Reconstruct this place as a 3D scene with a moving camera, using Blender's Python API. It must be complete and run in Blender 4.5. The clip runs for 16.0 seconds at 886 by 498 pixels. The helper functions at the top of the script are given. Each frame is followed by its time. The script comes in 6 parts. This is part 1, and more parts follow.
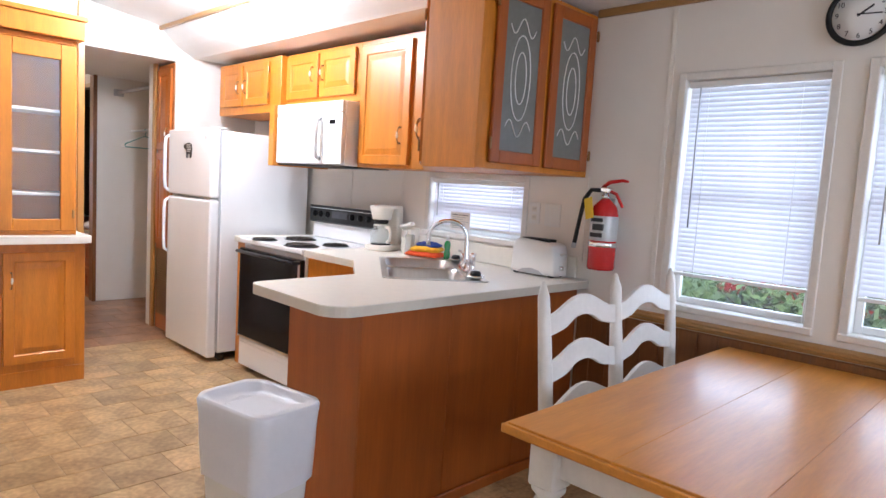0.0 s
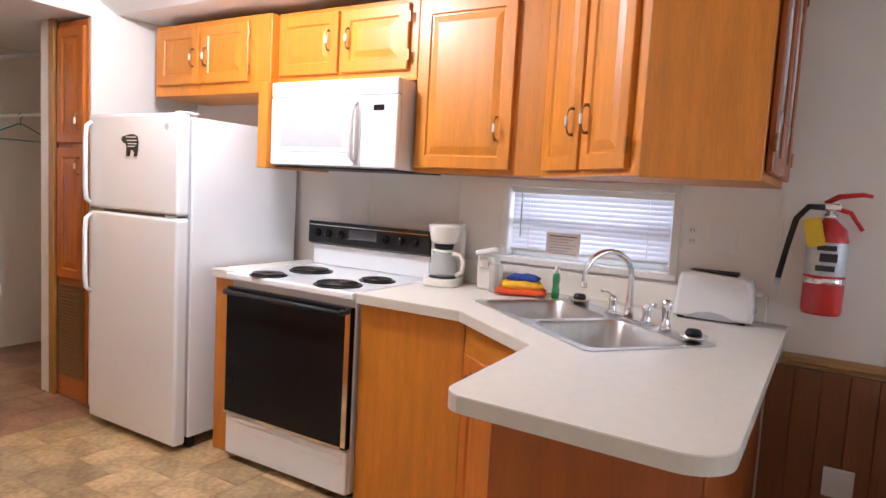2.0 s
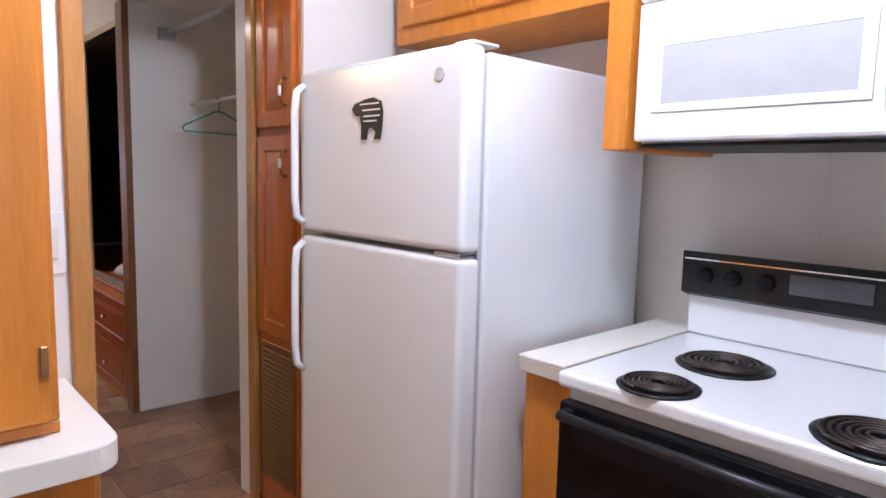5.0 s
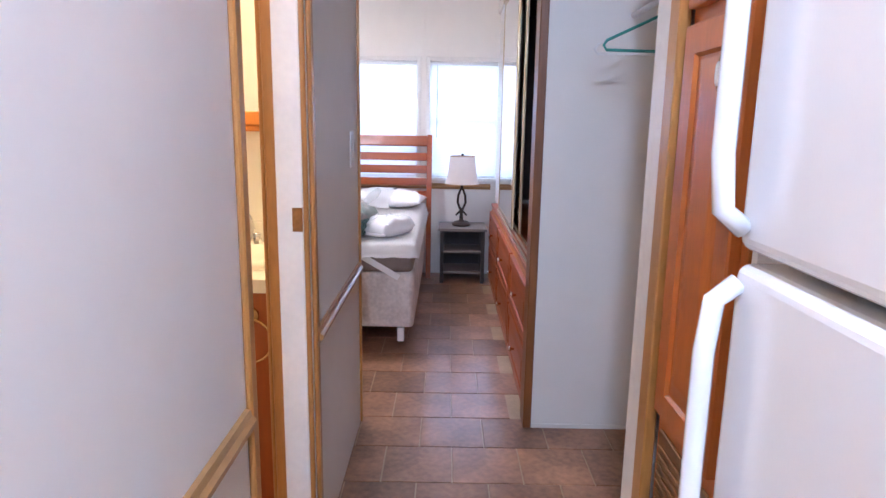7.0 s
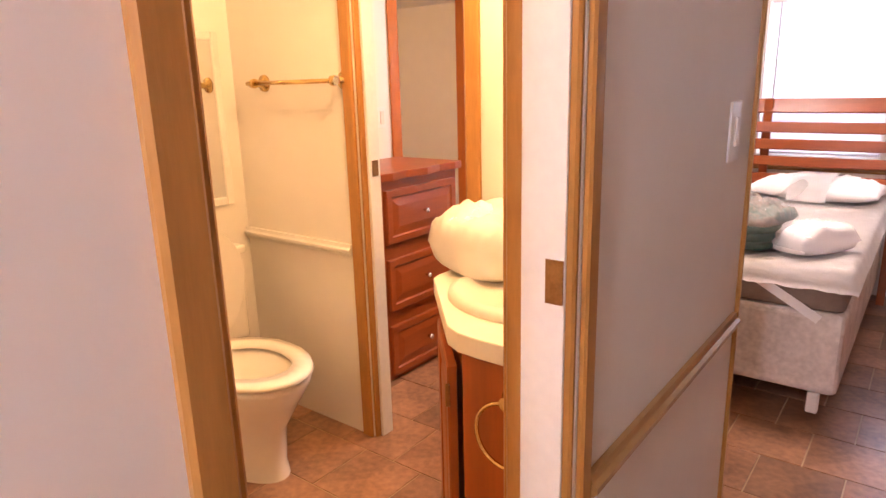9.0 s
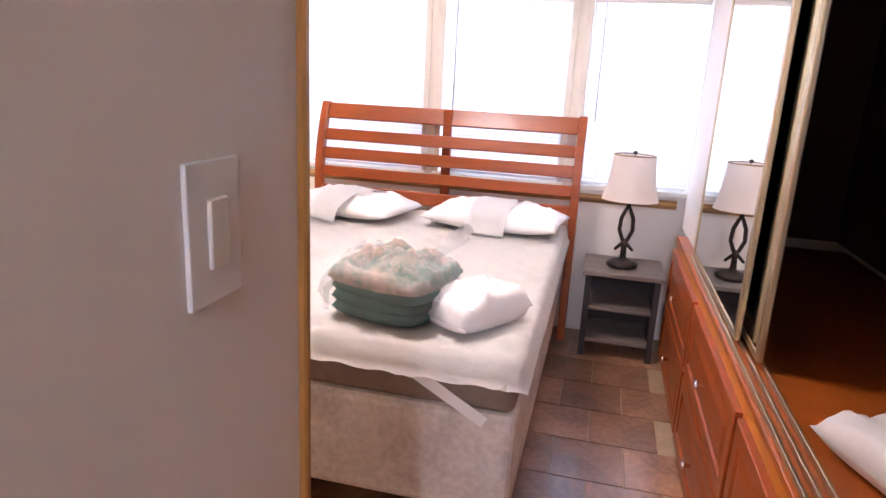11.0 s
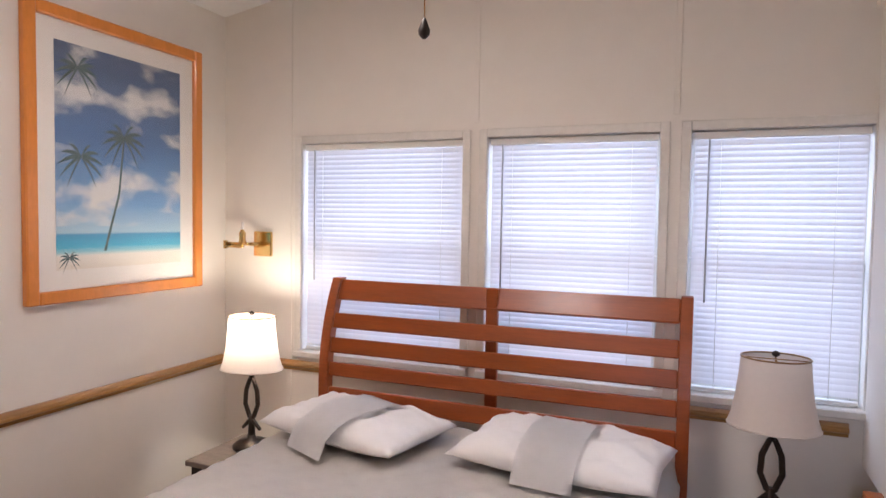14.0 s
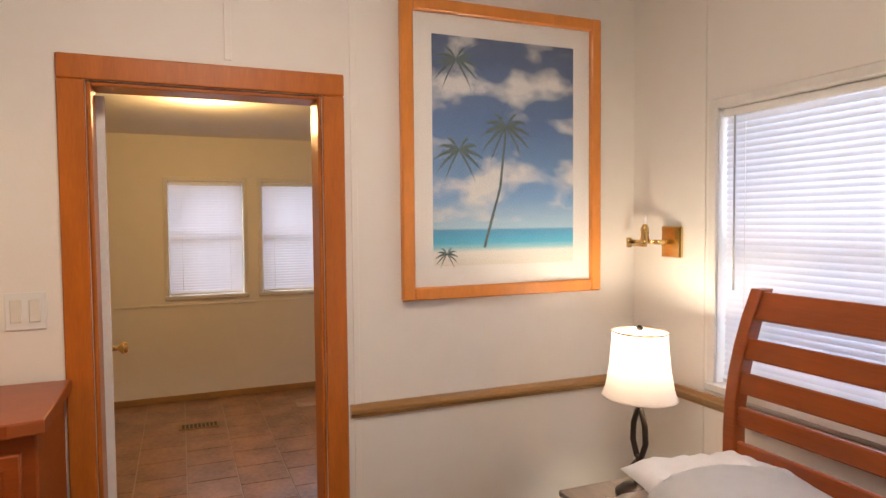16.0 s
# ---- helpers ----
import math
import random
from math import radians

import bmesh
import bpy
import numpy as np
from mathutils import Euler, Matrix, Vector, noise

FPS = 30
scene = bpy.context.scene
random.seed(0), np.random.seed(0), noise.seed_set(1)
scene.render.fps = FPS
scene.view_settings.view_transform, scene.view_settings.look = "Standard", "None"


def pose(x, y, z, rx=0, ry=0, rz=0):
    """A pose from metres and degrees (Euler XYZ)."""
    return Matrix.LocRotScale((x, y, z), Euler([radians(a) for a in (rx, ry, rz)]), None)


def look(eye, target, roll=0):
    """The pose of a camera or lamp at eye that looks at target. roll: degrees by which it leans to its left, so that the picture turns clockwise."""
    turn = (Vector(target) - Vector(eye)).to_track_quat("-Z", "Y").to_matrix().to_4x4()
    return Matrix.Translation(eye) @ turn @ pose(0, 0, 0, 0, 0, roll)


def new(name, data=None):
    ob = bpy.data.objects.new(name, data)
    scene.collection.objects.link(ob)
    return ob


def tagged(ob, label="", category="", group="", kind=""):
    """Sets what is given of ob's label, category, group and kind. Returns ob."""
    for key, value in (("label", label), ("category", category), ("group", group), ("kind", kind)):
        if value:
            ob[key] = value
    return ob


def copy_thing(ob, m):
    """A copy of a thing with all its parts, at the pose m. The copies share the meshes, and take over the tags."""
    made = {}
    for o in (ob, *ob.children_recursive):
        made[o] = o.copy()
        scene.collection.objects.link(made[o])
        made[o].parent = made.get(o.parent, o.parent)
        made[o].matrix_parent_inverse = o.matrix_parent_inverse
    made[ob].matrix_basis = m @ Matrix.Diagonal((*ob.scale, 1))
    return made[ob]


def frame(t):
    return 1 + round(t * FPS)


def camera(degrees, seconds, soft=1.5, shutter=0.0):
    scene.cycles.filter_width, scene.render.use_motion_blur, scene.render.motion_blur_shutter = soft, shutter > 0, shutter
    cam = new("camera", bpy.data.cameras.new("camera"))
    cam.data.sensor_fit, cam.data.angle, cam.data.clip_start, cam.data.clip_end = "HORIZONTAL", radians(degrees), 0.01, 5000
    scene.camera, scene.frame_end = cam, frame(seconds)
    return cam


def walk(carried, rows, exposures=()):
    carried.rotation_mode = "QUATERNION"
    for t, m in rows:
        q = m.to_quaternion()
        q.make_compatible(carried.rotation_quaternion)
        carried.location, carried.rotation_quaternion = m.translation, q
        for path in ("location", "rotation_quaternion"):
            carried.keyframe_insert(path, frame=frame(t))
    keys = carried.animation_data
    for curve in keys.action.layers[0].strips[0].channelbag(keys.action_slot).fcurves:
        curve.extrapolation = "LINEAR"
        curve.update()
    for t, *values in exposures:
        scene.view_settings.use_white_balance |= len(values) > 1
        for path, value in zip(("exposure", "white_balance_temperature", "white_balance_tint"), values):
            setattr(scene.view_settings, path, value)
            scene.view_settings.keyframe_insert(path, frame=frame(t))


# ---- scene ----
cam = camera(69.4, 16.0)
PATH = [
    (0, (0.193, 0.206, 1.335), (1.607, 1.608, 1.142), 3.5),
    (0.5, (0.209, 0.632, 1.334), (1.777, 1.86, 1.146), 3.6),
    (1, (0.196, 1.078, 1.332), (1.808, 2.248, 1.154), 3.5),
    (1.5, (0.226, 1.461, 1.347), (1.873, 2.581, 1.156), 3.3),
    (2, (0.26, 1.83, 1.352), (1.966, 2.858, 1.168), 3.2),
    (2.5, (0.279, 2.166, 1.354), (2.087, 2.998, 1.159), 3.3),
    (3, (0.34, 2.442, 1.355), (2.16, 3.241, 1.138), 3.0),
    (3.5, (0.493, 2.693, 1.356), (2.306, 3.508, 1.132), 2.3),
    (4, (0.682, 2.962, 1.34), (2.44, 3.88, 1.085), 2.0),
    (4.5, (0.892, 3.204, 1.35), (2.53, 4.322, 1.09), 1.1),
    (5, (1.157, 3.384, 1.339), (2.494, 4.854, 1.112), 1.4),
    (7.5, (1.881, 4.738, 1.292), (1.585, 6.676, 0.893), 0.2),
    (8, (1.868, 4.974, 1.306), (1.282, 6.841, 0.891), -0.1),
    (8.5, (1.832, 5.169, 1.308), (0.906, 6.874, 0.824), -0.5),
    (9, (1.853, 5.355, 1.299), (0.667, 6.888, 0.805), -1.5),
    (9.5, (1.848, 5.587, 1.286), (0.795, 7.203, 0.756), 0.0),
    (10, (1.796, 5.882, 1.287), (1.033, 7.658, 0.776), 1.9),
    (12.5, (1.881, 6.923, 1.412), (1.515, 8.825, 0.914), 3.3),
    (13, (1.841, 7.087, 1.424), (1.435, 9.015, 1.079), 2.9),
    (13.5, (1.788, 7.271, 1.448), (1.277, 9.197, 1.281), 1.6),
    (14, (1.747, 7.399, 1.44), (0.997, 9.251, 1.346), 0.9),
    (14.5, (1.766, 7.564, 1.436), (0.738, 9.277, 1.348), 0.9),
    (15, (1.745, 7.732, 1.42), (0.503, 9.298, 1.336), 0.7),
    (15.5, (1.707, 7.952, 1.419), (0.171, 9.23, 1.323), 0.1),
    (16, (1.725, 8.155, 1.396), (-0.122, 8.917, 1.308), -0.5),
]
# exposure rows: seconds, stops, kelvin, tint
EXPOSURES = [(0, 0.50, 6000, 15), (2.5, 0.18, 6300, 19), (5.2, 0.0, 5500, 18), (7.3, 0.80, 4900, 17), (8.5, 0.95, 5600, 24), (9.2, 0.85, 6900, 36), (10.2, 1.05, 6300, 28), (12.3, 0.20, 5500, 22), (14.0, -0.25, 5900, 20), (16, -0.20, 6500, 18)]
walk(cam, [(t, look(eye, target, roll)) for t, eye, target, roll in PATH], EXPOSURES)

# ---- world, sun, large lights ----
world = bpy.data.worlds.new("sky")
scene.world = world
world.use_nodes = True
wn = world.node_tree.nodes
sky = wn.new("ShaderNodeTexSky")
sky.sky_type = "NISHITA"
sky.sun_disc = False
sky.sun_elevation, sky.sun_rotation = radians(48), radians(235)
world.node_tree.links.new(sky.outputs[0], wn["Background"].inputs[0])
wn["Background"].inputs[1].default_value = 0.15
sun = new("sun", bpy.data.lights.new("sun", "SUN"))
sun.data.energy, sun.data.angle, sun.data.color = 4.5, radians(0.6), (1.0, 0.95, 0.88)
sun.matrix_world = look((-8, -12, 16), (0, 0, 0))


def area_lamp(name, at, target, w, h, power, color=(1, 1, 1)):
    ob = new(name, bpy.data.lights.new(name, "AREA"))
    ob.data.shape, ob.data.size, ob.data.size_y = "RECTANGLE", w, h
    ob.data.energy, ob.data.color = power, color
    ob.matrix_world = look(at, target)
    return ob


def point_lamp(name, at, power, radius, color):
    ob = new(name, bpy.data.lights.new(name, "POINT"))
    ob.data.energy, ob.data.shadow_soft_size, ob.data.color = power, radius, color
    ob.location = at
    return ob


DAY = (0.74, 0.85, 1.0)
# skylight that reaches the windows
area_lamp("daylight_dining", (3.4, 1.23, 1.35), (0, 1.23, 1.25), 0.56, 0.95, 9, DAY)
area_lamp("daylight_dining", (3.4, 0.5, 1.35), (0, 0.5, 1.25), 0.56, 0.95, 9, DAY)
area_lamp("daylight_kitchen", (3.4, 2.76, 1.25), (0, 2.76, 1.2), 0.72, 0.32, 7, DAY)
# added fill through the made-up south window, out of view
area_lamp("fill_south", (1.3, -3.3, 1.5), (1.3, 2, 1.2), 2.0, 1.1, 65, DAY)
for wx in (0.44, 1.265, 1.98):
    area_lamp("daylight_bedroom", (wx, 10.3, 1.35), (wx, 5, 1.2), 0.6, 0.95, 13, DAY)
for wy in (8.36, 9.06):
    area_lamp("daylight_porch", (-4.1, wy, 1.3), (0, wy, 1.2), 0.55, 0.9, 9, DAY)
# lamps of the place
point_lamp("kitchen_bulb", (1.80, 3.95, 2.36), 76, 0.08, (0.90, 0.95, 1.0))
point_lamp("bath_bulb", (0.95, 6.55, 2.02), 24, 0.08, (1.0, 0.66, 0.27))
# unseen fan light, supposed from the pull cord, brightens the bed from above
area_lamp("bedroom_fan_light", (0.9, 8.3, 2.46), (0.9, 8.301, 0.0), 0.40, 0.40, 25, (1.0, 0.86, 0.70))
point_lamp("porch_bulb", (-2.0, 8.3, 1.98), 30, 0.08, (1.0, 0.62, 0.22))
point_lamp("night_lamp_bulb", (0.0, 9.58, 0.985), 12.0, 0.03, (1.0, 0.88, 0.64))


# ---- materials ----
def shader(name, color, rough=0.5, metal=0.0, var=0.08, scale=6.0, bump=0.0, bscale=60.0, stretch=(1, 1, 1), coat=0.0, spread=0.0, dark=None):
    """Principled surface with colour variation at two scales, fine relief and a shift of tone from piece to piece."""
    m = bpy.data.materials.new(name)
    m.use_nodes = True
    nt, n = m.node_tree, m.node_tree.nodes
    p = n["Principled BSDF"]
    co, mp = n.new("ShaderNodeTexCoord"), n.new("ShaderNodeMapping")
    mp.inputs["Scale"].default_value = stretch
    nt.links.new(co.outputs["Object"], mp.inputs[0])
    big, small = n.new("ShaderNodeTexNoise"), n.new("ShaderNodeTexNoise")
    big.inputs["Scale"].default_value, small.inputs["Scale"].default_value = scale, scale * 7.3
    big.inputs["Detail"].default_value = small.inputs["Detail"].default_value = 5
    mixn = n.new("ShaderNodeMix")
    mixn.inputs[0].default_value = 0.4
    nt.links.new(mp.outputs[0], big.inputs["Vector"]), nt.links.new(mp.outputs[0], small.inputs["Vector"])
    nt.links.new(big.outputs[0], mixn.inputs[2]), nt.links.new(small.outputs[0], mixn.inputs[3])
    ramp = n.new("ShaderNodeValToRGB")
    lo = dark or [c * (1 - var) for c in color]
    hi = [min(1, c * (1 + var)) for c in color]
    ramp.color_ramp.elements[0].position, ramp.color_ramp.elements[1].position = 0.34, 0.66
    ramp.color_ramp.elements[0].color, ramp.color_ramp.elements[1].color = (*lo, 1), (*hi, 1)
    nt.links.new(mixn.outputs[0], ramp.inputs[0])
    out = ramp.outputs[0]
    if spread:
        info, mul, hsv = n.new("ShaderNodeObjectInfo"), n.new("ShaderNodeMapRange"), n.new("ShaderNodeHueSaturation")
        mul.inputs[3].default_value, mul.inputs[4].default_value = 1 - spread, 1 + spread
        nt.links.new(info.outputs["Random"], mul.inputs[0]), nt.links.new(mul.outputs[0], hsv.inputs["Value"])
        nt.links.new(out, hsv.inputs["Color"])
        out = hsv.outputs[0]
    nt.links.new(out, p.inputs["Base Color"])
    p.inputs["Roughness"].default_value, p.inputs["Metallic"].default_value = rough, metal
    p.inputs["Coat Weight"].default_value, p.inputs["Coat Roughness"].default_value = coat, 0.12
    if bump:
        tex, b = n.new("ShaderNodeTexNoise"), n.new("ShaderNodeBump")
        tex.inputs["Scale"].default_value, tex.inputs["Detail"].default_value = bscale, 4
        nt.links.new(mp.outputs[0], tex.inputs["Vector"]), nt.links.new(tex.outputs[0], b.inputs["Height"])
        b.inputs["Strength"].default_value, b.inputs["Distance"].default_value = bump, 0.004
        nt.links.new(b.outputs[0], p.inputs["Normal"])
    return m


def glowing(name, color, strength):
    m = bpy.data.materials.new(name)
    m.use_nodes = True
    p = m.node_tree.nodes["Principled BSDF"]
    p.inputs["Base Color"].default_value = p.inputs["Emission Color"].default_value = (*color, 1)
    p.inputs["Emission Strength"].default_value = strength
    return m


def sheer(name, color, amount, rough=0.6):
    """Thin stuff that lets light through: lamp shades, blind slats, plastic film."""
    m = shader(name, color, rough, var=0.03, scale=9, bump=0.1, bscale=180)
    nt, n = m.node_tree, m.node_tree.nodes
    tr, mx = n.new("ShaderNodeBsdfTranslucent"), n.new("ShaderNodeMixShader")
    tr.inputs[0].default_value = (*color, 1)
    mx.inputs[0].default_value = amount
    nt.links.new(n["Principled BSDF"].outputs[0], mx.inputs[1]), nt.links.new(tr.outputs[0], mx.inputs[2])
    nt.links.new(mx.outputs[0], n["Material Output"].inputs[0])
    return m


def clear(name, color=(1, 1, 1), rough=0.0, see=0.85):
    """Thin clear sheet: mostly transparent with a glossy reflection."""
    m = bpy.data.materials.new(name)
    m.use_nodes = True
    nt, n = m.node_tree, m.node_tree.nodes
    p = n["Principled BSDF"]
    p.inputs["Base Color"].default_value, p.inputs["Roughness"].default_value = (*color, 1), rough
    tr, mx = n.new("ShaderNodeBsdfTransparent"), n.new("ShaderNodeMixShader")
    tr.inputs[0].default_value = (*color, 1)
    mx.inputs[0].default_value = see
    nt.links.new(p.outputs[0], mx.inputs[1]), nt.links.new(tr.outputs[0], mx.inputs[2])
    nt.links.new(mx.outputs[0], n["Material Output"].inputs[0])
    return m


WALL = shader("wall_panel", (0.80, 0.76, 0.70), 0.55, var=0.025, scale=1.3, bump=0.08, bscale=90)
CEIL = shader("ceiling_panel", (0.84, 0.83, 0.80), 0.7, var=0.02, scale=1.5, bump=0.15, bscale=120)
OAK = shader("honey_oak", (0.56, 0.190, 0.014), 0.40, var=0.16, scale=3.0, bump=0.10, bscale=30, stretch=(9, 9, 0.9), coat=0.08, spread=0.06)
OAKH = shader("honey_oak_across", (0.56, 0.190, 0.014), 0.40, var=0.16, scale=3.0, bump=0.10, bscale=30, stretch=(0.9, 0.9, 12), coat=0.08, spread=0.06)
PANEL = shader("cherry_panel", (0.34, 0.080, 0.008), 0.38, var=0.16, scale=2.2, bump=0.06, bscale=30, stretch=(7, 7, 0.5), coat=0.08)
WAINSCOT = shader("dark_wainscot", (0.20, 0.072, 0.018), 0.40, var=0.2, scale=2.5, bump=0.1, bscale=30, stretch=(8, 8, 0.6), coat=0.08)
TRIM = shader("trim_wood", (0.40, 0.185, 0.042), 0.38, var=0.15, scale=4, bump=0.1, bscale=40, stretch=(6, 6, 0.8), coat=0.2)
TRIMH = shader("rail_wood", (0.36, 0.19, 0.06), 0.28, var=0.15, scale=4, bump=0.1, bscale=40, stretch=(0.8, 0.8, 8), coat=0.4)
DOORWOOD = shader("door_trim_wood", (0.47, 0.130, 0.014), 0.34, var=0.15, scale=4, bump=0.1, bscale=40, stretch=(6, 6, 0.8), coat=0.1)
CHERRY = shader("cherry_wood", (0.30, 0.062, 0.009), 0.36, var=0.18, scale=3, bump=0.08, bscale=30, stretch=(0.9, 0.9, 9), coat=0.10, spread=0.05)
TABLETOP = shader("table_wood", (0.60, 0.235, 0.032), 0.34, var=0.13, scale=2.4, bump=0.05, bscale=30, stretch=(0.9, 8, 8), coat=0.12)
LAMINATE = shader("white_laminate", (0.78, 0.745, 0.66), 0.38, var=0.03, scale=30, bump=0.03, bscale=400)
LAMEDGE = shader("laminate_edge", (0.62, 0.57, 0.48), 0.45, var=0.04, scale=20)
ENAMEL = shader("white_enamel", (0.80, 0.80, 0.80), 0.22, var=0.015, scale=2, bump=0.04, bscale=260, coat=0.3)
PLASTIC = shader("white_plastic", (0.78, 0.77, 0.74), 0.35, var=0.02, scale=5)
CREAM = shader("cream_plastic", (0.74, 0.70, 0.62), 0.3, var=0.03, scale=5)
GREY = shader("grey_plastic", (0.45, 0.45, 0.46), 0.4, var=0.05, scale=20)
BLACK = shader("black_glass", (0.008, 0.008, 0.009), 0.14, var=0.1, scale=3)
BLACK.node_tree.nodes["Principled BSDF"].inputs["Specular IOR Level"].default_value = 0.15
BLACKP = shader("black_plastic", (0.012, 0.012, 0.013), 0.4, var=0.2, scale=20, bump=0.05)
BLACKP.node_tree.nodes["Principled BSDF"].inputs["Specular IOR Level"].default_value = 0.3
IRON = shader("dark_bronze", (0.035, 0.024, 0.018), 0.38, 0.55, var=0.3, scale=25, bump=0.2, bscale=80)
CHROME = shader("chrome", (0.80, 0.81, 0.83), 0.09, 1.0, var=0.03, scale=8)
STEEL = shader("brushed_steel", (0.58, 0.57, 0.55), 0.30, 1.0, var=0.06, scale=5, bump=0.08, bscale=60, stretch=(1, 12, 1))
BRASS = shader("brass", (0.72, 0.50, 0.20), 0.20, 1.0, var=0.08, scale=8)
GOLD = shader("pale_gold_metal", (0.56, 0.45, 0.28), 0.36, 1.0, var=0.06, scale=8)
BRONZE = shader("antique_brass", (0.30, 0.17, 0.07), 0.35, 0.9, var=0.2, scale=30)
TILE = shader("vinyl_tile", (0.54, 0.37, 0.185), 0.30, var=0.22, scale=5.0, bump=0.10, bscale=45, coat=0.15, spread=0.22, dark=(0.235, 0.14, 0.066))
GROUT = shader("vinyl_joint", (0.40, 0.29, 0.17), 0.5, var=0.15, scale=8)
SHEET = shader("white_sheet", (0.90, 0.89, 0.89), 0.85, var=0.03, scale=4, bump=0.25, bscale=35)
QUILT = shader("quilted_mattress", (0.88, 0.85, 0.82), 0.85, var=0.03, scale=4, bump=0.3, bscale=70)
TOWEL = shader("white_towel", (0.88, 0.85, 0.84), 0.95, var=0.06, scale=14, bump=0.5, bscale=220)
TAUPE = shader("taupe_fabric", (0.20, 0.15, 0.115), 0.9, var=0.1, scale=30, bump=0.3, bscale=300)
FLORAL = shader("floral_ticking", (0.66, 0.60, 0.54), 0.85, var=0.05, scale=7, bump=0.15, bscale=200, dark=(0.40, 0.35, 0.31))
TEAL = shader("teal_blanket", (0.028, 0.115, 0.11), 0.9, var=0.35, scale=12, bump=0.5, bscale=120)
QUILTPRINT = shader("printed_quilt", (0.50, 0.34, 0.29), 0.9, var=0.2, scale=9, bump=0.5, bscale=60, dark=(0.10, 0.22, 0.21))
FILM = clear("clear_bag", (0.92, 0.94, 0.95), 0.08, 0.90)
MILKY = clear("milky_bag", (0.95, 0.94, 0.93), 0.32, 0.50)
BAG = sheer("white_bin_bag", (0.84, 0.83, 0.86), 0.25, 0.35)
PORCELAIN = shader("porcelain", (0.80, 0.77, 0.70), 0.12, var=0.015, scale=3, coat=0.4)
GLASS = clear("window_glass", (0.97, 0.99, 1.0), 0.02, 0.93)
JARGLASS = clear("jar_glass", (0.86, 0.88, 0.88), 0.04, 0.78)
FROST = shader("frosted_glass", (0.17, 0.175, 0.16), 0.30, var=0.12, scale=6, bump=0.1, bscale=150, coat=0.08)
LEAD = shader("lead_came", (0.72, 0.72, 0.70), 0.3, 0.6, var=0.05, scale=20)
MIRROR = shader("mirror_silver", (0.90, 0.91, 0.91), 0.01, 1.0, var=0.0)
BLIND = sheer("blind_slat", (0.82, 0.82, 0.87), 0.15, 0.45)
SHADE = sheer("linen_shade", (0.80, 0.72, 0.66), 0.22, 0.8)
RED = shader("extinguisher_red", (0.55, 0.012, 0.014), 0.22, var=0.06, scale=6, coat=0.5)
YELLOW = shader("yellow_tag", (0.80, 0.56, 0.03), 0.6, var=0.05, scale=20)
SILVER = shader("silver_label", (0.52, 0.53, 0.54), 0.4, 0.3, var=0.1, scale=40)
ORANGEW = shader("orange_frame", (0.72, 0.255, 0.045), 0.35, var=0.10, scale=4, stretch=(3, 3, 1), coat=0.3)
GREYWOOD = shader("grey_oak_board", (0.17, 0.135, 0.115), 0.5, var=0.25, scale=5, bump=0.1, bscale=60, stretch=(0.8, 8, 8))
DARKWOOD = shader("dark_stained_board", (0.030, 0.022, 0.019), 0.5, var=0.25, scale=5, bump=0.1, stretch=(6, 6, 1))
# wardrobe inside, its shade put into a dark colour
DARKIN = shader("shaded_closet_lining", (0.075, 0.042, 0.03), 0.7, var=0.2, scale=4)
MAT_CARD = shader("mount_card", (0.80, 0.77, 0.72), 0.7, var=0.02, scale=6)
CLOCKFACE = shader("clock_face", (0.82, 0.82, 0.80), 0.5, var=0.01, scale=4)
PAPER = shader("notice_paper", (0.80, 0.74, 0.70), 0.7, var=0.03, scale=10)
INK = shader("ink", (0.03, 0.03, 0.035), 0.6, var=0.1, scale=10)
SPONGE_O = shader("orange_cloth", (0.82, 0.10, 0.02), 0.9, var=0.15, scale=30, bump=0.5, bscale=200)
SPONGE_Y = shader("yellow_cloth", (0.86, 0.45, 0.02), 0.9, var=0.15, scale=30, bump=0.5, bscale=200)
SPONGE_B = shader("blue_cloth", (0.02, 0.05, 0.25), 0.9, var=0.2, scale=30, bump=0.5, bscale=200)
SOAP = shader("green_soap", (0.01, 0.22, 0.05), 0.15, var=0.1, scale=10, coat=0.5)
TEALP = shader("teal_hanger_plastic", (0.05, 0.26, 0.22), 0.3, var=0.05, scale=10)
PAINTW = shader("white_painted_wood", (0.74, 0.71, 0.66), 0.4, var=0.06, scale=7, bump=0.12, bscale=50)
# TILE again, darker and redder: weak light past HEAD_Y is put into the colour
TILE_DIM = shader("dim_vinyl_tile", (0.31, 0.16, 0.085), 0.30, var=0.22, scale=5.0, bump=0.10, bscale=45, coat=0.15, spread=0.26, dark=(0.13, 0.062, 0.034))
SMOKE = shader("smoked_panel", (0.09, 0.09, 0.10), 0.2, var=0.1, scale=10)
GRASS = shader("lawn", (0.07, 0.13, 0.03), 0.9, var=0.35, scale=3, bump=0.5, bscale=40)
LEAF = shader("leaves", (0.10, 0.17, 0.05), 0.7, var=0.3, scale=6, spread=0.3)
BARK = shader("bark", (0.13, 0.09, 0.06), 0.9, var=0.3, scale=9, bump=0.5)
CARRED = shader("car_red", (0.45, 0.02, 0.02), 0.2, var=0.03, scale=2, coat=0.8)
RUBBER = shader("rubber", (0.02, 0.02, 0.02), 0.8, var=0.1, scale=10)
SIDING = shader("outer_siding", (0.55, 0.54, 0.50), 0.6, var=0.05, scale=2)


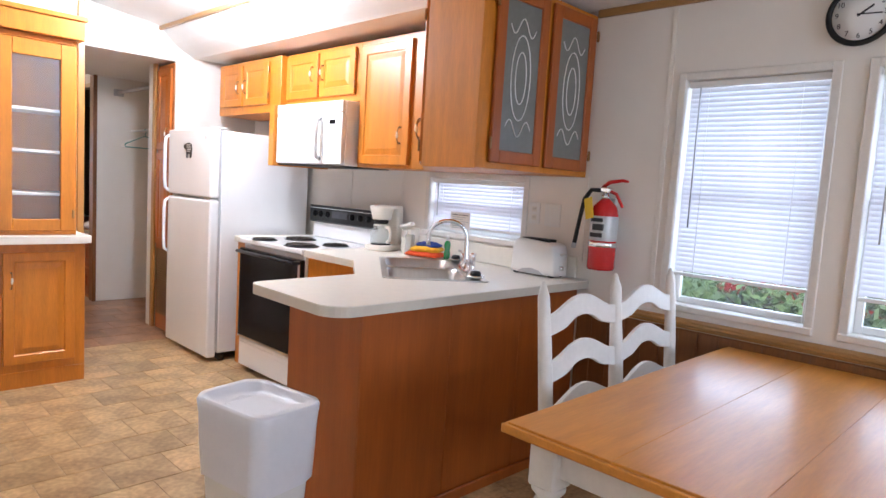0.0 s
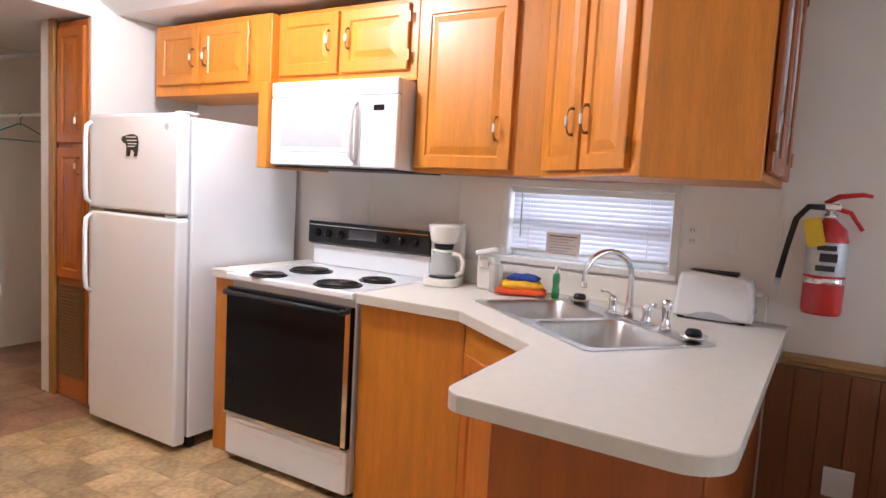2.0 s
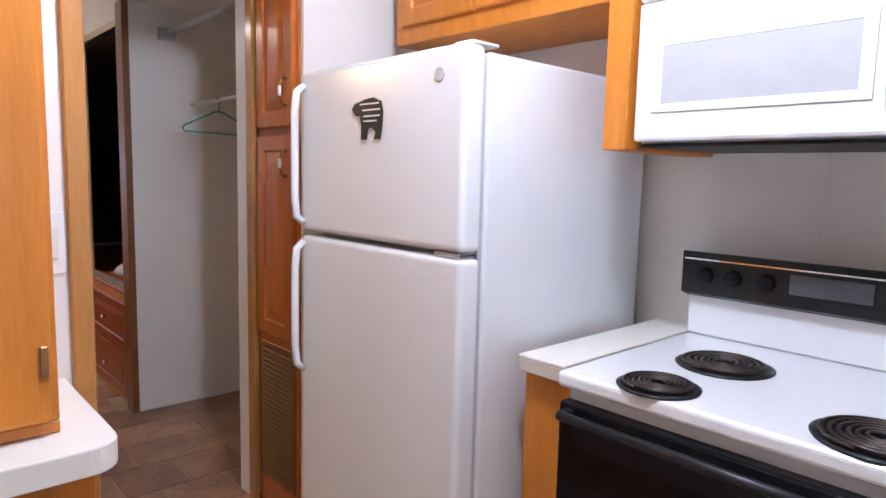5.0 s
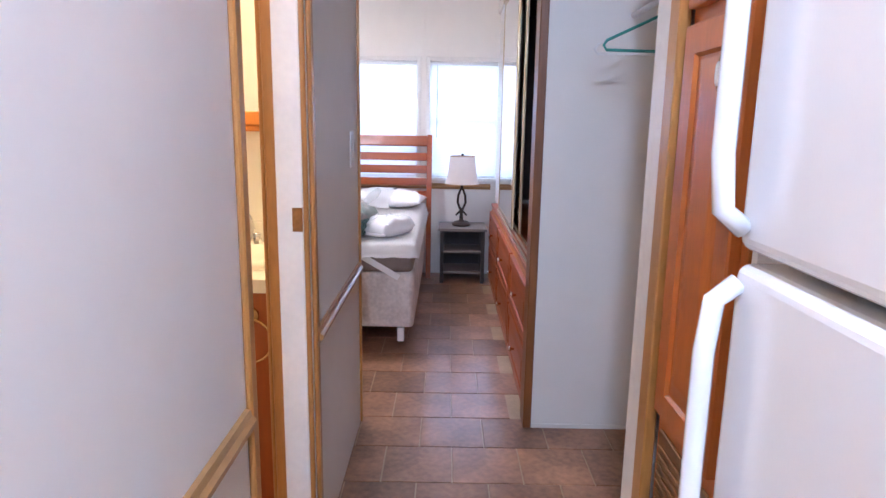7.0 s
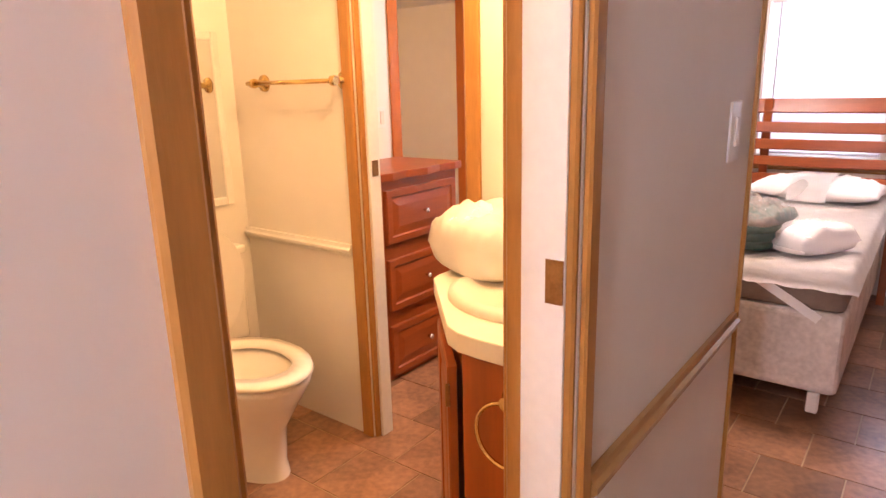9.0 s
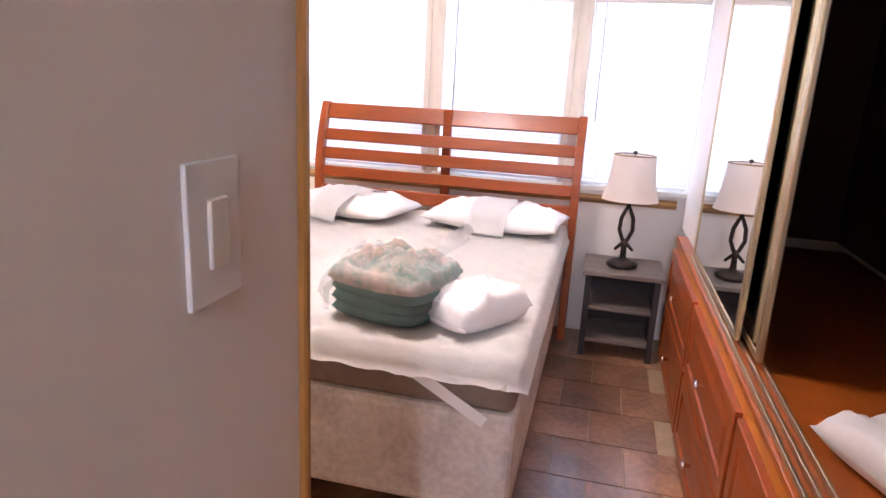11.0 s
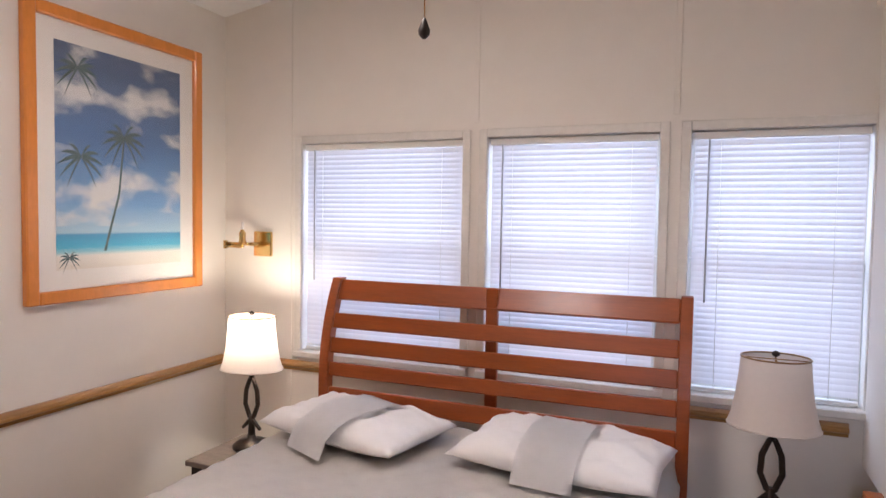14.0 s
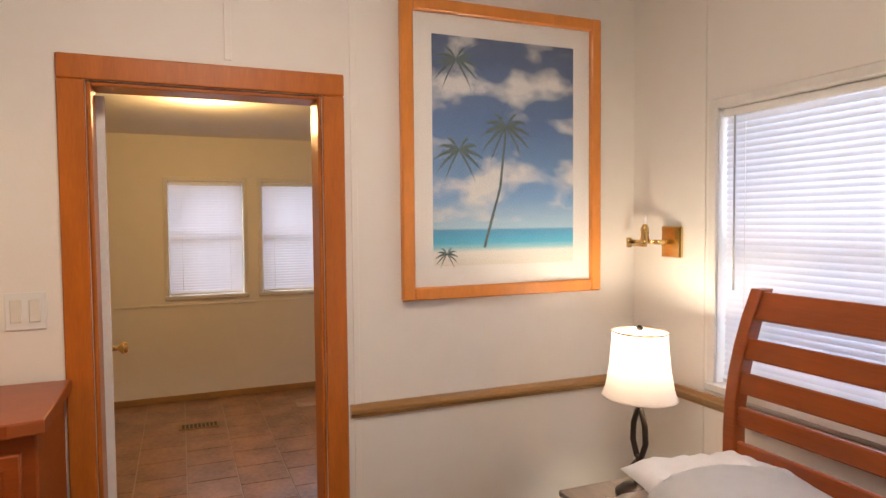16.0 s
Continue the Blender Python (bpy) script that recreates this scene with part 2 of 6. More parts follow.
# ---- mesh helpers ----
def box(x0, x1, y0, y1, z0, z1, bev=0.003, seg=1):
    bm = bmesh.new()
    bmesh.ops.create_cube(bm, size=1.0, matrix=Matrix.LocRotScale(((x0 + x1) / 2, (y0 + y1) / 2, (z0 + z1) / 2), None, (abs(x1 - x0), abs(y1 - y0), abs(z1 - z0))))
    bev = min(bev, 0.3 * min(abs(x1 - x0), abs(y1 - y0), abs(z1 - z0)))
    if bev > 0:
        bmesh.ops.bevel(bm, geom=list(bm.edges), offset=bev, segments=seg, affect="EDGES", profile=0.5)
    return bm


def merge(*bms):
    out = bmesh.new()
    for b in bms:
        me = bpy.data.meshes.new("tmp")
        b.to_mesh(me)
        b.free()
        out.from_mesh(me)
        bpy.data.meshes.remove(me)
    return out


def xf(bm, m):
    bmesh.ops.transform(bm, matrix=m, verts=bm.verts)
    return bm


def smooth(bm):
    for fa in bm.faces:
        fa.smooth = True
    return bm


def lathe(profile, n=24, squash=1.0):
    """A turned body round z from (radius, height) pairs."""
    bm = bmesh.new()
    rings = []
    for r, z in profile:
        r = max(r, 0.0004)
        rings.append([bm.verts.new((r * math.cos(2 * math.pi * k / n), squash * r * math.sin(2 * math.pi * k / n), z)) for k in range(n)])
    for a, b in zip(rings, rings[1:]):
        for k in range(n):
            bm.faces.new((a[k], a[(k + 1) % n], b[(k + 1) % n], b[k])).smooth = True
    if len(profile) > 1:
        bm.faces.new(list(reversed(rings[0])))
        bm.faces.new(rings[-1])
    bmesh.ops.recalc_face_normals(bm, faces=bm.faces)
    return bm


def tube(points, r, n=10, closed=False):
    """A round bar along points; r is one radius or one for each point."""
    pts = [Vector(p) for p in points]
    rs = r if isinstance(r, (list, tuple)) else [r] * len(pts)
    bm, rings, up = bmesh.new(), [], None
    for i, p in enumerate(pts):
        a = pts[i - 1] if i or closed else p
        b = pts[(i + 1) % len(pts)] if i < len(pts) - 1 or closed else p
        d = (b - a).normalized()
        if up is None:
            up = Vector((0, 0, 1)) if abs(d.z) < 0.9 else Vector((1, 0, 0))
        side = d.cross(up).normalized()
        up = side.cross(d).normalized()
        rings.append([bm.verts.new(p + rs[i] * (side * math.cos(2 * math.pi * k / n) + up * math.sin(2 * math.pi * k / n))) for k in range(n)])
    pairs = list(zip(rings, rings[1:])) + ([(rings[-1], rings[0])] if closed else [])
    for a, b in pairs:
        for k in range(n):
            bm.faces.new((a[k], a[(k + 1) % n], b[(k + 1) % n], b[k])).smooth = True
    if not closed:
        bm.faces.new(list(reversed(rings[0])))
        bm.faces.new(rings[-1])
    bmesh.ops.recalc_face_normals(bm, faces=bm.faces)
    return bm


def prism(poly, z0, z1, bev=0.0):
    """A plate: the outline poly (x, y), from z0 to z1."""
    bm = bmesh.new()
    low = [bm.verts.new((x, y, z0)) for x, y in poly]
    top = [bm.verts.new((x, y, z1)) for x, y in poly]
    bm.faces.new(list(reversed(low)))
    bm.faces.new(top)
    for i in range(len(poly)):
        j = (i + 1) % len(poly)
        bm.faces.new((low[i], low[j], top[j], top[i]))
    bmesh.ops.recalc_face_normals(bm, faces=bm.faces)
    if bev:
        caps = [e for e in bm.edges if abs(e.verts[0].co.z - e.verts[1].co.z) < 1e-6]
        bmesh.ops.bevel(bm, geom=caps, offset=bev, segments=2, affect="EDGES", profile=0.5)
    return bm


def arc(cx, cy, r, a0, a1, n=8):
    return [(cx + r * math.cos(radians(a0 + (a1 - a0) * k / n)), cy + r * math.sin(radians(a0 + (a1 - a0) * k / n))) for k in range(n + 1)]


def pillowy(lx, ly, h, nx=18, ny=12, power=0.35, wrinkle=0.012, seed=0, flat=0.0, rounded=0.0):
    """A soft cushion lying on z = 0, centred, domed and creased."""
    bm = bmesh.new()
    grid = {}
    for side in (1, 0):
        for i in range(nx + 1):
            for j in range(ny + 1):
                u, v = 2 * i / nx - 1, 2 * j / ny - 1
                edge = max(0.0, (1 - abs(u) ** 2.6) * (1 - abs(v) ** 2.6)) ** power
                w = noise.noise((u * 2.3 + seed, v * 2.3, seed)) * wrinkle + noise.noise((u * 7 + seed, v * 7, 1.0)) * wrinkle * 0.5
                pull = 1 - 0.06 * (1 - abs(u)) * abs(v) ** 4
                z = h * (0.45 + 0.55 * edge) + w * edge if side else h * 0.45 * (1 - edge) + flat
                if i in (0, nx) or j in (0, ny):
                    z = h * 0.42
                    if not side:
                        grid[0, i, j] = grid[1, i, j]
                        continue
                grid[side, i, j] = bm.verts.new((u * lx / 2 * (1 - 0.05 * (1 - abs(v)) * abs(u) ** 4) * (1 - rounded * v * v / 2) ** 0.5, v * ly / 2 * pull * (1 - rounded * u * u / 2) ** 0.5, z))
    for side in (1, 0):
        for i in range(nx):
            for j in range(ny):
                q = [grid[side, i, j], grid[side, i + 1, j], grid[side, i + 1, j + 1], grid[side, i, j + 1]]
                bm.faces.new(q if side else list(reversed(q))).smooth = True
    return bm


def part(name, bm, material, parent=None, label="", at=None):
    """Links a bmesh as ONE mesh object, under a thing or a part."""
    me = bpy.data.meshes.new(name)
    bm.to_mesh(me)
    bm.free()
    me.materials.append(material)
    ob = new(name, me)
    if at is not None:
        ob.matrix_basis = at
    ob.parent = parent
    return tagged(ob, label)


def again(src, name, parent, at):
    """One more piece on the same mesh."""
    ob = new(name, src.data)
    ob.matrix_basis, ob.parent = at, parent
    return ob


def thing(name, at, label, category, group=""):
    ob = new(name)
    ob.empty_display_size = 0.05
    ob.matrix_basis = at
    return tagged(ob, label, category, group)


def structure(name, bm, material, label):
    return tagged(part(name, bm, material), label, "", "", "structure")


def wall_mesh(axis, c0, c1, a0, a1, z0, z1, holes=()):
    """A wall across x or y from c0 to c1, running a0..a1, with openings (a0, a1, z0, z1) right through it."""
    cuts = sorted({a0, a1, *(v for h in holes for v in h[:2] if a0 < v < a1)})
    rows = sorted({z0, z1, *(v for h in holes for v in h[2:] if z0 < v < z1)})
    bms = []
    for u0, u1 in zip(cuts, cuts[1:]):
        for v0, v1 in zip(rows, rows[1:]):
            um, vm = (u0 + u1) / 2, (v0 + v1) / 2
            if any(h[0] < um < h[1] and h[2] < vm < h[3] for h in holes):
                continue
            bms.append(box(c0, c1, u0, u1, v0, v1, 0) if axis == "x" else box(u0, u1, c0, c1, v0, v1, 0))
    return merge(*bms)


FACE_W = -90  # turn that makes a thing's front look west
# ---- structure ----
X_W, X_E, Y_S, Y_N = -0.39, 3.0, -3.0, 9.87
HALL_X, HALL_Y, BATH_N, CLOSET_N = 1.49, 4.85, 6.93, 7.03
HEAD_Y, LOW_Z = 5.40, 2.20

KWIN = (2.385, 3.13, 1.06, 1.39)
DWIN = [(0.945, 1.52, 0.87, 1.87), (0.21, 0.79, 0.87, 1.87)]
NWIN = [(0.05, 0.83, 0.825, 1.77), (0.935, 1.595, 0.825, 1.77), (1.70, 2.26, 0.825, 1.77)]
PWIN = [(8.08, 8.635, 0.83, 1.72), (8.78, 9.345, 0.83, 1.72)]
WDOOR = (7.915, 8.60, 0.0, 1.81)
# unseen opening, added so the south fill can enter
SWIN = (0.3, 2.3, 0.85, 1.95)

structure("wall_east", wall_mesh("x", X_E, X_E + 0.12, Y_S, Y_N, 0, 2.32, [KWIN, *DWIN]), WALL, "off-white panelled outer wall")
structure("wall_north", wall_mesh("y", Y_N, Y_N + 0.12, X_W - 0.12, X_E + 0.12, 0, 2.75, NWIN), WALL, "off-white panelled bedroom wall with three windows")
structure("wall_south", wall_mesh("y", Y_S - 0.12, Y_S, X_W - 0.12, X_E + 0.12, 0, 2.75, [SWIN]), WALL, "plain off-white end wall")
structure("wall_west", wall_mesh("x", X_W - 0.12, X_W, Y_S, Y_N, 0, 2.45, [WDOOR]), WALL, "off-white panelled wall with a doorway")
structure("wall_kitchen_north", wall_mesh("y", HALL_Y, HALL_Y + 0.08, X_W, HALL_X, 0, 2.6), WALL, "off-white wall behind the hutch")
structure("wall_hall_west", wall_mesh("x", HALL_X - 0.11, HALL_X, HALL_Y + 0.08, CLOSET_N + 0.02, 0, 2.3, [(5.575, 6.125, 0, 1.93)]), WALL, "pale hallway wall with the bathroom doorway")
structure("wall_bath_north", wall_mesh("y", BATH_N, BATH_N + 0.09, X_W, HALL_X - 0.11, 0, 2.3, [(0.28, 0.74, 0, 1.93)]), WALL, "pale bathroom wall with a doorway to the bedroom")
structure("wall_bath_south", wall_mesh("y", 5.46, 5.52, X_W, HALL_X - 0.11, 0, 2.3), WALL, "pale bathroom wall")
structure("wall_closet_north", wall_mesh("y", CLOSET_N, CLOSET_N + 0.08, 2.23, X_E, 0, 2.6), WALL, "pale closet side wall")
structure("wall_closet_south", wall_mesh("y", 5.74, 5.80, 2.36, X_E, 0, 2.3), WALL, "pale closet side wall")
structure("wall_pantry_side", wall_mesh("y", 5.385, 5.402, 2.308, X_E, 0, LOW_Z), WALL, "white panel on the side of the pantry")
structure("wall_bulkhead", wall_mesh("y", HEAD_Y, HEAD_Y + 0.05, HALL_X, 2.30, LOW_Z, 2.62), WALL, "white bulkhead above the hallway mouth")
structure("wall_bulkhead", wall_mesh("y", HEAD_Y, HEAD_Y + 0.05, 2.30, X_E, LOW_Z, 2.36), WALL, "white bulkhead above the pantry")
structure("wall_bedroom_bulkhead", wall_mesh("y", CLOSET_N + 0.0, CLOSET_N + 0.05, X_W, 2.23, LOW_Z, 2.7), WALL, "white bulkhead over the bedroom opening")
structure("wall_wardrobe", wall_mesh("x", 2.245, 2.30, CLOSET_N + 0.08, Y_N, 2.14, 2.6), WALL, "white wall above the wardrobe doors")
structure("wall_wardrobe_end", wall_mesh("x", 2.264, 2.32, 9.17, Y_N, 0.64, 2.14), WALL, "white wall beside the wardrobe doors")


def ceiling_bm(y0, y1, profile, thick=0.05):
    bm = bmesh.new()
    for (xa, za), (xb, zb) in zip(profile, profile[1:]):
        v = [bm.verts.new(p) for p in ((xa, y0, za), (xb, y0, zb), (xb, y1, zb), (xa, y1, za), (xa, y0, za + thick), (xb, y0, zb + thick), (xb, y1, zb + thick), (xa, y1, za + thick))]
        for q in ((3, 2, 1, 0), (4, 5, 6, 7), (0, 1, 5, 4), (1, 2, 6, 5), (2, 3, 7, 6), (3, 0, 4, 7)):
            bm.faces.new([v[k] for k in q])
    bmesh.ops.recalc_face_normals(bm, faces=bm.faces)
    return bm


COVE = [(2.19 + 0.27 * math.sin(a), 2.235 + 0.20 * (1 - math.sin(a)) ** 1.0 * (1 - 0.35 * math.sin(2 * a))) for a in [k * math.pi / 16 for k in range(9)]]
KITCHEN_PROFILE = [(X_W - 0.12, 2.30), (1.2, 2.575), (2.19, 2.435), *COVE[1:], (X_E + 0.12, 2.245)]
BED_PROFILE = [(X_W - 0.12, 2.36), (1.2, 2.66), (X_E + 0.12, 2.36)]
structure("ceiling", ceiling_bm(Y_S - 0.12, HEAD_Y + 0.03, KITCHEN_PROFILE), CEIL, "white sloped kitchen ceiling with a coved edge")
structure("ceiling_hall", box(X_W, X_E, HEAD_Y + 0.05, CLOSET_N, LOW_Z, LOW_Z + 0.05, 0), CEIL, "low white hallway ceiling")
structure("ceiling_bath", box(X_W, HALL_X, HALL_Y + 0.08, HEAD_Y + 0.05, LOW_Z, LOW_Z + 0.05, 0), CEIL, "low white ceiling")
structure("ceiling_bedroom", ceiling_bm(CLOSET_N + 0.05, Y_N + 0.12, BED_PROFILE), CEIL, "white sloped bedroom ceiling")
structure("trim", box(2.175, 2.205, Y_S, HEAD_Y, 2.405, 2.437, 0.006), TRIMH, "brown wooden ceiling trim")
structure("trim", box(X_E - 0.022, X_E - 0.001, Y_S, 2.0, 2.205, 2.243, 0.005), TRIMH, "brown wooden ceiling trim")
structure("trim", box(HALL_X, 2.36, HEAD_Y - 0.014, HEAD_Y - 0.001, LOW_Z - 0.012, LOW_Z + 0.016, 0.004), PAINTW, "white edge trim of the bulkhead")
structure("trim", box(HALL_X, 2.2, HEAD_Y - 0.012, HEAD_Y - 0.001, 2.44, 2.455, 0.003), PAINTW, "white ceiling trim")

# porch room beyond the west door
structure("wall_porch_west", wall_mesh("x", -3.77, -3.65, 6.2, 10.6, 0, 2.15, PWIN), WALL, "cream porch wall with two windows")
structure("wall_porch_south", wall_mesh("y", 6.1, 6.2, -3.77, X_W - 0.12, 0, 2.15), WALL, "cream porch wall")
structure("wall_porch_north", wall_mesh("y", 10.6, 10.7, -3.77, X_W - 0.12, 0, 2.15), WALL, "cream porch wall")
structure("ceiling_porch", box(-3.77, X_W - 0.12, 6.1, 10.7, 2.07, 2.14, 0), CEIL, "white porch ceiling")

# floors: one sheet and its printed, embossed tiles
floor = structure("floor", box(X_W - 0.12, X_E + 0.12, Y_S - 0.12, Y_N + 0.12, -0.10, -0.0035, 0), GROUT, "tan stone-patterned vinyl floor")
porch_floor = structure("floor_porch", box(-3.77, X_W - 0.12, 6.1, 10.7, -0.10, -0.0035, 0), GROUT, "tan stone-patterned vinyl porch floor")
structure("ground", box(-90, 90, -90, 90, -0.80, -0.72, 0), GRASS, "mown lawn round the house")


def baseboard(x0, x1, y0, y1, label="brown wooden baseboard"):
    structure("baseboard", box(x0, x1, y0, y1, 0, 0.055, 0.004), TRIMH, label)


RAIL_Z = 0.725


def rail(axis, face, side, a0, a1, z=RAIL_Z, h=0.048, mat=TRIMH, label="brown moulded wooden chair rail"):
    """A moulded chair rail on a wall face; side is the way it stands off."""
    prof = [(0, 0), (0.010, 0.002), (0.012, 0.013), (0.022, 0.020), (0.022, 0.030), (0.014, 0.036), (0.010, h), (0, h)]
    bm = bmesh.new()
    ends = []
    for a in (a0, a1):
        ends.append([bm.verts.new((face + side * (d + 0.001), a, z + v) if axis == "x" else (a, face + side * (d + 0.001), z + v)) for d, v in prof])
    for k in range(len(prof)):
        j = (k + 1) % len(prof)
        bm.faces.new((ends[0][k], ends[0][j], ends[1][j], ends[1][k]))
    bm.faces.new(ends[0]), bm.faces.new(list(reversed(ends[1])))
    bmesh.ops.recalc_face_normals(bm, faces=bm.faces)
    structure("trim", bm, mat, label)


rail("x", X_E, -1, Y_S, 1.94, 0.765)
rail("x", X_W, 1, 8.68, Y_N - 0.03)
rail("x", X_W, 1, 7.06, 7.835)
rail("y", Y_N, -1, X_W + 0.002, 2.22, 0.73)
rail("x", HALL_X, 1, 6.16, CLOSET_N - 0.005, 0.672)
rail("x", HALL_X, 1, HALL_Y + 0.03, 5.535, 0.73)


def batten(axis, face, side, a, z0, z1, w=0.022):
    bm = box(face + side * 0.0005, face + side * 0.005, a - w / 2, a + w / 2, z0, z1, 0.0015) if axis == "x" else box(a - w / 2, a + w / 2, face + side * 0.0005, face + side * 0.005, z0, z1, 0.0015)
    structure("trim", bm, WALL, "flat off-white panel batten")


for a, z0 in ((-0.015, 0), (0.885, 1.83), (1.648, 1.83)):
    batten("y", Y_N, -1, a, z0, 2.5)
for a, z0 in ((8.705, 0), (8.31, 1.90)):
    batten("x", X_W, 1, a, z0, 2.34)
batten("x", X_E, -1, 1.60, 0.82, 2.2)
batten("x", X_E, -1, 1.99, 1.0, 1.43, 0.012)
batten("x", X_E, -1, 3.40, 1.0, 1.42, 0.010)
batten("x", X_E, -1, 3.95, 1.15, 1.42, 0.010)

# dark wainscot under the dining rail: tongue and groove boards
wains = structure("wainscot", box(X_E - 0.006, X_E - 0.001, Y_S, 1.985, 0, 0.763, 0), WAINSCOT, "dark brown grooved wood wainscot")
board_bm = box(-0.006, 0.0, -0.0435, 0.0435, 0.0, 0.76, 0.002)
board = None
for k in range(26):
    at = pose(X_E - 0.006, 1.94 - 0.09 * k, 0.0)
    if board is None:
        board = part("board", board_bm, WAINSCOT, wains, at=at)
    else:
        again(board, "board", wains, at)


def door_casing(name, axis, c0, c1, a0, a1, top, w, mat, label, proud=0.014):
    """Lining and mitred casing of a doorway in a wall from c0 to c1."""
    ob = thing(name, pose(0, 0, 0), label, "door frame")
    tagged(ob, kind="structure")
    def put(n, u0, u1, d0, d1, z0, z1):
        bm = box(d0, d1, u0, u1, z0, z1, 0.004) if axis == "x" else box(u0, u1, d0, d1, z0, z1, 0.004)
        part(n, bm, mat, ob)
    for d0, d1 in ((c0 - proud, c0 - 0.001), (c1 + 0.001, c1 + proud)):
        put("casing", a0 - w, a0, d0, d1, 0, top)
        put("casing", a1, a1 + w, d0, d1, 0, top)
        put("head_casing", a0 - w, a1 + w, d0, d1, top + 0.001, top + w)
    put("lining", a0 + 0.001, a0 + 0.014, c0, c1, 0, top)
    put("lining", a1 - 0.014, a1 - 0.001, c0, c1, 0, top)
    put("lining", a0 + 0.014, a1 - 0.014, c0, c1, top - 0.014, top - 0.001)
    return ob


door_casing("door_1", "x", X_W - 0.12, X_W, WDOOR[0], WDOOR[1], WDOOR[3], 0.072, DOORWOOD, "orange-brown stained wood door frame, open")
bath_frame = door_casing("door_2", "y", BATH_N, BATH_N + 0.09, 0.28, 0.74, 1.93, 0.05, TRIM, "brown wood frame of the bathroom's bedroom doorway")
hall_frame = door_casing("door_3", "x", HALL_X - 0.11, HALL_X, 5.575, 6.125, 1.93, 0.034, TRIM, "brown wood pocket door frame of the bathroom")
# white pocket slot and strike plate in the north jamb
part("pocket_edge", box(HALL_X - 0.080, HALL_X - 0.012, 6.105, 6.1105, 0, 1.915, 0.001), PAINTW, hall_frame, "white painted pocket door edge")
part("strike_plate", box(HALL_X - 0.040, HALL_X - 0.013, 6.102, 6.1045, 1.005, 1.068, 0.0005), BRONZE, hall_frame, "antique brass strike plate")
part("pocket_edge", box(0.295, 0.308, BATH_N + 0.02, BATH_N + 0.075, 0, 1.915, 0.002), PAINTW, bath_frame, "white painted pocket door edge")
part("strike_plate", box(0.3085, 0.311, BATH_N + 0.032, BATH_N + 0.062, 1.0, 1.055, 0.001), BRONZE, bath_frame, "antique brass strike plate")

# corner posts and edge trims
structure("trim", box(HALL_X - 0.03, HALL_X + 0.012, HALL_Y - 0.014, HALL_Y + 0.02, 0, LOW_Z + 0.2, 0.004), TRIM, "brown wooden corner trim of the hallway")
structure("trim", box(HALL_X - 0.112, HALL_X + 0.01, CLOSET_N + 0.021, CLOSET_N + 0.035, 0, LOW_Z, 0.003), TRIM, "brown wooden end trim of the hallway wall")
structure("trim", box(2.195, 2.229, CLOSET_N - 0.012, CLOSET_N + 0.10, 0, LOW_Z, 0.004), WAINSCOT, "dark brown wooden post beside the closet")
structure("trim", box(2.28, 2.345, 5.77, 5.86, 0, LOW_Z, 0.003), PAINTW, "white painted closet jamb")
structure("trim", box(2.276, 2.30, 5.715, 5.769, 0, LOW_Z, 0.003), TRIM, "brown wooden closet edge trim")
structure("baseboard", box(2.23, X_E, CLOSET_N - 0.008, CLOSET_N - 0.001, 0, 0.02, 0.002), WALL, "low pale baseboard")
structure("baseboard", box(-3.65, -3.64, 6.2, 10.6, 0, 0.05, 0.003), TRIMH, "brown wooden baseboard")


# ---- windows with blinds ----
slat_meshes = {}


